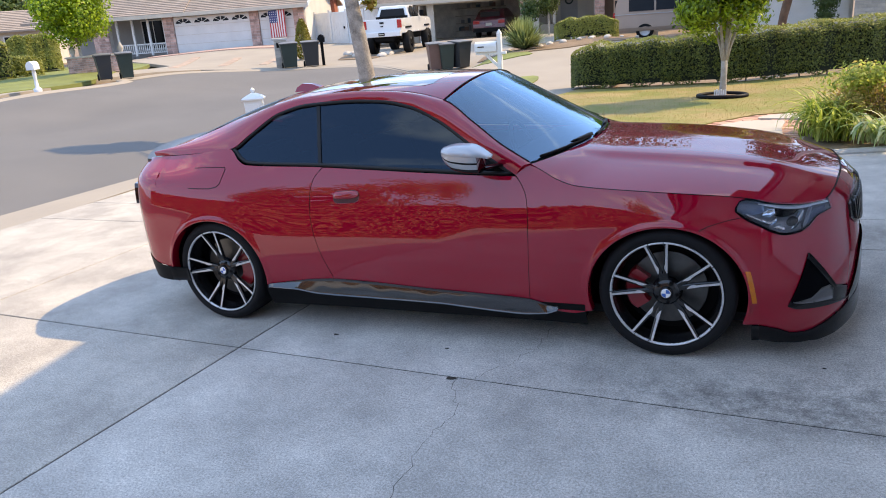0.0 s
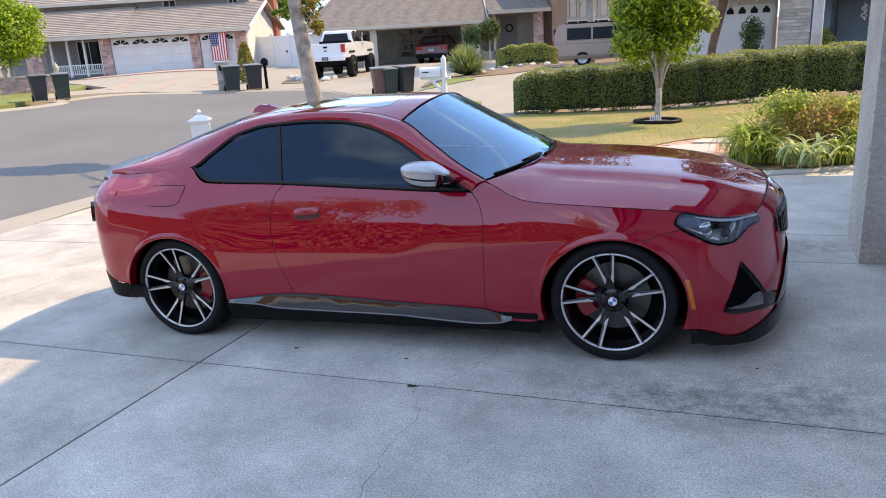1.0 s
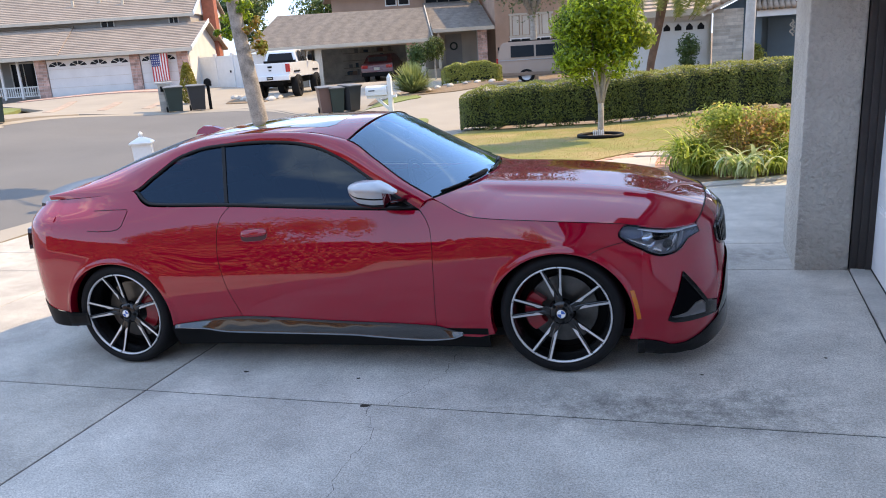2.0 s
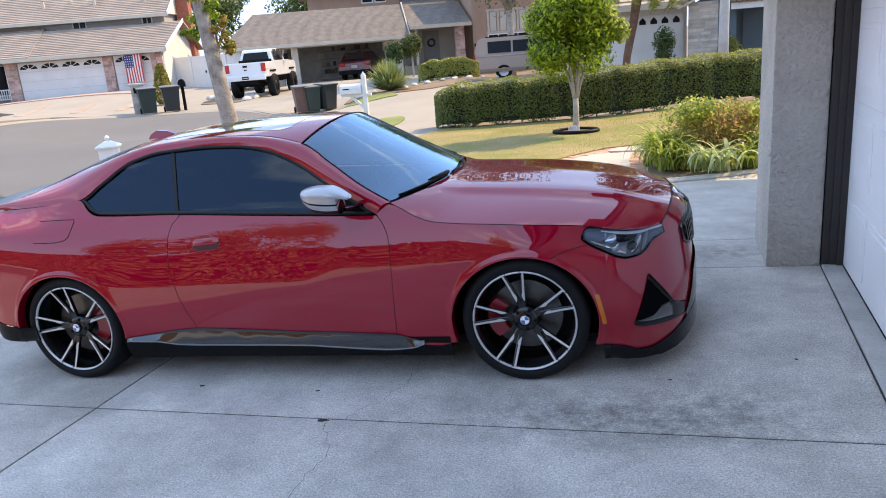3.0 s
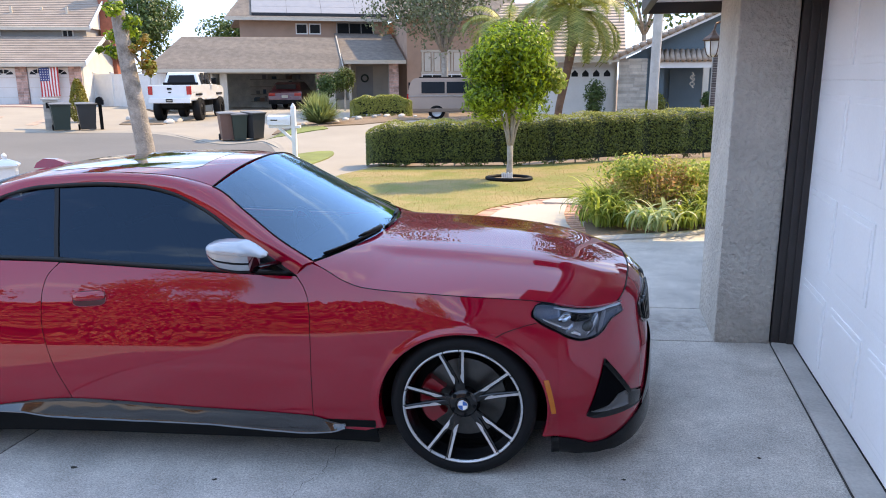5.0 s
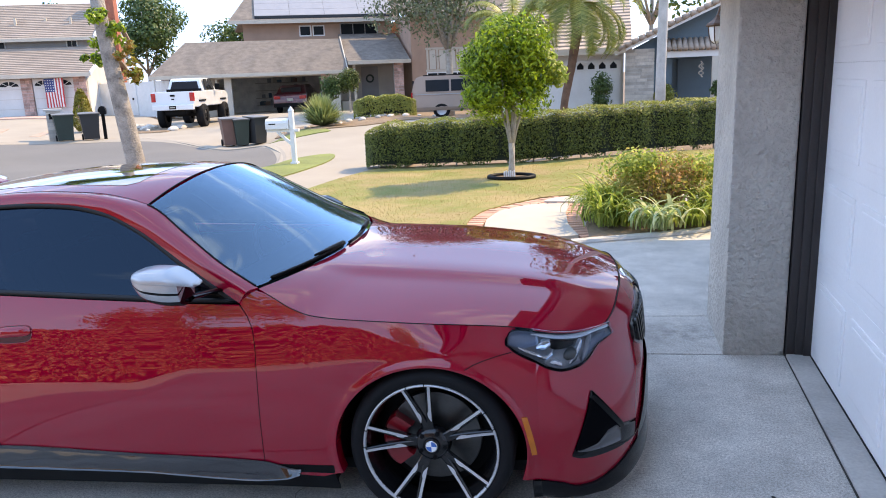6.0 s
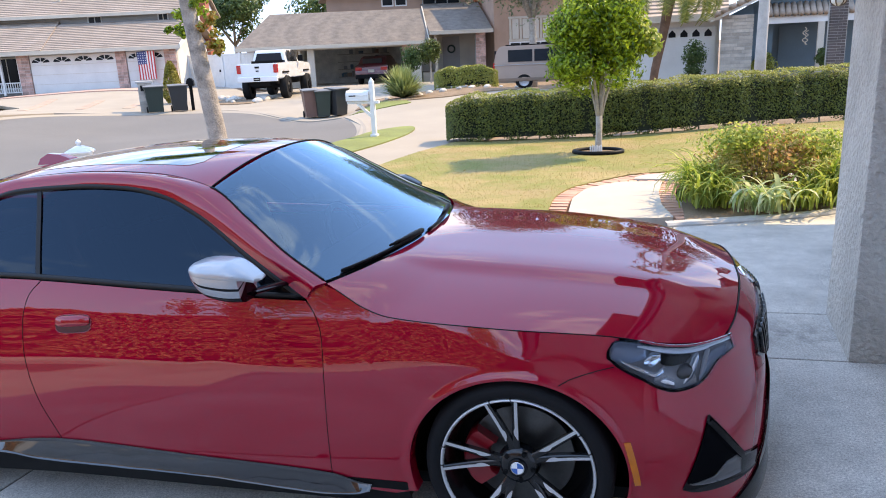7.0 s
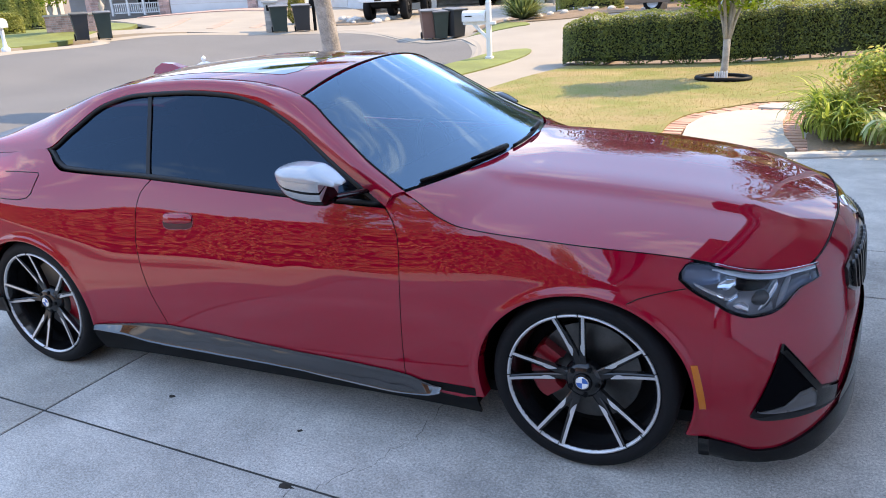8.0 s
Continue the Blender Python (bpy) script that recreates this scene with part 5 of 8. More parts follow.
sgn_in = 1 if (frame_loop(0.02)[30] - frame_loop(0.0)[30]).y < 0 else -1
pair("window_trim", *trim(-0.001 * sgn_in, 0.016 * sgn_in, 0.003), M_TRIM, label="black window surround")
pair("middle_pillar", *grid(lambda u, v: pane(-1.925 - 0.055 * v + 0.022 * (u - 0.5) - 0.012, 0.985 + (1.305 - 0.985) * v, 0.004), 3, 10), M_TRIM, solid=0.004)
pair("mirror_base", *grid(lambda u, v: pane(-0.77 - 0.135 * u, win_lo(-0.77 - 0.135 * u) + (max(d_by_x(-0.77 - 0.135 * u) - 0.012 - win_lo(-0.77 - 0.135 * u), 0.001)) * v, 0.0), 8, 6), M_GLOSSBLACK, solid=0.008)

# door handles, fuel flap, seams
for sgn, d in zip((1, -1), doors):
    fix = lambda V, F: ([(v[0], v[1] * sgn, v[2]) for v in V], F if sgn == 1 else [f[::-1] for f in F])
    # dark red cup paints the shade of a recess that is not cut
    M_CUPSHADE = bpy.data.materials.get("handle recess shade") or mat("handle recess shade", (0.055, 0.002, 0.005), 0.4, 0.2, 0.1, 4, 100, 0.0, coat=0.3)

    def rounded(u, v, out=0.002, up=0.0, flat=1.0):
        a = 2 * math.pi * u
        c, q = math.cos(a), math.sin(a)
        ex = 0.086 * math.copysign(abs(c) ** 0.5, c) * v
        ez = (0.036 * math.copysign(abs(q) ** 0.6, q) * v) * flat + up
        return skin(-1.752 + ex, 0.808 + ez + 0.05 * ex, out)
    mesh("handle_cup", *fix(*outward(*grid(lambda u, v: rounded(u, v, 0.0016), 40, 4, loop=True), CREF)), M_CUPSHADE, d, True, "shadowed recess behind the handle")
    mesh("handle_rim", *fix(*tube([rounded(k / 48, 1.0, 0.0012) for k in range(49)], 0.0016, 6)), M_PAINT, d, True)
    mesh("handle", *fix(*outward(*grid(lambda u, v: rounded(u, 0.95 * v, 0.013 - 0.008 * v ** 3, 0.011, 0.62), 40, 6, loop=True), CREF)), M_PAINT, d, True, solid=0.006)
pair("fuel_flap_seam", *tube([skin(x, z, 0.0005) for x, z in ((-2.86, 0.985), (-2.72, 0.986), (-2.62, 0.985), (-2.612, 0.975), (-2.622, 0.94), (-2.640, 0.895), (-2.665, 0.876), (-2.72, 0.867), (-2.80, 0.868), (-2.88, 0.873))], 0.0022, 6), M_BLACK)

# sills and skirts
pair("sill", *grid(lambda u, v: skin(-2.38 + 1.985 * u, 0.125 + (0.255 - 0.125) * v, -0.004 + 0.006 * v), 30, 4), M_BLACK, solid=0.01)
sk_hi = lambda x: sill_z(x) + 0.002
sk_lo = curve((-2.37, -2.17, -1.98, -1.27, -0.72, -0.60, -0.53), (0.262, 0.258, 0.236, 0.226, 0.194, 0.205, 0.226))
blade = lambda x, z, out=0.0: skin(x, z, 0.006 + 0.0009 * math.sin(31 * x) * math.sin(9 * x + 40 * z) + 0.025 * min(max((sk_hi(x) - z) / max(sk_hi(x) - sk_lo(x), 0.01), 0), 1))
pair("side_skirt", *band(-2.36, -0.535, lambda x: min(sk_lo(x), sk_hi(x) - 0.004), sk_hi, 0.014, 110, 6, surf=blade), M_SKIRT, label="glossy carbon side skirt blade")

# mirrors
for sgn in (1, -1):
    cx, cyy, cz = (-0.935, -0.985, 1.035) if sgn > 0 else (-1.000, -0.965, 0.995)
    top_ = curve((0, 0.03, 0.10, 0.32, 0.58, 0.70, 1), (0.050, 0.064, 0.071, 0.077, 0.075, 0.064, 0.019))
    edge_ = curve((0, 0.1, 0.4, 0.8, 1), (0.044, 0.038, 0.031, 0.022, 0.010))
    bot_ = curve((0, 0.06, 0.15, 0.30, 0.60, 1), (0.024, -0.004, -0.030, -0.052, -0.064, -0.062))
    dep_ = curve((0, 0.06, 0.25, 0.6, 1), (0.050, 0.066, 0.084, 0.078, 0.036))

    def slice_(u, v, reach, w, up, down, tight):
        """One point of a closed slice: u runs round it, v from the rear edge to the front."""
        a = 2 * math.pi * u
        cq, sq = math.copysign(abs(math.cos(a)) ** tight, math.cos(a)), math.copysign(abs(math.sin(a)) ** 0.8, math.sin(a))
        close = 0.0 if v in (0.0, 1.0) else 1.0
        x = reach * v
        h = up(x) * sq if sq > 0 else down(x) * -sq
        return (cx - 0.117 + 0.263 * x, (cyy + w * dep_(x) * cq * close - 0.03 * (x - 0.5)) * sgn, cz + edge_(x) + h * close)
    m_cap = M_SILVER if sgn > 0 else M_GLOSSBLACK
    mh = mesh("mirror", *outward(*grid(lambda u, v: slice_(u, v, 1.0, 1.0, lambda x: top_(x) - edge_(x), lambda x: -0.004, 0.6), 60, 36, loop=True), (cx, cyy * sgn, cz + 0.05)), m_cap, car, True, "satin silver door mirror with a black foot" if sgn > 0 else "door mirror with a black inner shell", sharp=40)
    V, F = outward(*grid(lambda u, v: slice_(u, v, 0.80, 0.965, lambda x: 0.002, lambda x: bot_(x) - edge_(x), 0.45), 120, 30, loop=True), (cx, cyy * sgn, cz))
    low = lambda f: sum(-math.sin(2 * math.pi * (i // 31) / 120) for i in f) / len(f)
    for lo_, hi_, mt_, nm_ in ((-9, 0.27, m_cap, "mirror_band"), (0.27, 0.36, M_GLOSSBLACK, "mirror_seam"), (0.36, 0.66, m_cap, "mirror_lower_cap"), (0.66, 9, M_GLOSSBLACK, "mirror_foot")):
        mesh(nm_, V, [f for f in F if lo_ <= low(f) < hi_], mt_, mh, True, sharp=40)
    V, F = outward(*grid(lambda u, v: ((-0.905 + 0.035 * v + 0.065 * (0.5 + 0.5 * math.cos(2 * math.pi * u))), (-0.955 + 0.16 * v) * sgn, 0.984 - 0.018 * v + 0.010 * math.sin(2 * math.pi * u)), 24, 6, loop=True), (-0.87, -0.88 * sgn, 0.985))
    mesh("mirror_arm", V, F, M_GLOSSBLACK, mh, True)
    bm = bmesh.new()
    bmesh.ops.create_circle(bm, cap_ends=True, segments=24, radius=0.05, matrix=Matrix.Translation((cx - 0.1185, (cyy + 0.015) * sgn, cz + 0.042)) @ Matrix.Rotation(radians(-90), 4, "Y") @ Matrix.Diagonal((0.2, 0.75, 1, 1)))
    part("mirror_glass", bm, M_CHROME, mh, "mirror glass")

# wipers and cowl
V, F = grid(lambda u, v: Vector((-0.55 + 0.10 * (1 - (2 * u - 1) ** 2) - 0.075 * v - 0.02 * abs(2 * u - 1) ** 2, 0.66 * (2 * u - 1), 0.962 - 0.02 * (2 * u - 1) ** 2 + 0.018 * v)), 30, 3)
mesh("cowl", *outward(V, F, CREF), M_BLACK, car, True, solid=0.01)
wip = cap(0.06, 2.98, -0.47, -1.135, 2.0, scr_c)
for va, vb, ua, ub in ((0.05, 0.36, 0.010, 0.022), (0.42, 0.70, 0.010, 0.022)):
    blade = [wip(ua + (ub - ua) * k / 12, va + (vb - va) * k / 12) + Vector((0.003, 0, 0.009)) for k in range(13)]
    w = mesh("wiper", *tube(blade, [0.007] * 13, 6), M_BLACK, car, True, "black wiper blade")
    arm = [wip(ua + 0.01, va + (vb - va) * q) + Vector((0.008 * (1 - q), 0, 0.014 + 0.008 * math.sin(q * 3))) for q in (0.55, 0.7, 0.85, 1.0, 1.1)]
    mesh("wiper_arm", *tube(arm, [0.005, 0.008, 0.011, 0.013, 0.012], 6), M_BLACK, w, True)

# wheels


def tyre_profile(R, r, w):
    h = w / 2
    return [(r - 0.004, -h * 0.80), (r + 0.004, -h * 0.90), (r + 0.018, -h * 0.985), (r + 0.034, -h), (R - 0.020, -h * 0.97), (R - 0.008, -h * 0.88), (R - 0.001, -h * 0.70), (R, -h * 0.35), (R, h * 0.35), (R - 0.001, h * 0.70), (R - 0.020, h * 0.97), (r + 0.034, h), (r - 0.004, h * 0.8)]


def wheel(axle, side, phase):
    W = Matrix.Translation((axle, side * 0.7625, HUB_Z)) @ (Matrix.Rotation(math.pi, 4, "Z") if side > 0 else Matrix.Identity(4))
    tread = 0.245
    R, r = HUB_Z + 0.0005, 0.262
    V, F = lathe(tyre_profile(R, r, tread), 72, axis="y")
    hub = mesh("wheel", *outward(V, F, (0, 0, 0)), M_TYRE, car, True, "black and silver ten-spoke alloy wheel with a low tyre")
    hub.matrix_local = W
    f = -tread / 2
    V, F = lathe([(0.2675, f + 0.012), (0.2672, f + 0.004), (0.262, f + 0.002), (0.2595, f + 0.006), (0.256, f + 0.012)], 80, axis="y")
    mesh("rim_ring", V, F, M_RIMSILVER, hub, True, "machined silver rim edge")
    V, F = lathe([(0.257, f + 0.010), (0.250, f + 0.030), (0.238, f + 0.06), (0.232, f + 0.15), (0.240, f + 0.22)], 64, axis="y")
    mesh("rim_barrel", V, F, M_RIMBLACK, hub, True, solid=0.004)
    V, F = lathe([(0.001, f + 0.125), (0.185, f + 0.125), (0.187, f + 0.130), (0.187, f + 0.150), (0.001, f + 0.150)], 56, axis="y")
    mesh("brake_disc", V, F, M_STEEL, hub, False)
    V, F = lathe([(0.20, f + 0.17), (0.24, f + 0.175), (0.001, f + 0.175)], 40, axis="y")
    mesh("wheel_back", V, F, M_BLACK, hub, False)
    a0 = 180 if (axle == 0.0) == (side < 0) else 0
    ring_pts = ((0.118, f + 0.078), (0.196, f + 0.078), (0.204, f + 0.088), (0.204, f + 0.155), (0.196, f + 0.165), (0.118, f + 0.165), (0.112, f + 0.155), (0.112, f + 0.086), (0.118, f + 0.078))

    def caliper_point(u, v):
        i = min(int(v * 8 + 1e-6), 8)
        rr, yy = ring_pts[i]
        t = radians(a0 - 36 + 72 * u)
        k = 1 - 0.10 * abs(2 * u - 1) ** 4
        return (rr * k * math.cos(t), yy, rr * k * math.sin(t))
    V, F = grid(caliper_point, 16, 8)
    F = F + [tuple(range(8)), tuple(16 * 9 + j for j in range(7, -1, -1))]
    mesh("caliper", V, F, M_CALIPER, hub, True, "red brake caliper", sharp=40)
    depth = lambda q: f + 0.046 - 0.040 * q ** 1.4
    for k in range(5):
        for half in (-1, 1):
            ang = phase + 72 * k

            def lane(q, off):
                rad = 0.058 + (0.256 - 0.058) * q
                side_off = half * (0.006 + 0.043 * q ** 1.2) + off
                return rad, side_off
            Vs, Vb = [], []
            nq = 20
            for i in range(nq + 1):
                q = i / nq
                rad, c = lane(q, 0)
                wd = 0.0125 - 0.003 * q + 0.01 * max(0, 0.2 - q)
                y = depth(q)
                a = radians(ang)
                for off, dy in ((-wd, 0.022), (-wd, 0.003), (-wd * 0.6, 0.0), (wd * 0.6, 0.0), (wd, 0.003), (wd, 0.022)):
                    X, Z = rad, c + off
                    Vb.append((X * math.cos(a) - Z * math.sin(a), y + dy, X * math.sin(a) + Z * math.cos(a)))
                if q >= 0.2:
                    ws = 0.0056 if q > 0.42 else 0.0012 + 0.0066 * min((q - 0.2) / 0.12, 1.0)
                    c2 = c + half * (wd - ws) * 0.85
                    for off in (-ws, ws):
                        X, Z = rad, c2 + off
                        Vs.append((X * math.cos(a) - Z * math.sin(a), y - 0.0012, X * math.sin(a) + Z * math.cos(a)))
            Fb = [(6 * i + j, 6 * i + j + 1, 6 * i + j + 7, 6 * i + j + 6) for i in range(nq) for j in range(5)]
            sp = mesh("spoke", *outward(Vb, Fb, (0, 0.3, 0)), M_RIMBLACK, hub, False)
            n2 = len(Vs) // 2
            Fs = [(2 * i, 2 * i + 1, 2 * i + 3, 2 * i + 2) for i in range(n2 - 1)]
            mesh("spoke_face", *outward(Vs, Fs, (0, 0.3, 0)), M_RIMSILVER, hub, False, "machined silver spoke edge")
            bm = boxes((0.2535, 0.2690, f + 0.0012, f + 0.010, half * 0.0365 - 0.0016, half * 0.0365 + 0.0016))
            bmesh.ops.rotate(bm, verts=bm.verts, cent=(0, 0, 0), matrix=Matrix.Rotation(-radians(ang), 3, "Y"))
            part("rim_gap", bm, M_RIMBLACK, hub)
    V, F = lathe([(0.001, f + 0.036), (0.050, f + 0.038), (0.064, f + 0.046), (0.074, f + 0.075)], 40, axis="y")
    mesh("hub_plate", V, F, M_RIMBLACK, hub, True)
    V, F = lathe([(0.001, f + 0.026), (0.030, f + 0.0265), (0.0335, f + 0.029), (0.034, f + 0.040)], 40, axis="y")
    cap_ob = mesh("hub_cap", V, F, M_GLOSSBLACK, hub, True)
    for k in range(4):
        pts = [(0.0, 0.0)] + [(0.0205 * math.cos(radians(90 * k + 9 * i)), 0.0205 * math.sin(radians(90 * k + 9 * i))) for i in range(11)]
        mesh("badge_quarter", [(a, f + 0.0252, b) for a, b in pts], [tuple(range(len(pts)))], (M_BLUE, M_WHITE)[k % 2], hub)
    V, F = lathe([(0.0205, f + 0.0252), (0.0225, f + 0.0248), (0.0240, f + 0.0262)], 32, axis="y")
    mesh("badge_ring", V, F, M_CHROME, hub, True)
    for k in range(5):
        a = radians(phase + 36 + 72 * k)
        V, F = lathe([(0.001, f + 0.034), (0.008, f + 0.034), (0.0095, f + 0.037), (0.0095, f + 0.05)], 10, axis="y")
        o = mesh("wheel_bolt", V, F, M_BLACK, hub, False)
        o.location = (0.052 * math.cos(a), 0, 0.052 * math.sin(a))
    return hub


for axle, ph in ((AXLES[0], 99), (AXLES[1], 101)):
    wheel(axle, -1, ph)
    wheel(axle, 1, ph)
for c in AXLES:
    V, F = grid(lambda u, v: (c + 0.385 * math.cos(math.pi * (1.12 * u - 0.06)), -0.87 + 0.40 * v, HUB_Z + 0.36 * math.sin(math.pi * (1.12 * u - 0.06))), 28, 3)
    pair("wheel_liner", V, F, M_BLACK)
    pair("wheel_liner", *grid(lambda u, v: (c - 0.39 + 0.78 * u, -0.47, 0.16 + 0.54 * v), 2, 2), M_BLACK)
part("underbody", boxes((-3.20, 0.55, -0.70, 0.70, 0.145, 0.19), (-2.32, -0.42, -0.83, 0.83, 0.14, 0.21)), M_BLACK, car)

# cabin
part("cabin_floor", boxes((-3.1, -0.5, -0.74, 0.74, 0.30, 0.34), (-3.12, -3.06, -0.55, 0.55, 0.34, 0.95), (-2.5, -0.62, -0.80, -0.765, 0.34, 0.90), (-2.5, -0.62, 0.765, 0.80, 0.34, 0.90)), M_BLACK, car)
bm = bmesh.new()
prism(bm, [(-0.66, 0.60), (-0.62, 0.92), (-0.74, 0.945), (-0.95, 0.925), (-1.02, 0.86), (-0.98, 0.60)], -0.66, 0.66, axis=1)
part("dashboard", bm, M_SEAT, car)
for sx, sy in ((-1.55, -0.37), (-1.55, 0.37), (-2.35, -0.34), (-2.35, 0.34)):
    bm = bmesh.new()
    box(bm, sx - 0.02, sx + 0.46, sy - 0.24, sy + 0.24, 0.42, 0.56, 0.05)
    lean = Matrix.Translation((sx, sy, 0.52)) @ Matrix.Rotation(radians(-18), 4, "Y")
    box(bm, -0.09, 0.05, -0.25, 0.25, 0.0, 0.60 if sx > -2 else 0.46, 0.05, lean)
    box(bm, -0.06, 0.04, -0.13, 0.13, 0.62 if sx > -2 else 0.44, 0.79 if sx > -2 else 0.55, 0.04, lean)
    part("seat", bm, M_SEAT, car, "dark leather seat", True, 40)
bm = bmesh.new()
V, F = tube([Vector((0, 0.17 * math.cos(a), 0.17 * math.sin(a))) for a in np.linspace(0, 2 * math.pi, 33)], 0.014, 8)
sw = mesh("steering_wheel", V, F, M_SEAT, car, True)
sw.matrix_local = pose(-1.08, 0.37, 0.86, 0, -22, 0)
part("inside_mirror", boxes((-1.02, -0.99, -0.11, 0.11, 1.225, 1.285), bev=0.012), M_BLACK, car)

# ---- front garden ----
def crown(n, center, size, seed, leaf, m, name="crown", parent=None, lobes=9, fill=0.55, label="", aspect=0.55, up=0.3):
    """A crown of many leaves in uneven clumps."""
    rr = np.random.default_rng(seed)
    c, s = np.array(center, float), np.array(size, float)
    L = rr.normal(0, 1, (lobes, 3))
    L /= np.linalg.norm(L, axis=1)[:, None]
    L *= rr.uniform(0.35, 0.75, lobes)[:, None]
    rad = rr.uniform(0.28, 0.5, lobes)

    def where(g, k):
        i = g.integers(0, lobes, k)
        d = g.normal(0, 1, (k, 3))
        d /= np.linalg.norm(d, axis=1)[:, None]
        r = rad[i] * g.uniform(fill, 1.0, k) ** 0.7
        p = L[i] + d * r[:, None]
        return c + p * s, d + 0.3 * p
    V, F = leaves(n, where, leaf, seed, aspect, up)
    return mesh(name, V, F, m, parent, label=label)


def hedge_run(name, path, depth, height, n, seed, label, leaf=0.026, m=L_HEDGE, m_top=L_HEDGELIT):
    """A clipped hedge along a line: a solid dark core, coloured as inner shade, in a coat of leaves."""
    P = spline(path, 12)
    T = thing(name, Matrix.Translation((P[0][0], P[0][1], land(*P[0]))), label, "hedge")
    o = Vector((P[0][0], P[0][1], land(*P[0])))
    L = [0.0]
    for a, b in zip(P, P[1:]):
        L.append(L[-1] + math.hypot(b[0] - a[0], b[1] - a[1]))
    X, Y = curve(L, [p[0] for p in P]), curve(L, [p[1] for p in P])
    tot = L[-1]

    def at(s, a, h):
        s = min(max(s, 0), tot)
        e = 0.05
        t = Vector((X(min(s + e, tot)) - X(max(s - e, 0)), Y(min(s + e, tot)) - Y(max(s - e, 0)), 0)).normalized()
        nn = Vector((-t.y, t.x, 0))
        x, y = X(s) + nn.x * a, Y(s) + nn.y * a
        return Vector((x, y, land(X(s), Y(s)) + h)) - o, nn, t
    hh = lambda s: (height[0] + (height[1] - height[0]) * s / tot) * (1 - 0.26 * max(0, 1 - min(s, tot - s) / 0.6) ** 2)
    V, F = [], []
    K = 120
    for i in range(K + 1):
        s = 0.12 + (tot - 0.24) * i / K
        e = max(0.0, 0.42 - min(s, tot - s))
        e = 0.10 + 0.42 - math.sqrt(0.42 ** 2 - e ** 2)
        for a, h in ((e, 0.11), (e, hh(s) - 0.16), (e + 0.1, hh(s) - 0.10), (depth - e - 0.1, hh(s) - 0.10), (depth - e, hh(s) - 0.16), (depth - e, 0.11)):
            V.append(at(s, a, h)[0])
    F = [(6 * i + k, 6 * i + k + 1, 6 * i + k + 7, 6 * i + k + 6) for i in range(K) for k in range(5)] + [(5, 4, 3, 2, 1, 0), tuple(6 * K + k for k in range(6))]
    # near-black box paints the shade between the leaves
    mesh("heart", V, F, mat("shaded hedge core", (0.012, 0.018, 0.008), 0.95, 0, 0.4, 8, 40, 0.5), T)
    g = np.random.default_rng(seed)
    # leaves on top and along the upper edge carry sunlight in their colour
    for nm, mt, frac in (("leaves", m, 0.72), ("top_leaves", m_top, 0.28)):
        Ps, Ns = [], []
        for _ in range(int(n * frac)):
            s = g.uniform(0, tot)
            w = 0.035 * math.sin(5.1 * s) + 0.03 * math.sin(11 * s + 1)
            f = g.uniform()
            H = hh(s) + w * 0.7
            if nm == "leaves":
                if f < 0.78:
                    h = (0.07 + 0.05 * math.sin(7.3 * s) + (0.88 - 0.05 * math.sin(7.3 * s)) * g.uniform(0, 1) ** 0.9) * H
                    a = 0.05 + w + 0.10 * max(0, (h / H - 0.8) / 0.2) ** 2 + 0.05 * (h < 0.2) + g.normal(0, 0.02)
                    face = (0, -1, 0.2)
                elif f < 0.90:
                    s = (0.0 if g.uniform() < 0.5 else tot) + g.normal(0, 0.03)
                    a, h, face = g.uniform(0.05, depth), g.uniform(0.05, 1) * hh(0), (0, 0, 0.3)
                else:
                    a, h, face = depth - 0.05, g.uniform(0.05, 1) * H, (0, 1, 0.2)
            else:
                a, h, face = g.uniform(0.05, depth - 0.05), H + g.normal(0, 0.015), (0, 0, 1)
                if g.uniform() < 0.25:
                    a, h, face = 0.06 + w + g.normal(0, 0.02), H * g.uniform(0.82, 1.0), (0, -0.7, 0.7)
            endr = min(s, tot - s)
            if endr < 0.42:
                pull = 0.42 - math.sqrt(max(0.42 ** 2 - (0.42 - max(endr, 0)) ** 2, 0))
                a = min(max(a, 0.05 + pull), depth - 0.05 - pull)
            p, nn, t = at(s, a, h)
            Ps.append(p)
            Ns.append(-face[1] * -1 * nn + Vector((0, 0, face[2])) + (t * (-1 if s < 0.2 else 1 if s > tot - 0.2 else 0)))
        Ps, Ns = np.array(Ps), np.array(Ns)
        V, F = leaves(len(Ps), lambda r_, k_: (Ps, Ns), leaf, seed + 1)
        o2 = mesh(nm, V, F, mt, T)
    for k in range(int(tot / 0.55)):
        s = 0.3 + 0.55 * k
        if s < tot - 0.2:
            b, nn, t = at(s, 0.22, 0.0)
            q = b + Vector((0.05 * math.sin(k * 2.1), 0.03 * math.cos(k), 0.30))
            mesh("stem", *tube([b - Vector((0, 0, 0.05)), q], [0.02, 0.012], 5), M_BARK, T)
    return T


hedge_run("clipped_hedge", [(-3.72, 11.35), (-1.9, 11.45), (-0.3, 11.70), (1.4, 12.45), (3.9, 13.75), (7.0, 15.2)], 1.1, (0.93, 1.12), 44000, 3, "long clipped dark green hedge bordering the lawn")

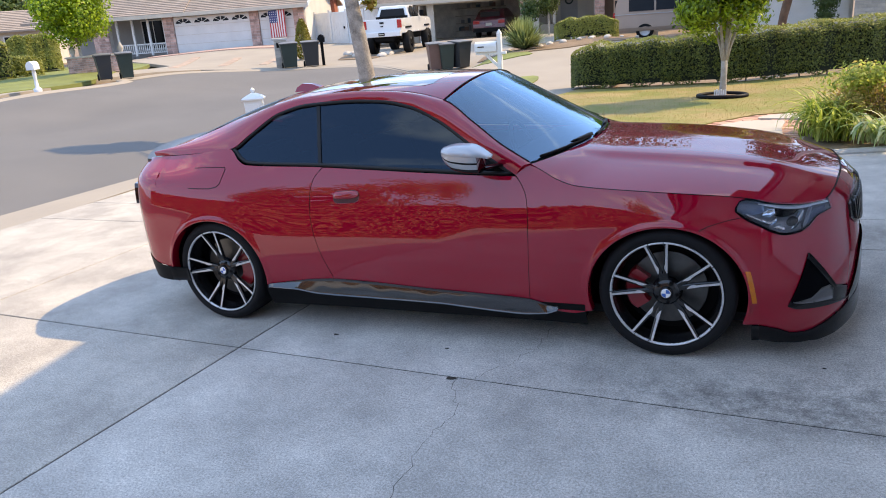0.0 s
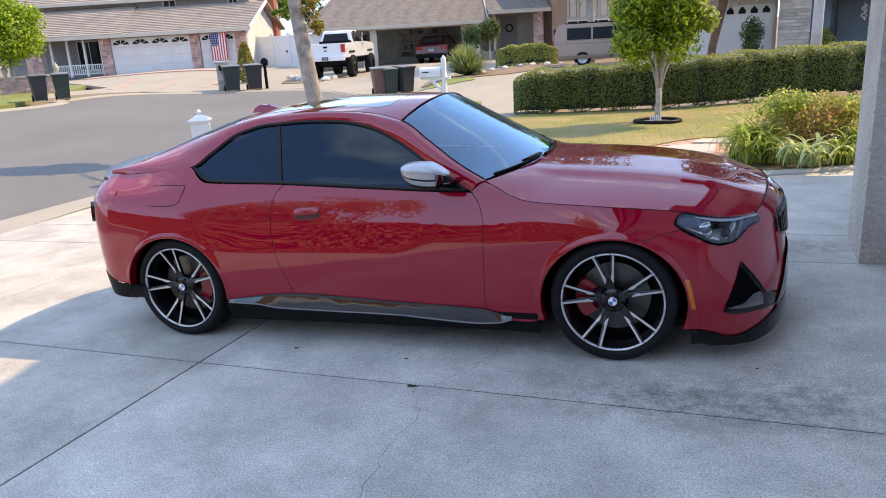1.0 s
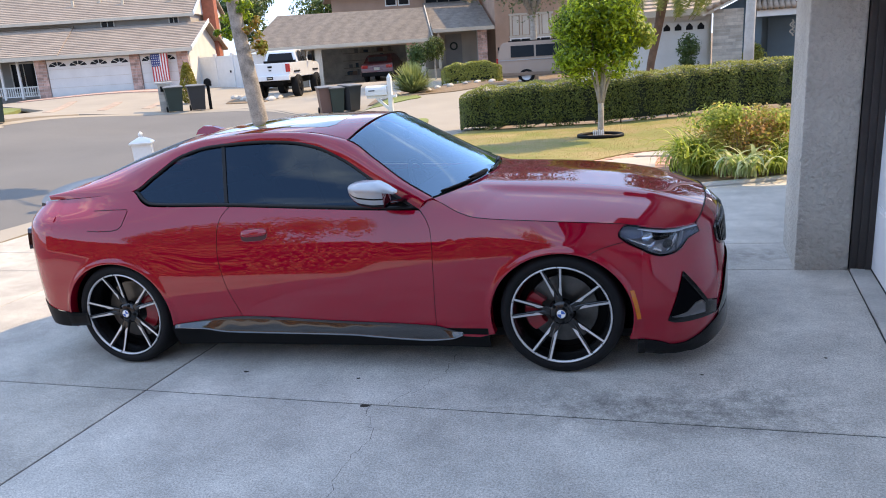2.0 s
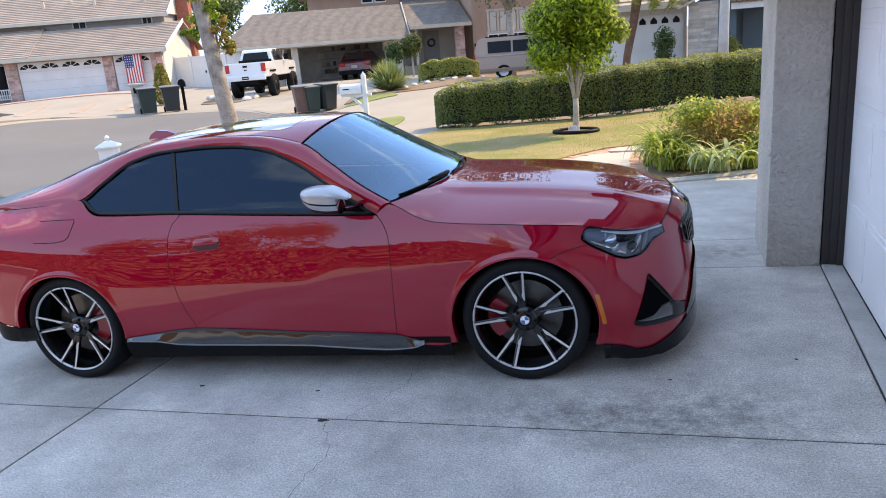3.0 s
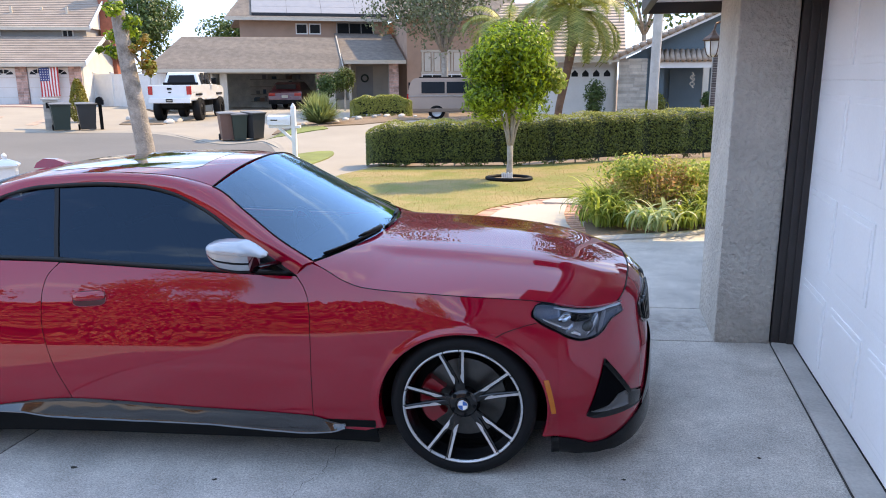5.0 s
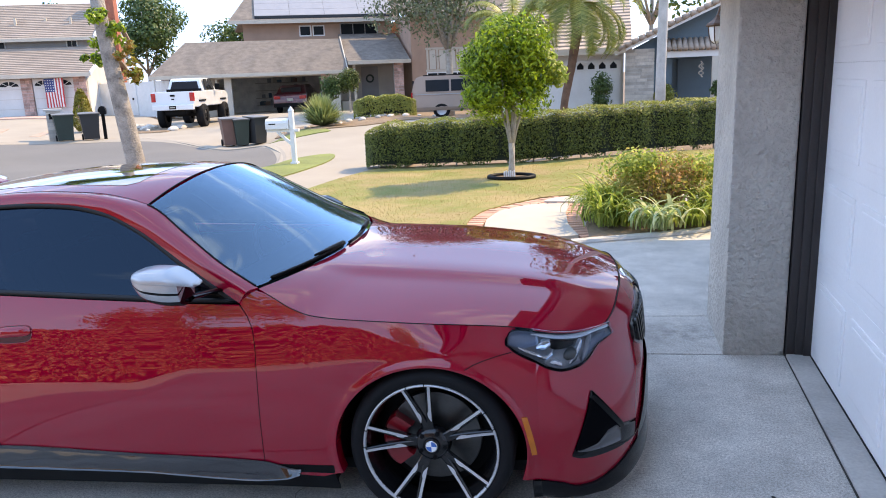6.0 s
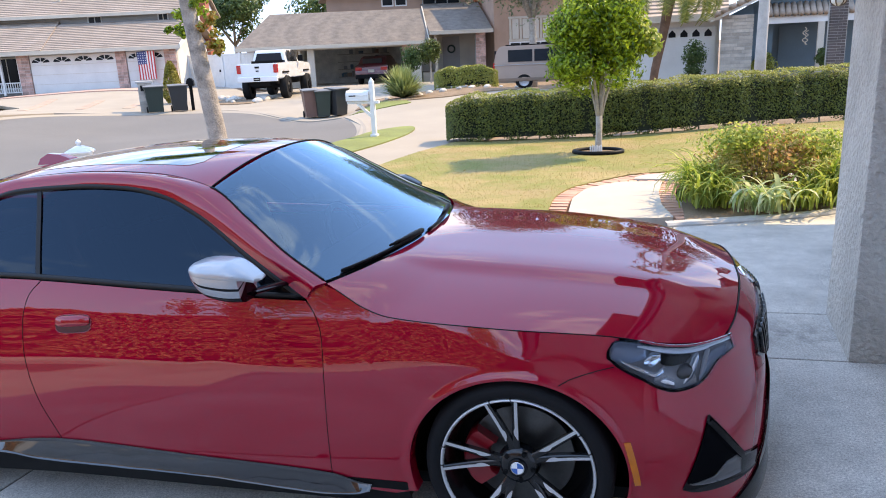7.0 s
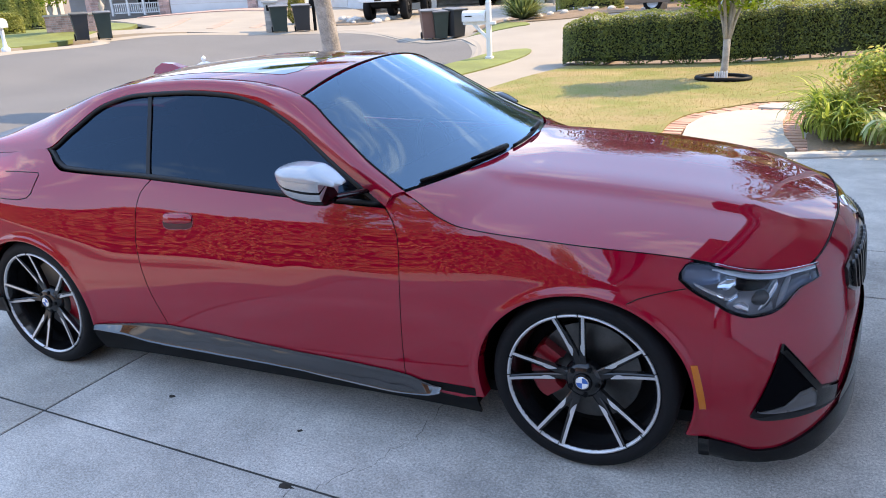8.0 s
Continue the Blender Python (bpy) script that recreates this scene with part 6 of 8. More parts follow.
# young tree with a pale multi-stemmed trunk
TB = Vector((-0.50, 9.62, land(-0.5, 9.62) + 0.03))
tree = thing("young_tree", Matrix.Translation(TB), "young leafy tree with pale stems in a ring of edging", "tree")
mesh("trunk", *tube([(0, 0, -0.1), (0.005, 0, 0.12), (0.012, 0, 0.35), (0.012, 0, 0.62)], [0.075, 0.060, 0.052, 0.056], 10), M_BARK, tree, True)
for k, (dx, dy, r) in enumerate(((-0.16, 0.02, 0.022), (-0.07, -0.08, 0.024), (0.02, 0.06, 0.026), (0.09, -0.05, 0.024), (0.17, 0.03, 0.022), (0.04, -0.02, 0.02))):
    mesh("stem", *tube([(0.012 + dx * 0.12, dy * 0.2, 0.55), (0.012 + dx * 0.45, dy * 0.6, 0.82), (0.012 + dx * 0.9, dy, 1.08), (0.012 + dx * 1.5, dy * 1.6, 1.45), (0.01 + dx * 2.3, dy * 2.4, 1.95), (dx * 3.0, dy * 3, 2.45)], [r * 1.25, r * 1.1, r, r * 0.8, r * 0.55, r * 0.3], 7), M_BARK, tree, True)
part("trunk_guard", boxes(*[(-0.13 + 0.035 * k, -0.105 + 0.035 * k, -0.115, -0.095, 0.0, 0.13 + 0.012 * (k % 2)) for k in range(6)], bev=0.004), M_WHITEPAINT, tree, "small white picket guard at the foot")
crown(14500, (-0.05, 0, 2.06), (0.90, 0.84, 0.98), 11, 0.052, L_TREE, "crown", tree, 34, 0.35, aspect=0.40, up=-0.15)
crown(4600, (-0.04, 0.0, 1.52), (0.88, 0.80, 0.66), 12, 0.050, L_TREE, "lower_crown", tree, 12, 0.5, aspect=0.40, up=-0.15)
# pale clump paints the sunlit right side of the crown
crown(1100, (0.52, 0.05, 1.86), (0.42, 0.4, 0.5), 13, 0.060, L_BLADE, "young_growth", tree, 7, 0.5)
ring = tagged(mesh("edging_ring", *tube([(TB.x + 0.40 * math.cos(a), TB.y - 0.02 + 0.30 * math.sin(a), TB.z + 0.025) for a in np.linspace(0, 2 * math.pi, 37)], 0.038, 8), M_BLACK, None, True), "dark rubber edging ring round the tree", "edging")
V, F = grid(lambda u, v: (TB.x + 0.385 * v * math.cos(2 * math.pi * u), TB.y - 0.02 + 0.285 * v * math.sin(2 * math.pi * u), TB.z + 0.022 - 0.01 * v), 28, 3, loop=True)
tagged(mesh("tree_pit", V, F, M_SOIL), "bare soil inside the tree's edging ring", "soil", "", "structure")

# garden path with brick edging
PATH_A = [(-0.43, 4.35), (-0.47, 5.25), (-0.36, 5.85), (0.0, 6.35), (0.52, 6.30), (0.47, 5.55), (0.50, 4.85), (0.62, 4.25)]
sheet("path", PATH_A, 0.1, 0.035, M_PATH, "pale concrete garden path between brick edgings", "path")
PATH_B = [(0.12, 6.62), (0.30, 6.98), (0.75, 7.22), (1.5, 7.0), (2.6, 6.9), (2.6, 6.2), (1.6, 6.25), (0.66, 6.45)]
sheet("path", PATH_B, 0.12, 0.035, M_PATH, "pale concrete path bay towards the front door", "path")


def brick_row(points, width, name_parent, n_across=1, lift=0.04, length=0.10):
    """Bricks laid side by side across a curve."""
    P = spline(points, 16)
    acc, last = 0.0, P[0]
    me = None
    for a, b in zip(P, P[1:]):
        seg = math.hypot(b[0] - a[0], b[1] - a[1])
        acc += seg
        if acc >= length:
            acc = 0.0
            ang = math.degrees(math.atan2(b[1] - a[1], b[0] - a[0]))
            for k in range(n_across):
                nx, ny = -math.sin(radians(ang)), math.cos(radians(ang))
                off = (k - (n_across - 1) / 2) * width / n_across
                o = new("brick", BRICK_ME)
                o.parent = name_parent
                o.matrix_local = pose(b[0] + nx * off, b[1] + ny * off, land(*b) + lift - 0.062 + 0.003 * math.sin(40 * b[0] + k), 0, 0, ang) @ Matrix.Diagonal((length * 0.985 / 0.1, width / n_across * 0.96 / 0.2, 1, 1))
    return


BRICK_ME = bpy.data.meshes.new("brick")
bm = boxes((-0.05, 0.05, -0.10, 0.10, -0.04, 0.035), bev=0.006)
bm.to_mesh(BRICK_ME)
bm.free()
BRICK_ME.materials.append(M_BRICKRED)
edging = thing("brick_edging", Matrix.Identity(4), "red-orange brick edging round the garden path", "edging", "", "structure")
brick_row([(-0.58, 4.3), (-0.60, 5.3), (-0.48, 5.95), (-0.10, 6.55), (0.25, 7.05), (0.8, 7.35), (1.6, 7.15)], 0.24, edging)
brick_row([(-0.05, 6.46), (0.20, 6.50), (0.62, 6.38), (1.0, 6.25)], 0.20, edging)
brick_row([(0.59, 6.28), (0.56, 5.6), (0.58, 4.95), (0.72, 4.35)], 0.20, edging)
brick_row([(0.80, 4.98), (0.84, 4.62), (0.92, 4.25)], 0.22, edging)

# planting bed with a concrete kerb
BED = [(0.72, 4.14), (1.2, 4.22), (1.8, 4.40), (2.4, 4.75), (3.4, 5.2), (3.4, 6.2), (1.6, 6.2), (0.95, 5.9), (0.70, 5.0)]
sheet("planting_bed", BED, 0.15, 0.02, M_SOIL, "dark soil of the planting bed", "bed")
kerb(spline([(0.55, 4.02), (1.2, 4.16), (1.8, 4.33), (2.45, 4.65), (3.5, 5.12)], 8), 0.12, 0.035, M_KERB, "low concrete kerb round the planting bed")


def strap_plant(x, y, n, length, seed, spread=1.0, m=L_BLADE, label="clump of bright green arching strap leaves"):
    """A clump of arching strap leaves."""
    r = random.Random(seed)
    z = land(x, y) + 0.05
    T = thing("strap_leaf_plant", Matrix.Translation((x, y, z)), label, "plant", "strap leaf plants")
    V, F = [], []
    for k in range(n if m == L_VARIEG else 2 * n):
        a = r.uniform(0, 2 * math.pi)
        L = length * r.uniform(0.6, 1.1)
        lean = r.uniform(0.15, 1.0) * spread
        w = r.uniform(0.008, 0.014) * (1.7 if m == L_VARIEG else 1.0)
        bx, by = 0.20 * r.gauss(0, 0.5), 0.20 * r.gauss(0, 0.5)
        d, s = Vector((math.cos(a), math.sin(a), 0)), Vector((-math.sin(a), math.cos(a), 0))
        p, ang = Vector((bx, by, 0)), math.pi / 2 - 0.25 * lean
        b0 = len(V)
        nseg = 7
        for i in range(nseg + 1):
            q = i / nseg
            ww = w * (1 - q ** 3) * (0.7 + 0.6 * min(q * 3, 1)) + 0.001
            V += [p - s * ww + Vector((0, 0, 0.004)), p, p + s * ww + Vector((0, 0, 0.004))]
            p = p + (d * math.cos(ang) + Vector((0, 0, math.sin(ang)))) * (L / nseg)
            ang -= (0.16 + 0.34 * lean) * (0.6 + q)
        for i in range(nseg):
            for j in (0, 1):
                F.append((b0 + 3 * i + j, b0 + 3 * i + j + 1, b0 + 3 * i + j + 4, b0 + 3 * i + j + 3))
    mesh("foliage", V, F, m, T, True)
    return T


for k, (x, y, n_, L_) in enumerate(((0.90, 5.05, 95, 0.66), (0.98, 4.72, 85, 0.58), (1.42, 4.42, 60, 0.54), (1.80, 4.62, 40, 0.42), (2.08, 4.90, 75, 0.62), (2.30, 5.25, 80, 0.74), (0.95, 5.5, 60, 0.56))):
    if k == 2:
        strap_plant(x, y, n_, L_, 20 + k, 1.1, L_VARIEG, "clump of pale-edged arching strap leaves")
    else:
        strap_plant(x, y, n_, L_, 20 + k)
shrub = thing("shrub", Matrix.Translation((1.50, 5.22, land(1.5, 5.22) + 0.04)), "straggly shrub with green, yellow and rust leaves", "shrub")
r = random.Random(4)
M_TWIG = mat("dry pinkish twig bark", (0.36, 0.25, 0.19), 0.9, 0, 0.3, 9, 60, 0.3)
for k in range(120):
    a, L = r.uniform(0, 2 * math.pi), r.uniform(0.35, 0.74)
    d = Vector((math.cos(a) * r.uniform(0.2, 1.5), math.sin(a) * r.uniform(0.2, 1.0), 1.0)).normalized()
    e = d * L + Vector((0, 0, 0.04))
    mesh("twig", *tube([Vector((0.10 * math.cos(a), 0.08 * math.sin(a), 0)), d * L * 0.5 + Vector((r.gauss(0, 0.03), r.gauss(0, 0.03), 0.02)), e], [0.008, 0.006, 0.003], 4), M_TWIG, shrub)
crown(2300, (0.02, 0, 0.46), (0.82, 0.57, 0.40), 31, 0.026, L_BUSH, "foliage", shrub, 22, 0.3)
crown(500, (0.0, 0, 0.42), (0.84, 0.57, 0.38), 33, 0.026, L_RUST, "dry_leaves", shrub, 18, 0.4)
crown(2700, (0.05, -0.04, 0.55), (0.78, 0.54, 0.29), 32, 0.027, L_BLADE, "young_leaves", shrub, 16, 0.35)
mesh("shoot", *tube([(-0.03, -0.05, 0.4), (-0.02, -0.05, 0.62), (-0.04, -0.05, 0.80)], [0.006, 0.005, 0.003], 5), L_BLADE, shrub)

# white mailbox on a post, at the kerb of the turning circle
mb = thing("mailbox", Matrix.Translation((-5.68, 12.66, land(-5.68, 12.66) + 0.02)), "white painted timber mailbox on a square post", "mailbox")
bm = boxes((-0.05, 0.05, -0.05, 0.05, -0.1, 1.20), bev=0.006)
part("post", bm, M_WHITEPAINT, mb)
bm = bmesh.new()
bmesh.ops.create_cone(bm, cap_ends=True, segments=4, radius1=0.075, radius2=0.006, depth=0.10, matrix=Matrix.Translation((0, 0, 1.25)) @ Matrix.Rotation(radians(45), 4, "Z"))
part("finial", bm, M_WHITEPAINT, mb)
bm = bmesh.new()
prism(bm, [(-0.10, 0.80), (0.10, 0.80), (0.10, 0.93), (0.085, 0.98), (0.05, 1.015), (0, 1.03), (-0.05, 1.015), (-0.085, 0.98), (-0.10, 0.93)], -0.60, -0.06, axis=0)
part("box", bm, M_WHITEPAINT, mb)
part("shelf", boxes((-0.60, 0.16, -0.045, 0.045, 0.73, 0.79), bev=0.005), M_WHITEPAINT, mb)
bm = bmesh.new()
box(bm, -0.03, 0.03, -0.03, 0.03, 0, 0.44, 0.004, Matrix.Translation((-0.03, 0, 0.44)) @ Matrix.Rotation(radians(-48), 4, "Y"))
part("brace", bm, M_WHITEPAINT, mb)
part("slot", boxes((-0.52, -0.36, -0.105, -0.1, 0.90, 0.925)), M_BLACK, mb)
part("foot", boxes((-0.08, 0.08, -0.08, 0.08, -0.02, 0.05), bev=0.01), M_WHITEPAINT, mb)

# white letter-box pillar with a finial, beside the street
lb = thing("letterbox_pillar", pose(-7.56, 5.75, land(-7.56, 5.75) - 0.02, 0, 0, 28), "white letter-box pillar with a pointed cap", "mailbox")
part("shaft", boxes((-0.14, 0.14, -0.14, 0.14, 0.0, 0.76), bev=0.008), M_WHITEPAINT, lb)
part("panel", boxes((-0.09, 0.09, -0.146, -0.138, 0.48, 0.70), (0.138, 0.146, -0.09, 0.09, 0.48, 0.70), bev=0.002), M_WHITEPAINT, lb)
bm = bmesh.new()
for r0, r1, z0, z1 in ((0.24, 0.25, 0.76, 0.785), (0.25, 0.20, 0.785, 0.815), (0.20, 0.05, 0.815, 0.870)):
    bmesh.ops.create_cone(bm, cap_ends=True, segments=4, radius1=r0, radius2=r1, depth=z1 - z0, matrix=Matrix.Translation((0, 0, (z0 + z1) / 2)) @ Matrix.Rotation(radians(45), 4, "Z"))
part("cap", bm, M_WHITEPAINT, lb)
V, F = lathe([(0.001, 0.86), (0.030, 0.868), (0.022, 0.882), (0.036, 0.900), (0.040, 0.918), (0.028, 0.938), (0.012, 0.950), (0.001, 0.962)], 16)
mesh("finial", V, F, M_WHITEPAINT, lb, True)

# street tree: leaning pale trunk with sparse shoots, its crown above the view
ST = Vector((-6.0, 6.88, land(-6.0, 6.88)))
st = thing("street_tree", Matrix.Translation(ST), "street tree with a leaning pale trunk and sparse turning leaves", "tree")
mesh("trunk", *tube([(0.06, -0.02, -0.1), (0.03, 0.01, 0.3), (0.0, 0, 0.9), (-0.06, -0.05, 1.6), (-0.12, -0.10, 2.3), (-0.17, -0.14, 3.0), (-0.20, -0.16, 3.8)], [0.20, 0.155, 0.14, 0.13, 0.115, 0.105, 0.085], 14), M_STREETBARK, st, True)
r = random.Random(12)
for k in range(2):
    a = 1.6 * k
    z0 = 3.2 + 0.14 * k
    d = Vector((-0.66 + 0.35 * math.cos(a), 0.42 + 0.3 * math.sin(a), 0))
    b = Vector((-0.17, -0.14, z0))
    mesh("limb", *tube([b, b + d * 0.5 + Vector((0, 0, 0.5)), b + d * 1.3 + Vector((0, 0, 0.9)), b + d * 2.2 + Vector((0, 0, 1.2))], [0.03, 0.020, 0.012, 0.005], 6), M_BARK, st, True)
# unseen crown, set off to one side to cast the street's shadow
crown(5200, (-1.55, 1.25, 4.7), (1.4, 0.50, 0.45), 41, 0.085, L_TREE, "crown", st, 16, 0.4)
for k, (x, y, z, s, mt) in enumerate(((-0.34, 0.05, 2.62, 0.26, L_TREE), (-0.45, 0.0, 2.40, 0.20, L_TREE), (0.12, -0.02, 2.45, 0.24, L_AUTUMN), (0.20, -0.02, 2.15, 0.17, L_AUTUMN), (0.02, -0.1, 2.75, 0.22, L_TREE), (-0.18, -0.25, 2.95, 0.25, L_TREE))):
    mesh("shoot", *tube([(-0.11, -0.09, z - 0.12), (x * 0.6, y, z - 0.05), (x, y, z)], [0.012, 0.008, 0.004], 5), M_BARK, st)
    crown(170, (x, y, z), (s, s, s * 0.9), 50 + k, 0.045, mt, "shoot_leaves", st, 6, 0.3)

# ---- houses across the street ----
M_ROOFBROWN = mat("brown-grey concrete roof tile", (0.33, 0.265, 0.215), 0.85, 0, 0.22, 1.2, 12, 0.4, depth=0.02)
M_SHINGLE = mat("grey-brown shingle", (0.20, 0.17, 0.145), 0.9, 0, 0.30, 3.5, 22, 0.5, depth=0.02)
M_BARREL = mat("pale clay barrel tile", (0.38, 0.30, 0.24), 0.85, 0, 0.25, 2, 15, 0.4, depth=0.02)
M_CREAM = mat("cream stucco", (0.55, 0.50, 0.43), 0.9, 0, 0.12, 1.5, 30, 0.4)
M_WHITESTUC = mat("white stucco", (0.64, 0.63, 0.61), 0.9, 0, 0.08, 1.5, 30, 0.3)
M_TAN = mat("pinkish tan stucco", (0.40, 0.26, 0.19), 0.9, 0, 0.15, 1.5, 30, 0.4)
M_GREYWALL = mat("grey wall boards", (0.34, 0.33, 0.32), 0.85, 0, 0.12, 1.5, 30, 0.3)
M_TEAL = mat("blue-grey painted boards", (0.105, 0.155, 0.19), 0.8, 0, 0.15, 1.5, 30, 0.3)
M_STONEBRICK = mat("pinkish brick veneer", (0.46, 0.30, 0.255), 0.9, 0, 0.35, 5, 14, 0.6, random_tone=0.3, depth=0.02)
M_PALESTONE = mat("pale stone veneer", (0.50, 0.455, 0.40), 0.9, 0, 0.2, 4, 20, 0.4, random_tone=0.22)
M_CHIMNEY = mat("red brick chimney", (0.36, 0.12, 0.075), 0.9, 0, 0.25, 5, 25, 0.4)
M_FASCIA = mat("cream fascia paint", (0.50, 0.44, 0.36), 0.6, 0, 0.1, 3, 30, 0.1)
M_ROOMDARK = mat("pale garage wall", (0.80, 0.77, 0.71), 0.9, 0, 0.3, 2, 20, 0.2)
# the sky's reflection is put into the panels' pale grey
M_SOLAR = mat("sky-pale solar panel glass", (0.25, 0.24, 0.24), 0.5, 0.0, 0.1, 2, 30, 0.0, coat=0.6)
M_DARKGLASS = mat("dark pane", (0.014, 0.016, 0.019), 0.08, 0, 0.2, 2, 30, 0.0, spec=0.1)
M_REDFLAG = mat("red flag cloth", (0.45, 0.05, 0.05), 0.85, 0, 0.1, 4, 60, 0.2)
M_BLUEFLAG = mat("blue flag cloth", (0.03, 0.05, 0.16), 0.85, 0, 0.1, 4, 60, 0.2)


def roof_slope(name, parent, m, x0, x1, y0, z0, y1, z1, courses=16, inset0=0.0, inset1=0.0, thick=0.08, step=0.05):
    """One slope of a roof with stepped courses of tiles; insets cut hips at either end."""
    V = []
    for i in range(courses + 1):
        a = i / courses
        xa0, xa1, ya, za = x0 + inset0 * a, x1 - inset1 * a, y0 + (y1 - y0) * a, z0 + (z1 - z0) * a
        V += [(xa0, ya, za - thick), (xa1, ya, za - thick), (xa1, ya, za), (xa0, ya, za), (xa1, ya, za + step), (xa0, ya, za + step)]
    F = [(0, 1, 2, 3)]
    for i in range(courses):
        o, q = 6 * i, 6 * i + 6
        F += [(o + 3, o + 2, o + 4, o + 5), (o + 5, o + 4, q + 2, q + 3), (o, q, q + 1, o + 1), (o, o + 3, o + 5, q + 3, q), (o + 1, q + 1, q + 2, o + 4, o + 2)]
    o = 6 * courses
    F += [(o, o + 3, o + 2, o + 1)]
    return mesh(name, V, F, m, parent)


def window_part(parent, x0, x1, y, z0, z1, mull=2, m=M_WHITEPAINT):
    w = part("window", boxes((x0 - 0.06, x1 + 0.06, y - 0.04, y + 0.02, z0 - 0.07, z0), (x0 - 0.06, x1 + 0.06, y - 0.04, y + 0.02, z1, z1 + 0.07), (x0 - 0.06, x0, y - 0.04, y + 0.02, z0, z1), (x1, x1 + 0.06, y - 0.04, y + 0.02, z0, z1)), m, parent, "framed window")
    for k in range(mull):
        a, b = x0 + (x1 - x0) * k / mull, x0 + (x1 - x0) * (k + 1) / mull
        part("pane", boxes((a + 0.015, b - 0.015, y - 0.012, y - 0.004, z0, z1)), M_DARKGLASS, w)
        if k:
            part("mullion", boxes((a - 0.02, a + 0.02, y - 0.035, y, z0, z1)), m, w)
    return w


def fan_door(parent, x0, x1, z1, y, fans):
    d = part("garage_door", boxes((x0, x1, y, y + 0.05, 0.02, z1), bev=0.006), M_WHITESTUC, parent, "white garage door with fan lights")
    for r in range(1, 4):
        part("seam", boxes((x0 + 0.02, x1 - 0.02, y - 0.004, y + 0.002, z1 * r / 4 - 0.008, z1 * r / 4 + 0.008)), M_FASCIA, d)
    w = (x1 - x0) / fans
    for k in range(fans):
        cx = x0 + w * (k + 0.5)
        for i in range(4):
            a0, a1 = radians(180 * i / 4 + 4), radians(180 * (i + 1) / 4 - 4)
            pts = [(cx + 0.12 * w * math.cos(t), z1 - 0.36 + 0.08 * math.sin(t)) for t in (a0, a1)] + [(cx + 0.42 * w * math.cos(t), z1 - 0.36 + 0.27 * math.sin(t)) for t in (a1, (a0 + a1) / 2, a0)]
            bm = prism(bmesh.new(), pts, y - 0.006, y + 0.004, axis=1)
            part("fan_light", bm, M_DARKGLASS, d)
    return d


def brick_pier(parent, x0, x1, y0, y1, h, m=M_STONEBRICK, bh=0.16, bl=0.34, name="pier"):
    pr = part(name, boxes((x0 + 0.02, x1 - 0.02, y0 + 0.02, y1, 0, h)), M_KERB, parent)
    r = random.Random(int(x0 * 100))
    z, row = 0.01, 0
    while z < h - 0.05:
        x = x0
        while x < x1 - 0.02:
            L = min(bl * r.uniform(0.6, 1.1), x1 - x)
            part("stone", boxes((x + 0.006, x + L - 0.006, y0 - 0.012 * r.random(), y0 + 0.06, z, min(z + bh - 0.014, h))), m, pr)
            x += L
        z += bh
        row += 1
    return pr


# house with three garage doors and a flag
HA = pose(-24.50, 32.60, 0.50, 0, 0, 17.5)
ha = thing("house", HA, "cream two-storey house with brown tile roofs and white garage doors", "house")
part("wall", boxes((-8.4, 0.0, 0.10, 7.0, -0.3, 2.2)), M_WHITESTUC, ha)
part("wall", boxes((-13.5, -8.4, 2.2, 7.0, -0.3, 2.3)), M_GREYWALL, ha)
part("wall", boxes((-16.5, -0.7, 4.0, 11.0, -0.3, 4.30)), M_GREYWALL, ha)
bm = prism(bmesh.new(), [(0.1, 2.2), (7.0, 2.2), (3.6, 3.72)], -0.25, -0.02, axis=0)
part("gable", bm, M_WHITESTUC, ha)
brick_pier(ha, -8.45, -7.82, -0.05, 0.3, 2.1)
brick_pier(ha, -3.22, -2.66, -0.05, 0.3, 2.1)
brick_pier(ha, -0.62, 0.02, -0.05, 0.3, 2.1)
brick_pier(ha, -12.9, -11.9, -0.05, 0.4, 2.2)
fan_door(ha, -7.80, -3.24, 2.0, 0.02, 4)
fan_door(ha, -2.64, -0.64, 2.0, 0.02, 2)
roof_slope("roof", ha, M_ROOFBROWN, -13.6, 0.45, -0.55, 2.18, 3.7, 3.78, 16)
roof_slope("roof", ha, M_ROOFBROWN, -13.6, 0.45, 7.6, 2.18, 3.7, 3.78, 4)
part("fascia", boxes((-13.6, 0.45, -0.60, -0.55, 2.04, 2.24)), M_FASCIA, ha)
roof_slope("upper_roof", ha, M_ROOFBROWN, -17.2, -0.3, 3.4, 4.22, 7.6, 6.5, 20, 3.0, 0)
roof_slope("upper_roof", ha, M_ROOFBROWN, -17.2, -0.3, 11.6, 4.22, 7.6, 6.5, 4, 3.0, 0)
part("fascia", boxes((-17.2, -0.3, 3.34, 3.40, 4.09, 4.27)), M_FASCIA, ha)
bm = prism(bmesh.new(), [(4.0, 4.28), (11.0, 4.28), (7.6, 6.38)], -0.70, -0.52, axis=0)
part("gable", bm, M_WHITESTUC, ha)
for a, b in (((3.3, 4.14), (7.6, 6.52)),):
    bm = prism(bmesh.new(), [(a[0], a[1]), (b[0], b[1]), (b[0], b[1] + 0.2), (a[0], a[1] + 0.2)], -0.30, -0.23, axis=0)
    part("bargeboard", bm, M_WHITEPAINT, ha)
bm = prism(bmesh.new(), [(-0.6, 2.10), (3.7, 3.70), (3.7, 3.90), (-0.6, 2.30)], 0.42, 0.48, axis=0)
part("bargeboard", bm, M_WHITEPAINT, ha)
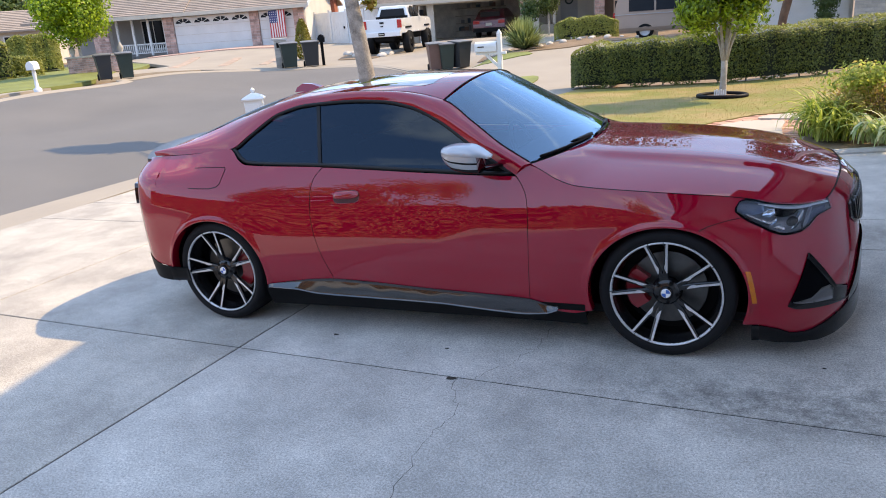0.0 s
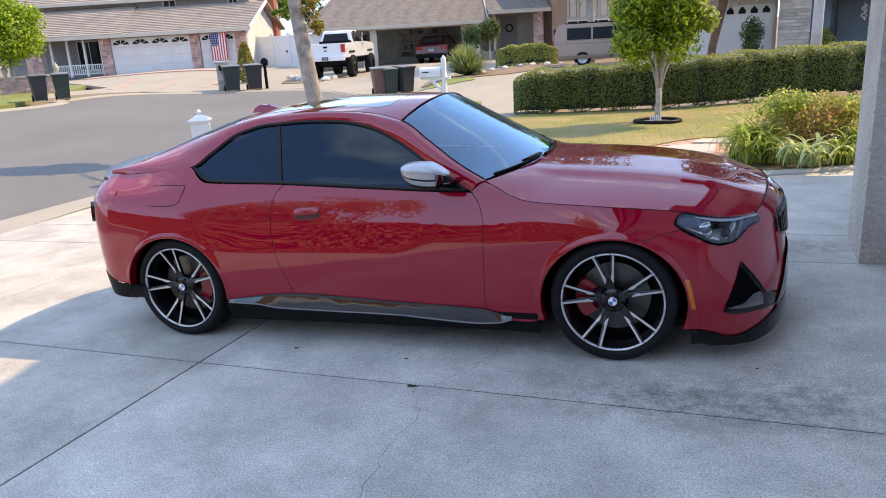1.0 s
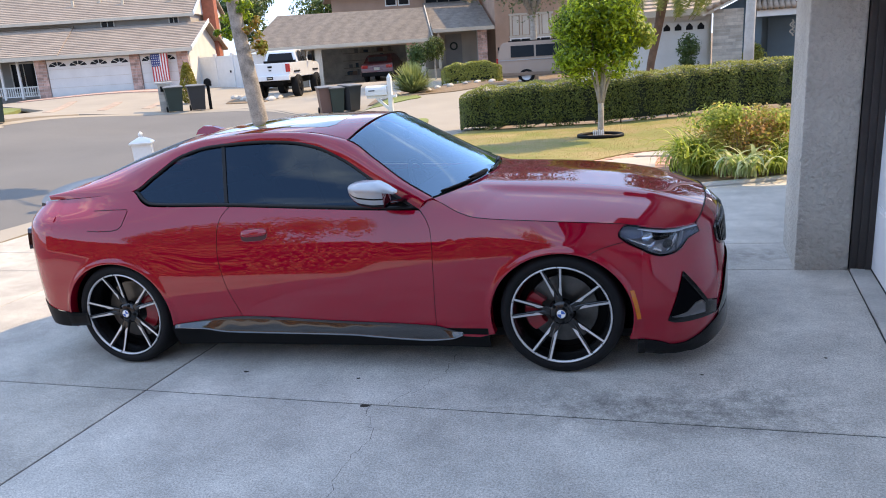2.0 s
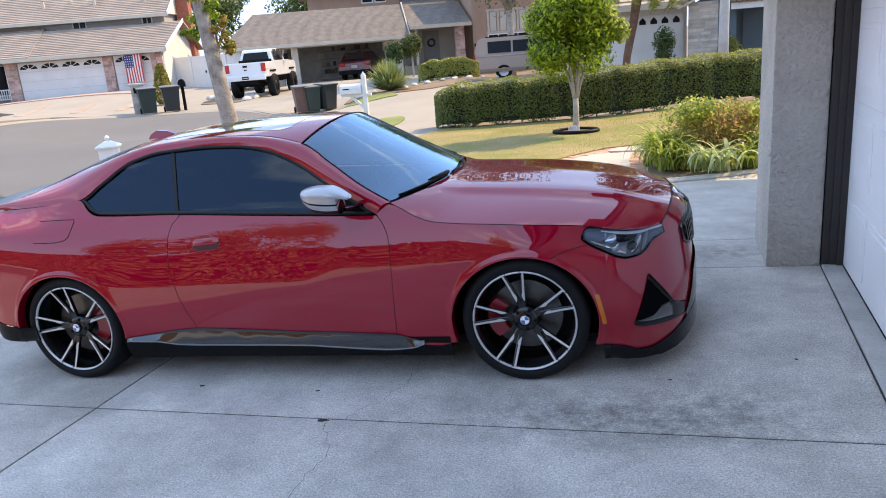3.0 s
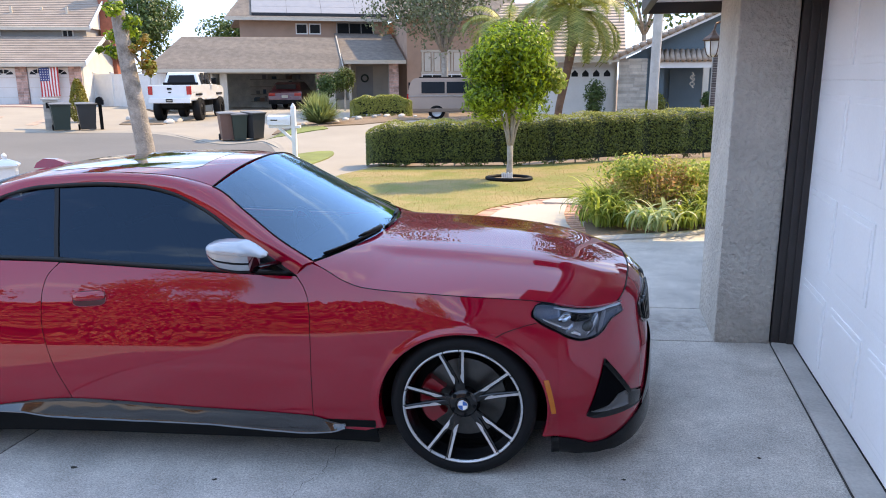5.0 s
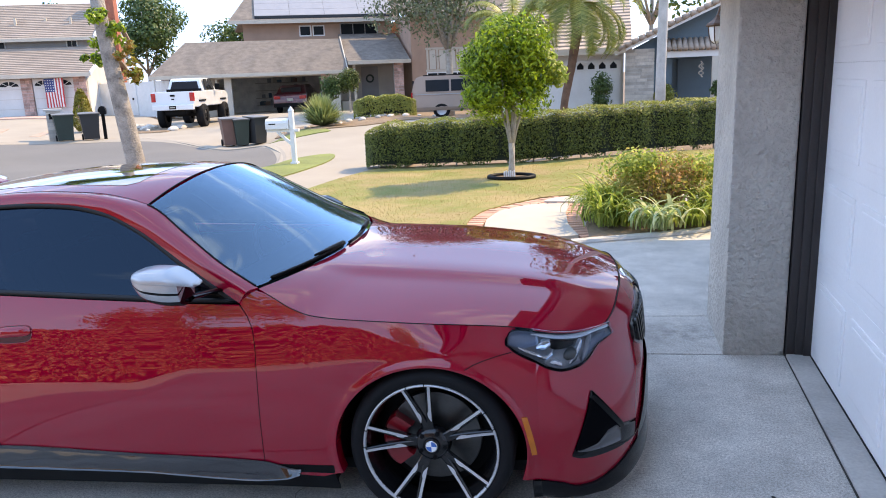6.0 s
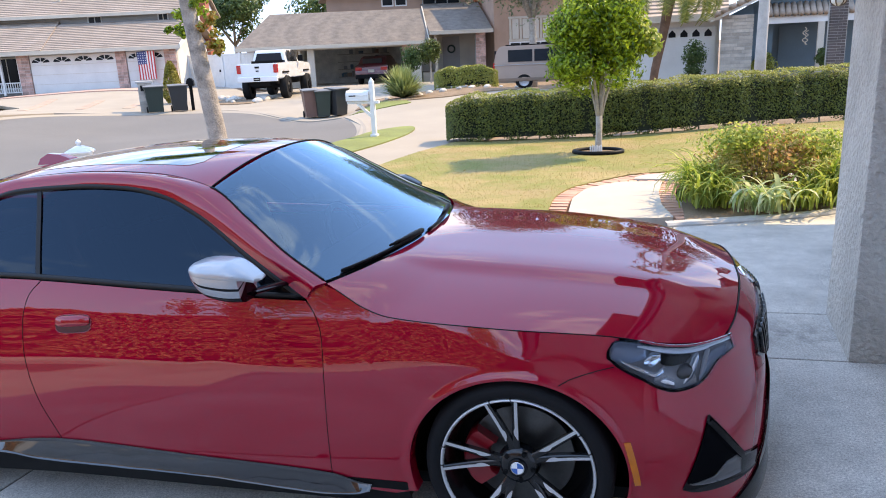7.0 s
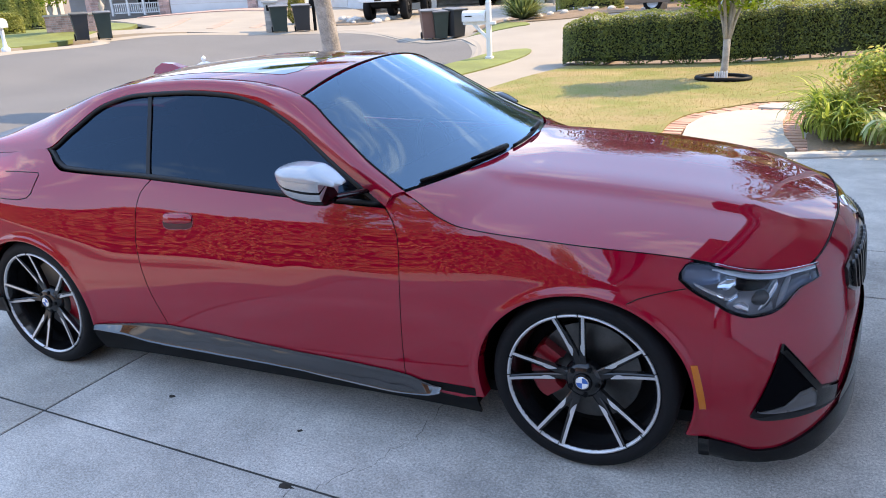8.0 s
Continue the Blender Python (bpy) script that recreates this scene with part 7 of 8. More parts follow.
part("chimney", boxes((-0.52, 0.22, 6.2, 7.0, -0.3, 7.6), (-0.60, 0.30, 6.12, 7.08, 7.45, 7.6)), M_CHIMNEY, ha, "red brick chimney")
window_part(ha, -1.95, -1.45, 4.0, 3.62, 4.10, 2)
window_part(ha, -6.0, -5.3, 4.0, 3.62, 4.10, 2)
roof_slope("wing_roof", ha, M_ROOFBROWN, -17.0, -6.9, -0.50, 2.24, 9.0, 5.85, 34, 0.0, 1.6)
window_part(ha, -10.9, -8.8, 2.2, 0.35, 1.95, 3)
for k in range(4):
    part("porch_post", boxes((-11.6 + 0.98 * k, -11.48 + 0.98 * k, 0.3, 0.42, 0, 2.15)), M_WHITEPAINT, ha)
part("porch_rail", boxes((-11.6, -8.5, 0.33, 0.38, 0.62, 0.68), (-11.6, -8.5, 0.33, 0.38, 0.12, 0.17)), M_WHITEPAINT, ha)
for k in range(24):
    part("baluster", boxes((-11.5 + 0.125 * k, -11.46 + 0.125 * k, 0.335, 0.375, 0.17, 0.62)), M_WHITEPAINT, ha)
for k in range(5):
    part("roof_vent", boxes((-8.0 + 1.5 * k, -7.88 + 1.5 * k, 5.0 + 0.4 * (k % 2), 5.12 + 0.4 * (k % 2), 4.9, 5.5)), M_FASCIA, ha)
# striped flag hanging over the single door
flag = thing("flag", HA @ pose(-1.95, -0.35, 1.98) @ Matrix.Scale(0.84, 4), "striped red, white and blue flag hanging from the garage", "flag")
fx = lambda x, z: -0.03 * math.sin(4 * x + 2 * z) * (0.3 - z) - 0.02
for k in range(13):
    x0, x1 = 0.085 * k, 0.085 * (k + 1)
    zt = -0.80 if k < 7 else 0.0
    V, F = grid(lambda u, v: (x0 + (x1 - x0) * u, fx(x0 + (x1 - x0) * u, zt + (-1.75 - zt) * v), zt + (-1.75 - zt) * v + 0.04 * k / 13), 1, 12)
    mesh("stripe", V, F, M_REDFLAG if k % 2 == 0 else M_WHITESTUC, flag, True, solid=0.004)
V, F = grid(lambda u, v: (0.595 * u, fx(0.595 * u, -0.8 * v), -0.80 * v + 0.02 * u), 6, 8)
mesh("canton", V, F, M_BLUEFLAG, flag, True, solid=0.004)
for i in range(4):
    for j in range(5):
        bm = bmesh.new()
        bmesh.ops.create_circle(bm, cap_ends=True, segments=5, radius=0.035, matrix=pose(0.08 + 0.145 * i, fx(0.08 + 0.145 * i, -0.1 - 0.15 * j) - 0.008, -0.1 - 0.15 * j, 90))
        part("star", bm, M_WHITESTUC, flag)
mesh("pole", *tube([(-0.1, 0.02, 0.03), (1.2, 0.02, 0.07)], 0.015, 6), M_WHITEPAINT, flag)

# white boundary fence with its gate
fence = thing("vinyl_fence", pose(-25.2, 34.5, 0.27, 0, 0, -12), "tall white vinyl boundary fence with a gate", "fence")
for k in range(5):
    part("fence_post", boxes((1.3 * k, 1.3 * k + 0.14, -0.02, 0.12, 0, 1.95), (1.3 * k - 0.02, 1.3 * k + 0.16, -0.04, 0.14, 1.95, 2.02)), M_WHITEPAINT, fence)
for k in range(4):
    pn = part("gate" if k == 1 else "fence_panel", boxes((1.3 * k + 0.14, 1.3 * k + 1.3, 0.015, 0.075, 1.82, 1.9)), M_WHITEPAINT, fence)
    part("fence_rail", boxes((1.3 * k + 0.14, 1.3 * k + 1.3, 0.015, 0.075, 0.05, 0.13)), M_WHITEPAINT, pn)
    for i in range(6):
        part("fence_board", boxes((1.3 * k + 0.14 + 0.193 * i, 1.3 * k + 0.328 + 0.193 * i, 0.03, 0.06, 0.13, 1.82)), M_WHITEPAINT, pn)
    if k == 1:
        part("latch", boxes((2.42, 2.50, -0.02, 0.03, 0.95, 1.08), bev=0.006), M_BLACK, pn)

# house with the open garage
HB = pose(-17.7, 34.6, 0.14, 0, 0, 21.9)
hb = thing("house", HB, "two-storey tan house with an open garage and grey shingle roofs", "house")
part("garage_pier", boxes((-0.05, 0.32, -0.05, 0.4, -0.3, 2.15)), M_CREAM, hb)
brick_pier(hb, 5.1, 5.6, -0.05, 0.4, 2.15, M_STONEBRICK, 0.16, 0.34, "garage_pier")
part("garage_pier", boxes((5.6, 6.1, -0.05, 0.4, -0.3, 2.15)), M_CREAM, hb)
part("garage_head", boxes((-0.55, 6.1, 0.0, 0.25, 2.0, 2.3)), M_FASCIA, hb)
part("garage_room", boxes((-0.55, -0.45, 0.4, 6.5, -0.3, 2.3), (6.0, 6.1, 0.4, 6.5, -0.3, 2.3), (-0.55, 6.1, 6.4, 6.5, -0.3, 2.3), (-0.55, 6.1, 0.2, 6.5, 2.3, 2.36), (-0.5, 6.0, 0.0, 6.4, -0.1, 0.02)), M_ROOMDARK, hb)
for k in range(4):
    part("garage_shelf", boxes((1.4, 4.6, 5.9, 6.38, 0.35 + 0.45 * k, 0.39 + 0.45 * k)), M_FASCIA, hb)
r = random.Random(3)
for k in range(22):
    x, s = r.uniform(1.45, 4.4), r.choice((0, 1, 2, 3))
    w, h = r.uniform(0.12, 0.32), r.uniform(0.15, 0.36)
    b = part("storage_box", boxes((x, x + w, 5.95, 6.25, 0.39 + 0.45 * s, 0.39 + 0.45 * s + h), bev=0.01), r.choice((M_CREAM, M_WHITESTUC, M_TAN, M_GREYWALL, M_TEAL)), None)
    b.matrix_world = HB
    tagged(b, "storage box standing on a garage shelf", "box", "boxes on the garage shelves")
for k in range(5):
    t = part("hanging_tool", boxes((0.06, 0.12, 1.0 + 0.55 * k, 1.35 + 0.55 * k, 0.9 + 0.1 * (k % 2), 1.7)), r.choice((M_DARKGLASS, M_CREAM)), None)
    t.matrix_world = HB
    tagged(t, "tool hanging on the garage wall", "tool", "tools on the garage wall")
part("wall", boxes((-3.4, -0.55, 1.2, 6.5, -0.3, 2.3)), M_TAN, hb)
part("side_garage_door", boxes((-2.9, -0.65, 1.12, 1.2, 0.0, 2.1), bev=0.01), M_FASCIA, hb, "closed tan garage door")
roof_slope("roof", hb, M_SHINGLE, -3.75, 6.55, -0.6, 2.22, 3.2, 4.10, 34, 1.6, 0, step=0.016)
roof_slope("roof", hb, M_SHINGLE, -3.75, 6.55, 7.0, 2.22, 3.2, 4.10, 4, 1.6, 0, step=0.016)
part("fascia", boxes((-3.75, 6.55, -0.66, -0.60, 2.07, 2.25)), M_FASCIA, hb)
bm = prism(bmesh.new(), [(-0.1, 2.3), (6.4, 2.3), (3.2, 4.02)], 6.0, 6.15, axis=0)
part("gable", bm, M_TAN, hb)
for a, b in (((-0.68, 2.10), (3.2, 4.07)), ((7.1, 2.10), (3.2, 4.07))):
    bm = prism(bmesh.new(), [a, b, (b[0], b[1] + 0.15), (a[0], a[1] + 0.15)], 6.52, 6.58, axis=0)
    part("bargeboard", bm, M_FASCIA, hb)
part("wall", boxes((6.1, 10.0, 3.0, 9.0, -0.3, 2.9)), M_CREAM, hb)
door = part("front_door", boxes((7.65, 8.65, 2.93, 3.0, 0.55, 2.45), bev=0.01), M_GREYWALL, hb, "pale grey front door with a wreath")
mesh("wreath", *tube([(8.15 + 0.2 * math.cos(a), 2.90, 1.75 + 0.2 * math.sin(a)) for a in np.linspace(0, 2 * math.pi, 17)], 0.05, 6), M_BINGREEN, door, True)
part("porch_floor", boxes((6.2, 10.0, 0.2, 3.0, -0.2, 0.55)), M_WALK, hb)
brick_pier(hb, 9.2, 9.75, 0.2, 0.7, 2.7, M_STONEBRICK)
part("porch_post", boxes((6.9, 7.05, 0.2, 0.35, 0, 2.7)), M_FASCIA, hb)
roof_slope("porch_roof", hb, M_SHINGLE, 6.6, 10.1, -0.3, 2.65, 4.9, 4.45, 30, 0, 0, step=0.016)
part("fascia", boxes((6.6, 10.1, -0.36, -0.30, 2.52, 2.72)), M_FASCIA, hb)
part("wall", boxes((1.0, 9.9, 5.0, 11.0, 2.3, 5.35)), M_TAN, hb)
roof_slope("upper_roof", hb, M_SHINGLE, 0.2, 10.4, 4.3, 5.25, 8.2, 7.7, 34, 1.6, 0, step=0.016)
roof_slope("upper_roof", hb, M_SHINGLE, 0.2, 10.4, 12, 5.25, 8.2, 7.7, 4, 1.6, 0, step=0.016)
part("fascia", boxes((0.2, 10.4, 4.24, 4.30, 5.12, 5.32)), M_FASCIA, hb)
for k in range(4):
    for j in range(5):
        x0, a0 = 1.75 + 2.06 * k, 0.09 + 0.168 * j
        z = lambda a: 5.25 + 2.45 * a + 0.13
        y = lambda a: 4.3 + 3.9 * a
        V = [(x0, y(a0), z(a0)), (x0 + 2.045, y(a0), z(a0)), (x0 + 2.045, y(a0 + 0.165), z(a0 + 0.165)), (x0, y(a0 + 0.165), z(a0 + 0.165))]
        mesh("solar_panel", *outward(V, [(0, 1, 2, 3)], (5, 8, 0)), M_SOLAR, hb, solid=0.04)
V = [(1.75, 4.3 + 3.9 * 0.055, 5.25 + 2.45 * 0.055 + 0.05), (9.97, 4.3 + 3.9 * 0.055, 5.25 + 2.45 * 0.055 + 0.05), (9.97, 4.3 + 3.9 * 0.09, 5.25 + 2.45 * 0.09 + 0.10), (1.75, 4.3 + 3.9 * 0.09, 5.25 + 2.45 * 0.09 + 0.10)]
mesh("panel_skirt", *outward(V, [(0, 1, 2, 3)], (5, 8, 0)), M_DARKGLASS, hb, solid=0.03)
window_part(hb, 4.35, 4.95, 5.0, 4.45, 4.95, 1)
window_part(hb, 5.15, 5.75, 5.0, 4.45, 4.95, 1)
window_part(hb, 6.8, 9.0, 5.0, 4.35, 5.05, 3, M_GREYWALL)
# tan wing beyond, with half-timbered bays
hc = thing("house", pose(-17.7, 34.6, 0.14, 0, 0, 21.9) @ pose(10.3, 0.5, 0), "tan stucco house with cream half-timbered bays", "house")
part("wall", boxes((0, 6.5, 0, 8, -0.3, 5.2)), M_TAN, hc)
window_part(hc, 0.9, 3.2, 0.0, 0.5, 1.9, 4)
for k in range(5):
    part("timber", boxes((0.85 + 0.58 * k, 0.97 + 0.58 * k, -0.05, 0.0, 2.0, 3.3)), M_FASCIA, hc)
for k in range(4):
    part("infill", boxes((1.02 + 0.58 * k, 1.38 + 0.58 * k, -0.03, 0.0, 2.12, 3.18), bev=0.01), M_CREAM, hc)
part("timber", boxes((0.8, 3.4, -0.06, 0.0, 1.98, 2.10), (0.8, 3.4, -0.06, 0.0, 3.2, 3.32)), M_FASCIA, hc)
roof_slope("roof", hc, M_SHINGLE, -0.6, 7.0, -0.6, 5.15, 4, 7.2, 34, step=0.016)

# blue-grey house behind the hedge
HD = pose(0.65, 22.77, 0.0, 0, 0, -3)
hd = thing("house", HD, "blue-grey house with white garage, stone pier and clay tile roof", "house")
part("wall", boxes((-2.75, 1.65, 0.1, 7, -0.3, 2.45)), M_WHITESTUC, hd)
g = part("garage_door", boxes((-2.6, 1.55, 0.02, 0.08, 0.0, 2.12), bev=0.006), M_WHITESTUC, hd, "white garage door with a row of pointed lights")
for k in range(11):
    x = -2.45 + 0.365 * k
    bm = prism(bmesh.new(), [(x, 1.84), (x + 0.22, 1.84), (x + 0.22, 1.95), (x + 0.11, 2.07), (x, 1.95)], 0.005, 0.03, axis=1)
    part("pointed_light", bm, M_DARKGLASS, g)
part("fascia", boxes((-3.05, 1.7, -0.62, -0.55, 2.30, 2.50)), M_FASCIA, hd)
roof_slope("roof", hd, M_BARREL, -3.05, 1.9, -0.55, 2.46, 6.0, 4.9, 18)
brick_pier(hd, 1.68, 2.62, -0.35, 0.3, 2.42, M_PALESTONE, 0.105, 0.50)
part("wall", boxes((2.62, 3.2, -0.02, 0.3, -0.3, 2.7)), M_TEAL, hd)
part("wall", boxes((3.2, 7.5, 1.4, 1.6, -0.3, 2.7)), M_TEAL, hd)
bm = prism(bmesh.new(), [(1.9, 2.42), (7.6, 2.42), (7.6, 4.86), (6.9, 4.86)], -0.02, 0.2, axis=1)
part("gable", bm, M_TEAL, hd)
part("porch_beam", boxes((3.0, 7.5, -0.5, -0.35, 2.10, 2.30)), M_WHITEPAINT, hd)
for k in range(14):
    V, F = tube([(3.05 + 0.17 * k, -0.62, 2.36), (3.05 + 0.17 * k, 0.0, 2.66)], 0.085, 8)
    mesh("tile", V, F, M_BARREL, hd, True)
for k in range(26):
    a = k / 25
    V, F = tube([(1.45 + 5.5 * a, -0.62, 2.44 + 2.42 * a), (1.45 + 5.5 * a + 0.20, -0.62, 2.44 + 2.42 * a + 0.088)], [0.095, 0.08], 8)
    mesh("tile", V, F, M_BARREL, hd, True)
    if k < 25:
        V, F = grid(lambda u, v: (1.45 + 5.5 * (a + u / 25), -0.6 + 6 * v, 2.46 + 2.42 * (a + u / 25) + 0.03 * math.sin(math.pi * u)), 3, 1)
        mesh("tile_run", V, F, M_BARREL, hd, True, solid=0.05)
bm = prism(bmesh.new(), [(1.35, 2.22), (7.1, 4.75), (7.1, 4.93), (1.35, 2.40)], -0.60, -0.52, axis=1)
part("bargeboard", bm, M_WHITEPAINT, hd)
part("porch_post", boxes((4.40, 4.58, -0.5, -0.35, 0, 2.1)), M_CREAM, hd)
part("side_door", boxes((3.5, 4.4, 1.34, 1.4, 0.1, 2.05)), M_TEAL, hd)
orn = thing("wind_ornament", HD @ pose(4.05, -0.42, 1.45), "white wrought ornament hanging under the porch", "ornament")
mesh("scroll", *tube([(0.05 * math.sin(5 * t), 0, 0.50 * (1 - t / 3)) for t in np.linspace(0, 3, 30)], 0.014, 6), M_FASCIA, orn, True)
mesh("scroll", *tube([(0.06 + 0.04 * math.cos(6 * t), 0, 0.42 * (1 - t / 3)) for t in np.linspace(0, 3, 30)], 0.012, 6), M_FASCIA, orn, True)
for x, y, s, zz in ((0.90, 21.9, 0.46, 1.28), (0.92, 21.9, 0.36, 0.72), (2.95, 22.2, 0.40, 0.95), (4.55, 21.6, 0.30, 1.1)):
    t_ = thing("round_shrub", Matrix.Translation((x + 0.6, y, 0.0)), "small clipped dark green shrub beside the house", "shrub", "clipped shrubs")
    mesh("stem", *tube([(0, 0, -0.1), (0, 0, zz)], 0.03, 5), M_BARK, t_)
    crown(1500, (0, 0, zz), (s, s, s), int(x * 100) % 97, 0.04, L_FAR if x != 2.95 else L_HEDGELIT, "foliage", t_, 26, 0.6)


# ---- palms and trees beyond ----
def palm(x, y, trunk, radius, fronds, length, seed, label, m=M_PALMBARK):
    z0 = land(x, y)
    T = thing("palm_tree", Matrix.Translation((x, y, z0)), label, "palm tree")
    mesh("trunk", *tube(trunk, radius, 12), m, T, True)
    top = Vector(trunk[-1])
    r = random.Random(seed)
    for k in range(fronds):
        a = 2.4 * k + r.uniform(-0.2, 0.2)
        d, s = Vector((math.cos(a), math.sin(a), 0)), Vector((-math.sin(a), math.cos(a), 0))
        ang = r.uniform(-0.3, 1.25)
        p = top + d * 0.1
        rib, V, F = [p.copy()], [], []
        L = length * r.uniform(0.8, 1.1)
        for i in range(14):
            q = i / 13
            step = (d * math.cos(ang) + Vector((0, 0, math.sin(ang)))) * L / 14
            p = p + step
            ang -= 0.11 + 0.13 * q
            rib.append(p.copy())
            if i > 1:
                w = 0.5 * math.sin(math.pi * min(q * 0.92 + 0.08, 1)) ** 0.6
                for sg in (-1, 1):
                    for h in (0, 0.25, 0.5, 0.75):
                        b = rib[-2].lerp(p, h)
                        o = len(V)
                        e = b + (s * sg * 0.75 + d * 0.35) * w - Vector((0, 0, 0.28 * w + 0.1 * w * r.random()))
                        V += [b - step * 0.12, b + step * 0.12, e]
                        F.append((o, o + 1, o + 2))
        mesh("frond", V, F, L_PALM, T)
        mesh("rib", *tube(rib, [0.018] * 5 + [0.010] * 10, 4), L_PALM, T)
    return T


palm(0.55, 19.8, [(-0.30, 0, -0.1), (-0.18, 0, 0.9), (0.02, 0, 1.9), (0.18, 0, 2.9), (0.15, 0, 3.7)], [0.12, 0.12, 0.13, 0.16, 0.20], 46, 2.3, 7, "feather palm with a rough brown trunk and drooping fronds")
palm(-1.6, 24.5, [(0, 0, -0.1), (0.0, 0, 1.5), (0.05, 0, 3.4)], [0.16, 0.15, 0.17], 40, 2.2, 8, "feather palm behind the young tree")
palm(2.82, 16.7, [(0, 0, -0.1), (0.0, 0, 1.5), (0.03, 0, 4), (0.04, 0, 7.5)], [0.15, 0.125, 0.12, 0.11], 16, 1.8, 9, "tall palm with a smooth grey trunk", M_KERB)


def broad_tree(x, y, h, spread, seed, n, leaf, label, m=L_FAR, trunk=0.16, base=0.35, lobes=16):
    z0 = land(x, y)
    T = thing("tree", Matrix.Translation((x, y, z0)), label, "tree")
    mesh("trunk", *tube([(0, 0, -0.2), (0.03, 0, h * base * 0.5), (0.0, 0, h * base), (0.06, 0, h * 0.7)], [trunk, trunk * 0.8, trunk * 0.65, trunk * 0.25], 9), M_BARK, T, True)
    r = random.Random(seed)
    for k in range(6):
        a = 1.05 * k
        b = Vector((0, 0, h * base * 0.9))
        e = Vector((math.cos(a) * spread * 0.6, math.sin(a) * spread * 0.6, h * r.uniform(0.6, 0.85)))
        mesh("limb", *tube([b, b.lerp(e, 0.5) + Vector((0, 0, 0.1)), e], [trunk * 0.5, trunk * 0.3, trunk * 0.1], 6), M_BARK, T, True)
    crown(n, (0, 0, h * (base + 1) / 2), (spread, spread, h * (1 - base) * 0.62), seed, leaf, m, "crown", T, lobes, 0.4)
    return T


L_OLIVE = leafmat("grey-green leaves", (0.09, 0.12, 0.06), (0.24, 0.27, 0.15), 0.35)
broad_tree(-5.2, 32.5, 10.5, 4.2, 61, 19000, 0.10, "feathery grey-green tree beside the tan house", L_OLIVE, 0.22, 0.30, 40)
broad_tree(-30.0, 48.0, 8.2, 4.0, 62, 8000, 0.15, "broad dark green tree behind the roofs")
broad_tree(-34.5, 46.0, 7.6, 3.0, 63, 6000, 0.15, "dark green tree behind the roofs")
broad_tree(-24.5, 52.0, 6.6, 3.2, 64, 5200, 0.15, "green tree seen between two houses")
broad_tree(-20.5, 53.0, 6.0, 2.4, 65, 4000, 0.15, "green tree seen between two houses")
broad_tree(-23.9, 16.5, 3.5, 1.65, 66, 12000, 0.075, "round light green lollipop tree in a front garden", L_LIME, 0.07, 0.36, 40)
broad_tree(-60.0, 40.5, 8.0, 4.6, 67, 8000, 0.24, "large dark tree at the end of the street")
broad_tree(-62.0, 47.0, 8.0, 4.6, 68, 8000, 0.24, "large dark tree at the end of the street")
broad_tree(4.5, 36.0, 12.0, 5.0, 69, 7000, 0.16, "green tree behind the blue-grey house")
for k, (x, y, z) in enumerate(((-20.2, 54, 6.4), (-29.0, 70, 9.5))):
    palm(x, y, [(0, 0, 0), (0.1, 0, z * 0.5), (0.1, 0, z)], [0.2, 0.17, 0.15], 14, 1.6, 70 + k, "slim palm far behind the houses", M_KERB)

# low house at the end of the street
he = thing("house", pose(-52.0, 33.0, 0.2, 0, 0, 40), "low pale house with a brown roof at the street's end", "house")
part("wall", boxes((-4, 4, 0, 6, -0.4, 2.5)), M_CREAM, he)
roof_slope("roof", he, M_ROOFBROWN, -4.6, 4.6, -0.6, 2.4, 3.0, 3.9, 12)
roof_slope("roof", he, M_ROOFBROWN, -4.6, 4.6, 6.6, 2.4, 3.0, 3.9, 4)
window_part(he, -2.4, -0.6, 0.0, 1.0, 2.0, 2)
window_part(he, 1.0, 2.8, 0.0, 1.0, 2.0, 2)

# boxy garden hedges, brick planter and urns on the far left
hedge_run("box_hedge", [(-32.6, 19.8), (-31.9, 20.7), (-31.2, 21.7)], 2.0, (1.75, 1.75), 7000, 71, "square clipped yellow-green hedge in a front garden", 0.06, L_HEDGELIT)
hedge_run("box_hedge", [(-29.4, 15.6), (-28.8, 17.0), (-28.2, 18.3)], 1.5, (0.85, 0.85), 4200, 72, "low clipped yellow-green hedge in a front garden", 0.06, L_HEDGELIT)
hedge_run("box_hedge", [(-28.5, 13.5), (-27.0, 16.0)], 1.6, (1.6, 1.6), 2400, 73, "square clipped green hedge in a front garden", 0.07)
pl = thing("brick_planter", pose(-24.1, 16.0, 0.42, 0, 0, 48), "low pinkish brick planter wall", "planter")
brick_pier(pl, 0.0, 2.1, 0, 0.4, 0.6, M_STONEBRICK, 0.075, 0.22, "wall")
part("coping", boxes((-0.05, 2.15, -0.05, 0.45, 0.6, 0.66), bev=0.01), M_PATH, pl)
for k, x in enumerate((0.25, 1.95)):
    u = thing("stone_urn", pose(-24.1, 16.0, 0.42, 0, 0, 48) @ pose(x, 0.2, 0.66), "pale stone finial on the planter wall", "finial", "finials on the planter wall")
    V, F = lathe([(0.001, 0.0), (0.07, 0.0), (0.05, 0.05), (0.10, 0.16), (0.11, 0.24), (0.06, 0.33), (0.03, 0.40), (0.001, 0.45)], 14)
    mesh("finial", V, F, M_PATH, u, True)
mb2 = thing("mailbox", pose(-20.15, 11.5, land(-20.15, 11.5) + 0.03, 0, 0, 30), "white mailbox on a turned post", "mailbox")
V, F = lathe([(0.12, -0.05), (0.12, 0.04), (0.06, 0.08), (0.045, 0.3), (0.06, 0.5), (0.045, 0.62)], 14)
mesh("post", V, F, M_WHITEPAINT, mb2, True)
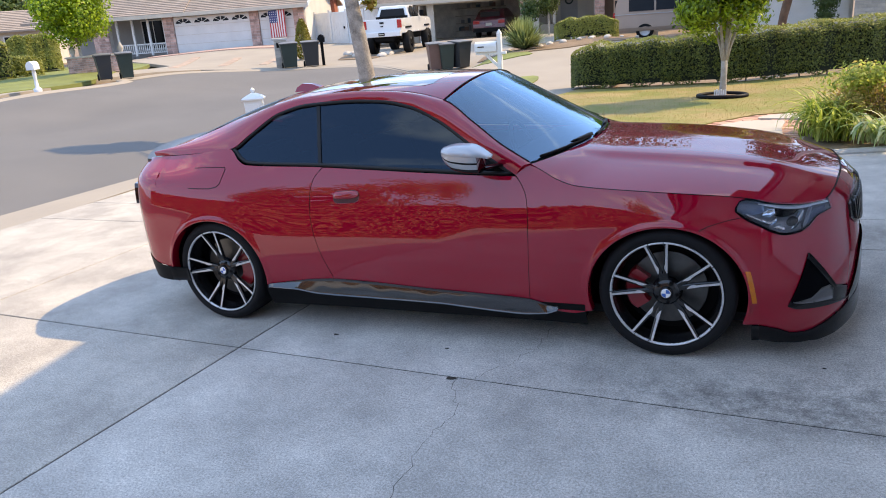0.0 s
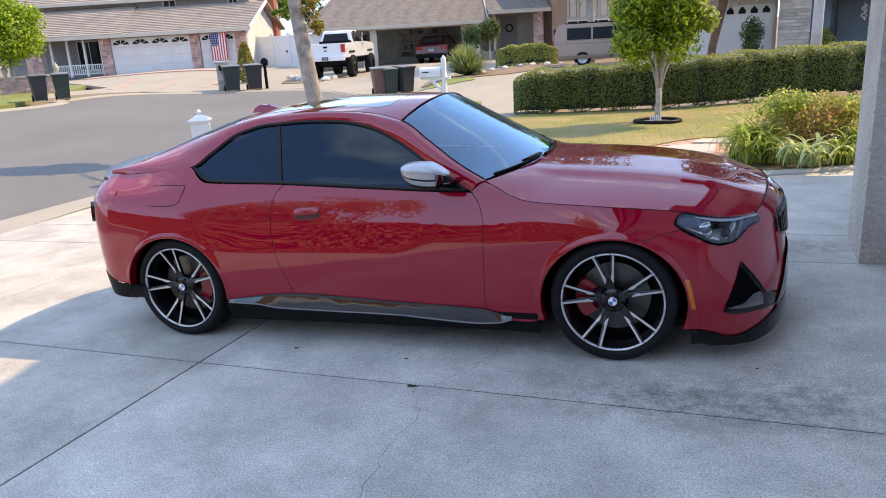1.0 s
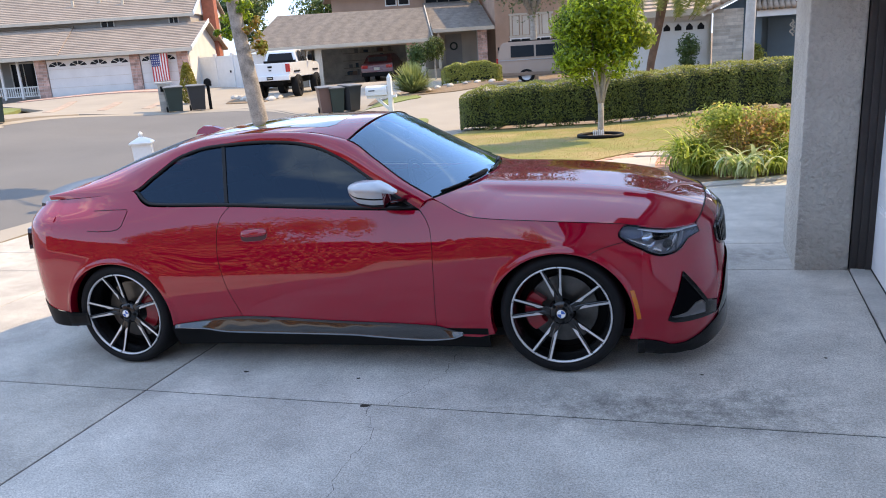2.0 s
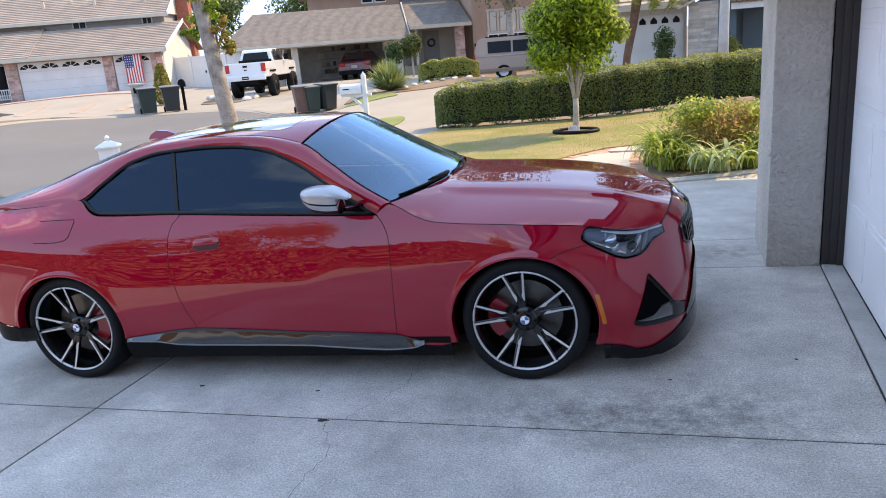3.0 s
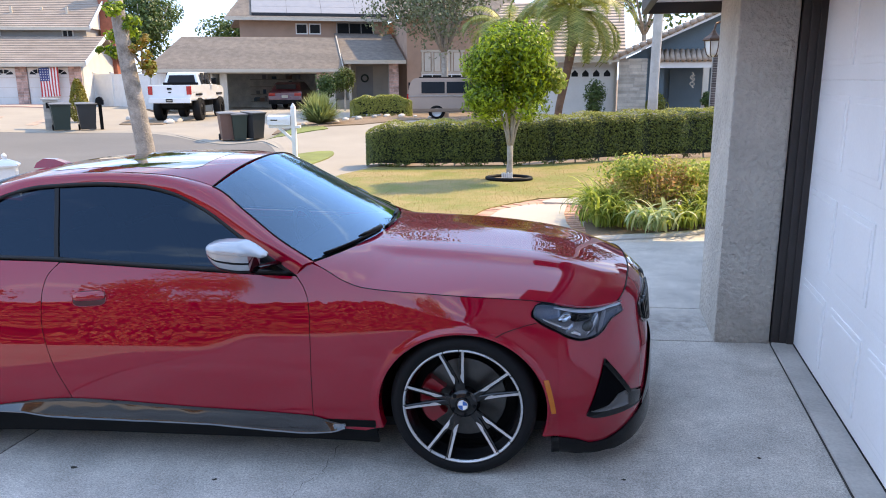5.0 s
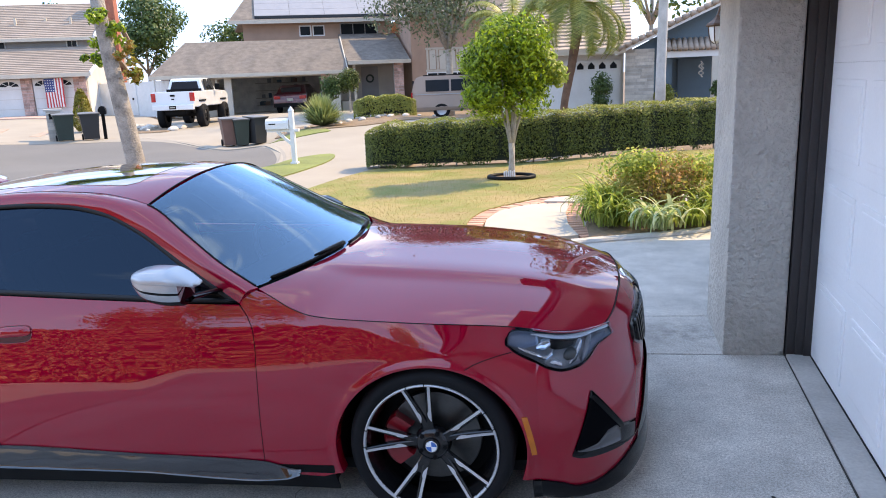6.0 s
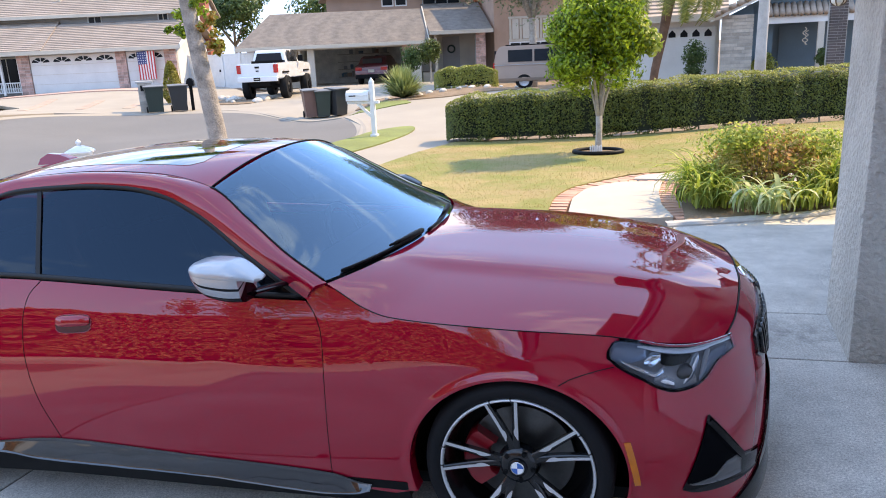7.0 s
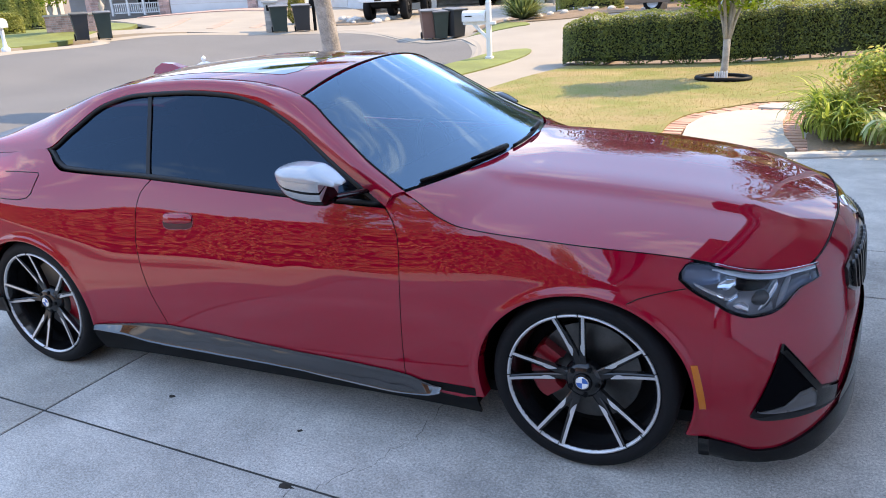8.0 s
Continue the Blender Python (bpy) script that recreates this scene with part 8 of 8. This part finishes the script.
bm = prism(bmesh.new(), [(-0.11, 0.60), (0.11, 0.60), (0.11, 0.74), (0.07, 0.82), (0, 0.85), (-0.07, 0.82), (-0.11, 0.74)], -0.22, 0.22, axis=1)
part("box", bm, M_WHITEPAINT, mb2)


# ---- bins ----
# sunlight on the lid tops is mixed into this paler grey
M_LID = mat("sunlit grey lid plastic", (0.13, 0.125, 0.12), 0.45, 0, 0.15, 3, 60, 0.1)


def bin_(x, y, turn, m, label, h=1.05, s=1.0):
    T = thing("wheelie_bin", pose(x, y, land(x, y) + 0.02, 0, 0, turn) @ Matrix.Diagonal((s, s, 1, 1)), label, "bin", "bins at the kerb")
    V = [(-0.23, -0.25, 0.03), (0.23, -0.25, 0.03), (0.23, 0.22, 0.03), (-0.23, 0.22, 0.03), (-0.30, -0.34, h - 0.12), (0.30, -0.34, h - 0.12), (0.30, 0.32, h - 0.12), (-0.30, 0.32, h - 0.12), (-0.325, -0.37, h - 0.12), (0.325, -0.37, h - 0.12), (0.325, 0.35, h - 0.12), (-0.325, 0.35, h - 0.12), (-0.325, -0.37, h - 0.06), (0.325, -0.37, h - 0.06), (0.325, 0.35, h - 0.06), (-0.325, 0.35, h - 0.06)]
    F = [(3, 2, 1, 0)] + [(b + a, b + (a + 1) % 4, b + 4 + (a + 1) % 4, b + 4 + a) for b in (0, 4, 8) for a in range(4)] + [(12, 13, 14, 15)]
    mesh("body", V, F, m, T)
    V, F = grid(lambda u, v: (0.335 * (2 * u - 1), -0.40 + 0.77 * v, h - 0.055 + 0.035 * v + 0.03 * math.sin(math.pi * u) ** 0.5 * math.sin(math.pi * v) ** 0.5), 8, 8)
    mesh("lid", V, F, M_LID, T, True, "lid in the grey of its sunlit top", solid=0.03)
    for sx in (-1, 1):
        V, F = lathe([(0.001, -0.03), (0.10, -0.03), (0.115, -0.02), (0.115, 0.02), (0.10, 0.03), (0.001, 0.03)], 18)
        w = mesh("bin_wheel", V, F, M_TYRE, T)
        w.matrix_local = pose(sx * 0.25, 0.30, 0.10, 0, 90, 0)
    mesh("handle", *tube([(-0.25, 0.36, h - 0.10), (-0.2, 0.44, h - 0.07), (0.2, 0.44, h - 0.07), (0.25, 0.36, h - 0.10)], 0.016, 6), m, T)
    return T


bin_(-10.68, 19.88, 35, M_BINBROWN, "brown wheelie bin at the kerb", 0.96, 0.86)
bin_(-10.32, 19.98, 38, M_BINGREEN, "dark green wheelie bin at the kerb", 0.93, 0.84)
bin_(-9.86, 20.22, 60, M_BINBLACK, "charcoal wheelie bin at the kerb", 0.95, 0.88)
bin_(-18.32, 22.0, 40, M_BINGREEN, "dark green wheelie bin at the kerb", 1.05, 1.12)
bin_(-17.58, 22.50, 38, M_BINBLACK, "charcoal wheelie bin at the kerb", 1.05, 1.12)
bin_(-21.2, 15.05, 55, M_BINBLACK, "charcoal wheelie bin at the kerb", 0.92, 0.82)
bin_(-20.75, 15.6, 52, M_BINGREEN, "dark green wheelie bin at the kerb", 0.92, 0.82)
pm = thing("pillar_mailbox", pose(-19.0, 22.4, land(-19.0, 22.4), 0, 0, 38), "taupe stone pillar mailbox with a flat cap", "mailbox")
brick_pier(pm, -0.26, 0.26, -0.26, 0.26, 1.12, M_PALESTONE, 0.14, 0.26)
part("cap", boxes((-0.32, 0.32, -0.32, 0.32, 1.12, 1.2), bev=0.012), M_KERB, pm)
part("box_door", boxes((-0.16, 0.16, -0.29, -0.26, 0.82, 1.04), bev=0.01), M_BLACK, pm)
bmx = thing("mailbox", pose(-17.25, 22.9, land(-17.25, 22.9), 0, 0, 30), "black metal mailbox on a dark post", "mailbox")
part("post", boxes((-0.06, 0.06, -0.06, 0.06, -0.1, 0.95)), M_BLACK, bmx)
bm = prism(bmesh.new(), [(-0.14, 0.95), (0.14, 0.95), (0.14, 1.12), (0.09, 1.22), (0, 1.26), (-0.09, 1.22), (-0.14, 1.12)], -0.28, 0.28, axis=1)
part("box", bm, M_BLACK, bmx)
cone = thing("cone_shrub", pose(-19.85, 25.4, land(-19.85, 25.4)), "yellow-green clipped cone shrub", "shrub")
rr_ = np.random.default_rng(9)
hh_ = rr_.uniform(0, 1, 2600)
an_ = rr_.uniform(0, 2 * math.pi, 2600)
ra_ = 0.47 * np.sqrt(np.clip(1 - hh_, 0.02, 1)) * np.minimum(1, 0.5 + 3 * hh_)
PP = np.stack([ra_ * np.cos(an_), ra_ * np.sin(an_), 0.05 + 1.75 * hh_], 1)
V, F = leaves(2600, lambda a_, b_: (PP, PP * [1, 1, 0] + [0, 0, 0.1]), 0.06, 9)
mesh("foliage", V, F, leafmat("gold conifer leaves", (0.16, 0.15, 0.02), (0.34, 0.28, 0.04), 0.3), cone)
mesh("stem", *tube([(0, 0, -0.1), (0, 0, 1.2)], [0.05, 0.02], 5), M_BARK, cone)

# rocks, spiky agave, low hedge before the open garage
r = random.Random(17)
for k in range(26):
    if k < 12:
        x, y = -17.2 + r.uniform(-1.8, 1.5), 25.6 + r.uniform(-0.8, 2.5)
    else:
        x, y = -9.2 + 4.6 * (k - 12) / 13 + r.uniform(-0.2, 0.2), 20.9 + 2.6 * (k - 12) / 13 + r.uniform(-0.25, 0.25)
    s = r.uniform(0.10, 0.26) if k < 12 else r.uniform(0.07, 0.18)
    bm = bmesh.new()
    bmesh.ops.create_icosphere(bm, subdivisions=2, radius=s)
    for v in bm.verts:
        v.co *= 1 + 0.22 * noise.noise(v.co * 6 + Vector((k, 0, 0)))
        v.co.z *= 0.62
    o = part("rock", bm, M_PALESTONE, None, "", True, 35)
    o.location = (x, y, land(x, y) + 0.05)
    tagged(o, "pale garden rock on the soil", "rock", "garden rocks")
ag = thing("spiky_plant", pose(-7.75, 20.9, land(-7.75, 20.9) + 0.02), "large spiky rosette of grey-green blades", "plant")
r = random.Random(6)
V, F = [], []
for k in range(900):
    a, e = r.uniform(0, 2 * math.pi), r.uniform(0.15, 1.45)
    d = Vector((math.cos(a) * math.cos(e), math.sin(a) * math.cos(e), math.sin(e)))
    s = d.cross(Vector((0, 0, 1))).normalized() * 0.036
    L = r.uniform(0.75, 1.2)
    o = len(V)
    V += [d * 0.05 - s, d * 0.05 + s, d * L * 0.6 + s * 0.8 + Vector((0, 0, 0.02)), d * L, d * L * 0.6 - s * 0.8 + Vector((0, 0, 0.02))]
    F += [(o, o + 1, o + 2, o + 4), (o + 4, o + 2, o + 3)]
mesh("foliage", V, F, leafmat("grey-green blades", (0.14, 0.19, 0.06), (0.38, 0.42, 0.17), 0.35), ag)
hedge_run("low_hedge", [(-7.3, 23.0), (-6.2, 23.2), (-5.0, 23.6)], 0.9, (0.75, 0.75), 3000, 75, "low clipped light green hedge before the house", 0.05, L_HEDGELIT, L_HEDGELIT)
for k, (x, y, s, zz) in enumerate(((-11.3, 32.9, 0.62, 1.25), (-10.5, 33.5, 0.60, 1.55))):
    t_ = thing("round_shrub", Matrix.Translation((x, y, land(x, y))), "round clipped shrub beside the open garage", "shrub", "clipped shrubs")
    mesh("stem", *tube([(0, 0, -0.1), (0, 0, zz)], 0.05, 5), M_BARK, t_)
    crown(2600, (0, 0, zz), (s, s, s * 1.15), 80 + k, 0.06, L_FAR if k == 0 else L_HEDGE, "foliage", t_, 40, 0.8)


# ---- parked vehicles ----
def road_wheel(T, x, y, z, R, w, side, rim=0.6):
    V, F = lathe([(R * rim, -w / 2), (R * 0.93, -w / 2), (R, -w * 0.36), (R, w * 0.36), (R * 0.93, w / 2), (R * rim, w / 2)], 28, axis="y")
    tyre = mesh("wheel", V, F, M_TYRE, T, True, sharp=40)
    tyre.matrix_local = pose(x, y, z)
    V, F = lathe([(0.001, 0), (R * rim * 0.25, -0.01), (R * rim * 0.9, 0.02), (R * rim, 0.0), (R * rim, 0.1)], 24, axis="y")
    rm = mesh("rim", V, F, M_SILVER if rim > 0.5 else M_GLOSSBLACK, tyre, True)
    rm.matrix_local = pose(0, -side * 0.0, 0) @ (Matrix.Translation((0, -w / 2 + 0.01, 0)) if side < 0 else Matrix.Translation((0, w / 2 - 0.01, 0)) @ Matrix.Rotation(math.pi, 4, "Z"))
    return tyre


def shell(T, name, profile, half, m, tumble=(), label=""):
    """A body from its side profile (x, z), extruded across, drawn in where it is high."""
    bm = prism(bmesh.new(), profile, -half, half, axis=1)
    bmesh.ops.subdivide_edges(bm, edges=[e for e in bm.edges if abs(e.verts[0].co.y - e.verts[1].co.y) > 0.1], cuts=2)
    for v in bm.verts:
        for z0, z1, k in tumble:
            if v.co.z > z0:
                v.co.y *= 1 - k * min((v.co.z - z0) / (z1 - z0), 1)
    bmesh.ops.bevel(bm, geom=[e for e in bm.edges if e.calc_face_angle(0) > 0.6], offset=0.035, segments=2, affect="EDGES")
    return part(name, bm, m, T, label, True, 35)


M_WHITECAR = mat("white car paint", (0.72, 0.73, 0.74), 0.25, 0, 0.04, 2, 200, 0.0, coat=0.8)
M_VAN = mat("faded champagne van paint", (0.37, 0.265, 0.205), 0.4, 0.0, 0.06, 2, 200, 0.0, coat=0.2)
M_MAROON = mat("maroon car paint", (0.09, 0.006, 0.012), 0.3, 0.2, 0.06, 2, 200, 0.0, coat=0.8)
M_LAMPRED = mat("red tail lamp", (0.45, 0.01, 0.01), 0.2, 0, 0.1, 8, 100, 0.0, coat=0.6)

# lifted white pickup, its rear towards the street; x ahead
TK = pose(-16.0, 26.0, land(-16.0, 26.0) + 0.108, 0, 0, 100) @ Matrix.Diagonal((0.90, 0.90, 0.98, 1.0))
truck = thing("pickup_truck", TK, "lifted white crew-cab pickup truck with big black tyres", "truck")
shell(truck, "body", [(0.0, 0.80), (5.75, 0.80), (5.80, 1.25), (5.6, 1.42), (4.2, 1.48), (1.75, 1.50), (1.75, 1.20), (0.10, 1.20), (0.10, 1.45), (0.0, 1.45)], 0.98, M_WHITECAR)
part("bed_side", boxes((0.0, 1.9, -0.98, -0.86, 1.1, 1.47), (0.0, 1.9, 0.86, 0.98, 1.1, 1.47), (-0.01, 0.08, -0.98, 0.98, 0.85, 1.47), bev=0.02), M_WHITECAR, truck)
shell(truck, "cab", [(1.75, 1.35), (4.15, 1.40), (3.55, 1.98), (3.35, 2.04), (2.10, 2.04), (1.98, 1.98)], 0.90, M_WHITECAR, ((1.40, 2.04, 0.20),))
bm = prism(bmesh.new(), [(-0.70, 1.55), (0.70, 1.55), (0.60, 1.90), (-0.60, 1.90)], 1.74, 1.78, axis=0)
for v in bm.verts:
    v.co.x += 0.19 * max(v.co.z - 1.45, 0) / 0.5
part("rear_screen", bm, M_DARKGLASS, truck)
part("bed_liner", boxes((1.66, 1.74, -0.85, 0.85, 1.18, 1.58), (0.10, 1.70, -0.85, 0.85, 1.20, 1.23)), M_BLACK, truck)
for sgn in (-1, 1):
    for x0, x1 in ((2.15, 2.75), (2.82, 3.50)):
        bm = prism(bmesh.new(), [(x0, 1.50), (x1 + 0.12 * (x1 > 3), 1.50), (x1 - 0.08, 2.0), (x0 + 0.04, 2.0)], 0.905 if sgn > 0 else -0.925, 0.925 if sgn > 0 else -0.905, axis=1)
        for v in bm.verts:
            v.co.y *= 1.0 if v.co.z < 1.7 else 0.90
        part("side_window", bm, M_DARKGLASS, truck)
    part("tail_lamp", boxes((-0.05, 0.10, min(sgn * 0.80, sgn * 1.0), max(sgn * 0.80, sgn * 1.0), 1.06, 1.42), bev=0.015), M_LAMPRED, truck, "red tail lamp")
    part("door_mirror", boxes((3.45, 3.60, sgn * 1.12 - 0.12, sgn * 1.12 + 0.12, 1.50, 1.78), bev=0.03), M_BLACK, truck)
    for xf in (0.75, 4.3):
        part("arch_flare", boxes((xf, xf + 1.0, min(sgn * 0.95, sgn * 1.03), max(sgn * 0.95, sgn * 1.03), 1.02, 1.10), bev=0.02), M_BLACK, truck)
    for x in (1.25, 4.8):
        road_wheel(truck, x, sgn * 0.94, 0.40, 0.51, 0.36, sgn, 0.5)
part("rear_bumper", boxes((-0.16, 0.04, -0.98, 0.98, 0.70, 0.92), bev=0.03), M_WHITECAR, truck)
part("number_plate", boxes((-0.175, -0.155, -0.16, 0.16, 0.74, 0.88)), M_BLACK, truck)
part("plate_bars", boxes((-0.18, -0.174, -0.12, 0.12, 0.79, 0.83)), M_FASCIA, truck)
part("tailgate_handle", boxes((-0.04, -0.008, -0.11, 0.11, 1.27, 1.35), (-0.03, -0.008, -0.07, 0.07, 1.13, 1.18), bev=0.01), M_BLACK, truck)
part("chassis", boxes((0.2, 5.5, -0.5, 0.5, 0.50, 0.82), (1.1, 1.4, -0.85, 0.85, 0.38, 0.54)), M_BLACK, truck)

# champagne van seen from its side
VN = pose(-5.95, 27.35, 0.16, 0, 0, 8) @ Matrix.Diagonal((1.0, 1.0, 0.875, 1.0))
van = thing("van", VN, "champagne-coloured passenger van parked beyond the hedge", "van")
shell(van, "body", [(0.0, 0.42), (0.0, 1.0), (0.10, 1.55), (0.22, 1.86), (0.40, 1.92), (3.1, 1.92), (3.35, 1.86), (4.05, 1.22), (4.75, 1.05), (4.85, 0.75), (4.82, 0.42)], 0.97, M_VAN, ((1.1, 1.92, 0.14),))
part("sill_band", boxes((0.0, 4.8, -0.985, 0.985, 0.36, 0.52), bev=0.02), mat("brown van cladding", (0.26, 0.18, 0.13), 0.5, 0, 0.1, 2, 100, 0.1), van)
for sgn in (-1, 1):
    for x0, x1 in ((0.60, 1.55), (1.63, 2.75), (2.85, 3.45)):
        bm = prism(bmesh.new(), [(x0, 1.22), (x1 + (0.25 if x1 > 3 else 0), 1.22), (x1, 1.74), (x0, 1.74)], 0.955 if sgn > 0 else -0.975, 0.975 if sgn > 0 else -0.955, axis=1)
        for v in bm.verts:
            v.co.y *= 0.985 if v.co.z < 1.5 else 0.905
        part("side_window", bm, M_DARKGLASS, van)
    part("tail_lamp", boxes((0.0, 0.07, min(sgn * 0.86, sgn * 0.985), max(sgn * 0.86, sgn * 0.985), 0.85, 1.2), bev=0.015), M_LAMPRED, van)
    part("roof_rail", boxes((0.5, 3.0, min(sgn * 0.68, sgn * 0.73), max(sgn * 0.68, sgn * 0.73), 1.92, 1.97), bev=0.01), M_BLACK, van)
    for x in (1.22, 4.0):
        road_wheel(van, x, sgn * 0.86, 0.34, 0.34, 0.22, sgn, 0.6)
part("rear_screen", boxes((0.05, 0.12, -0.62, 0.62, 1.22, 1.72)), M_DARKGLASS, van)
part("rear_bumper", boxes((-0.10, 0.1, -0.95, 0.95, 0.36, 0.56), bev=0.03), M_BLACK, van)
part("body_moulding", boxes((0.05, 4.6, -0.985, -0.965, 1.08, 1.11)), M_SILVER, van)

# maroon car in the open garage
MC = HB @ pose(3.35, 0.75, 0.02, 0, 0, 76) @ Matrix.Scale(1.08, 4)
mc = thing("car", MC, "small maroon car standing in the open garage", "car")
shell(mc, "body", [(0.0, 0.30), (0.0, 0.72), (0.08, 0.95), (0.5, 1.0), (3.2, 0.95), (4.2, 0.82), (4.3, 0.5), (4.25, 0.30)], 0.87, M_MAROON)
shell(mc, "cabin", [(0.25, 0.95), (0.75, 1.36), (1.1, 1.44), (2.1, 1.44), (2.4, 1.38), (3.2, 0.92)], 0.80, M_MAROON, ((0.95, 1.44, 0.2),))
part("rear_screen", boxes((0.38, 0.5, -0.52, 0.52, 1.05, 1.30)), M_DARKGLASS, mc)
for sgn in (-1, 1):
    part("tail_lamp", boxes((-0.02, 0.08, min(sgn * 0.5, sgn * 0.84), max(sgn * 0.5, sgn * 0.84), 0.72, 0.88), bev=0.015), M_LAMPRED, mc)
    for x in (0.8, 3.4):
        road_wheel(mc, x, sgn * 0.76, 0.31, 0.31, 0.2, sgn)
part("number_plate", boxes((-0.03, 0.0, -0.16, 0.16, 0.62, 0.76)), M_FASCIA, mc)
part("bumper", boxes((-0.06, 0.1, -0.84, 0.84, 0.30, 0.52), bev=0.03), M_BLACK, mc)

# ---- the far side of the drive, behind the camera, which the paintwork mirrors ----
L_DRY = leafmat("dry rust-orange hedge leaves", (0.42, 0.18, 0.06), (0.85, 0.46, 0.18), 0.35)
sheet("side_bed", [(-16.1, -10.95), (-16.1, -13.2), (1.2, -13.2), (1.2, -10.95)], 0.5, 0.03, M_SOIL, "brown soil bed along the far side of the drive", "bed")
# unseen ground, made paler than the drive to lighten what the door mirrors
sheet("side_path", [(-16.1, -9.05), (-16.1, -10.9), (3.0, -10.9), (3.0, -9.05)], 0.5, 0.035, mat("brightened concrete", (0.56, 0.52, 0.46), 0.9, 0, 0.12, 0.7, 40, 0.2), "unseen pale strip added to brighten the door's mirrored band", "path")
hedge_run("boundary_hedge", [(-16.0, -11.2), (-8.0, -11.3), (-2.5, -11.2), (1.0, -11.4)], 1.3, (2.35, 2.35), 74000, 90, "loose dry rust-coloured hedge along the far side of the drive", 0.095, L_DRY, L_DRY)
broad_tree(-9.5, -14.5, 6.0, 2.2, 95, 5200, 0.09, "leafy garden tree beyond the boundary hedge", L_BUSH, 0.12, 0.3, 18)
broad_tree(-2.0, -15.5, 5.2, 1.8, 96, 3000, 0.09, "leafy garden tree beyond the boundary hedge", L_BUSH, 0.12, 0.3, 18)
sheet("side_yard", [(-7.4, -13.0), (-7.4, -22), (9, -22), (9, -13.0)], 1.0, 0.0, M_WALK, "pale ground beyond the drive", "yard", height=lambda x, y: 0.036 * x)
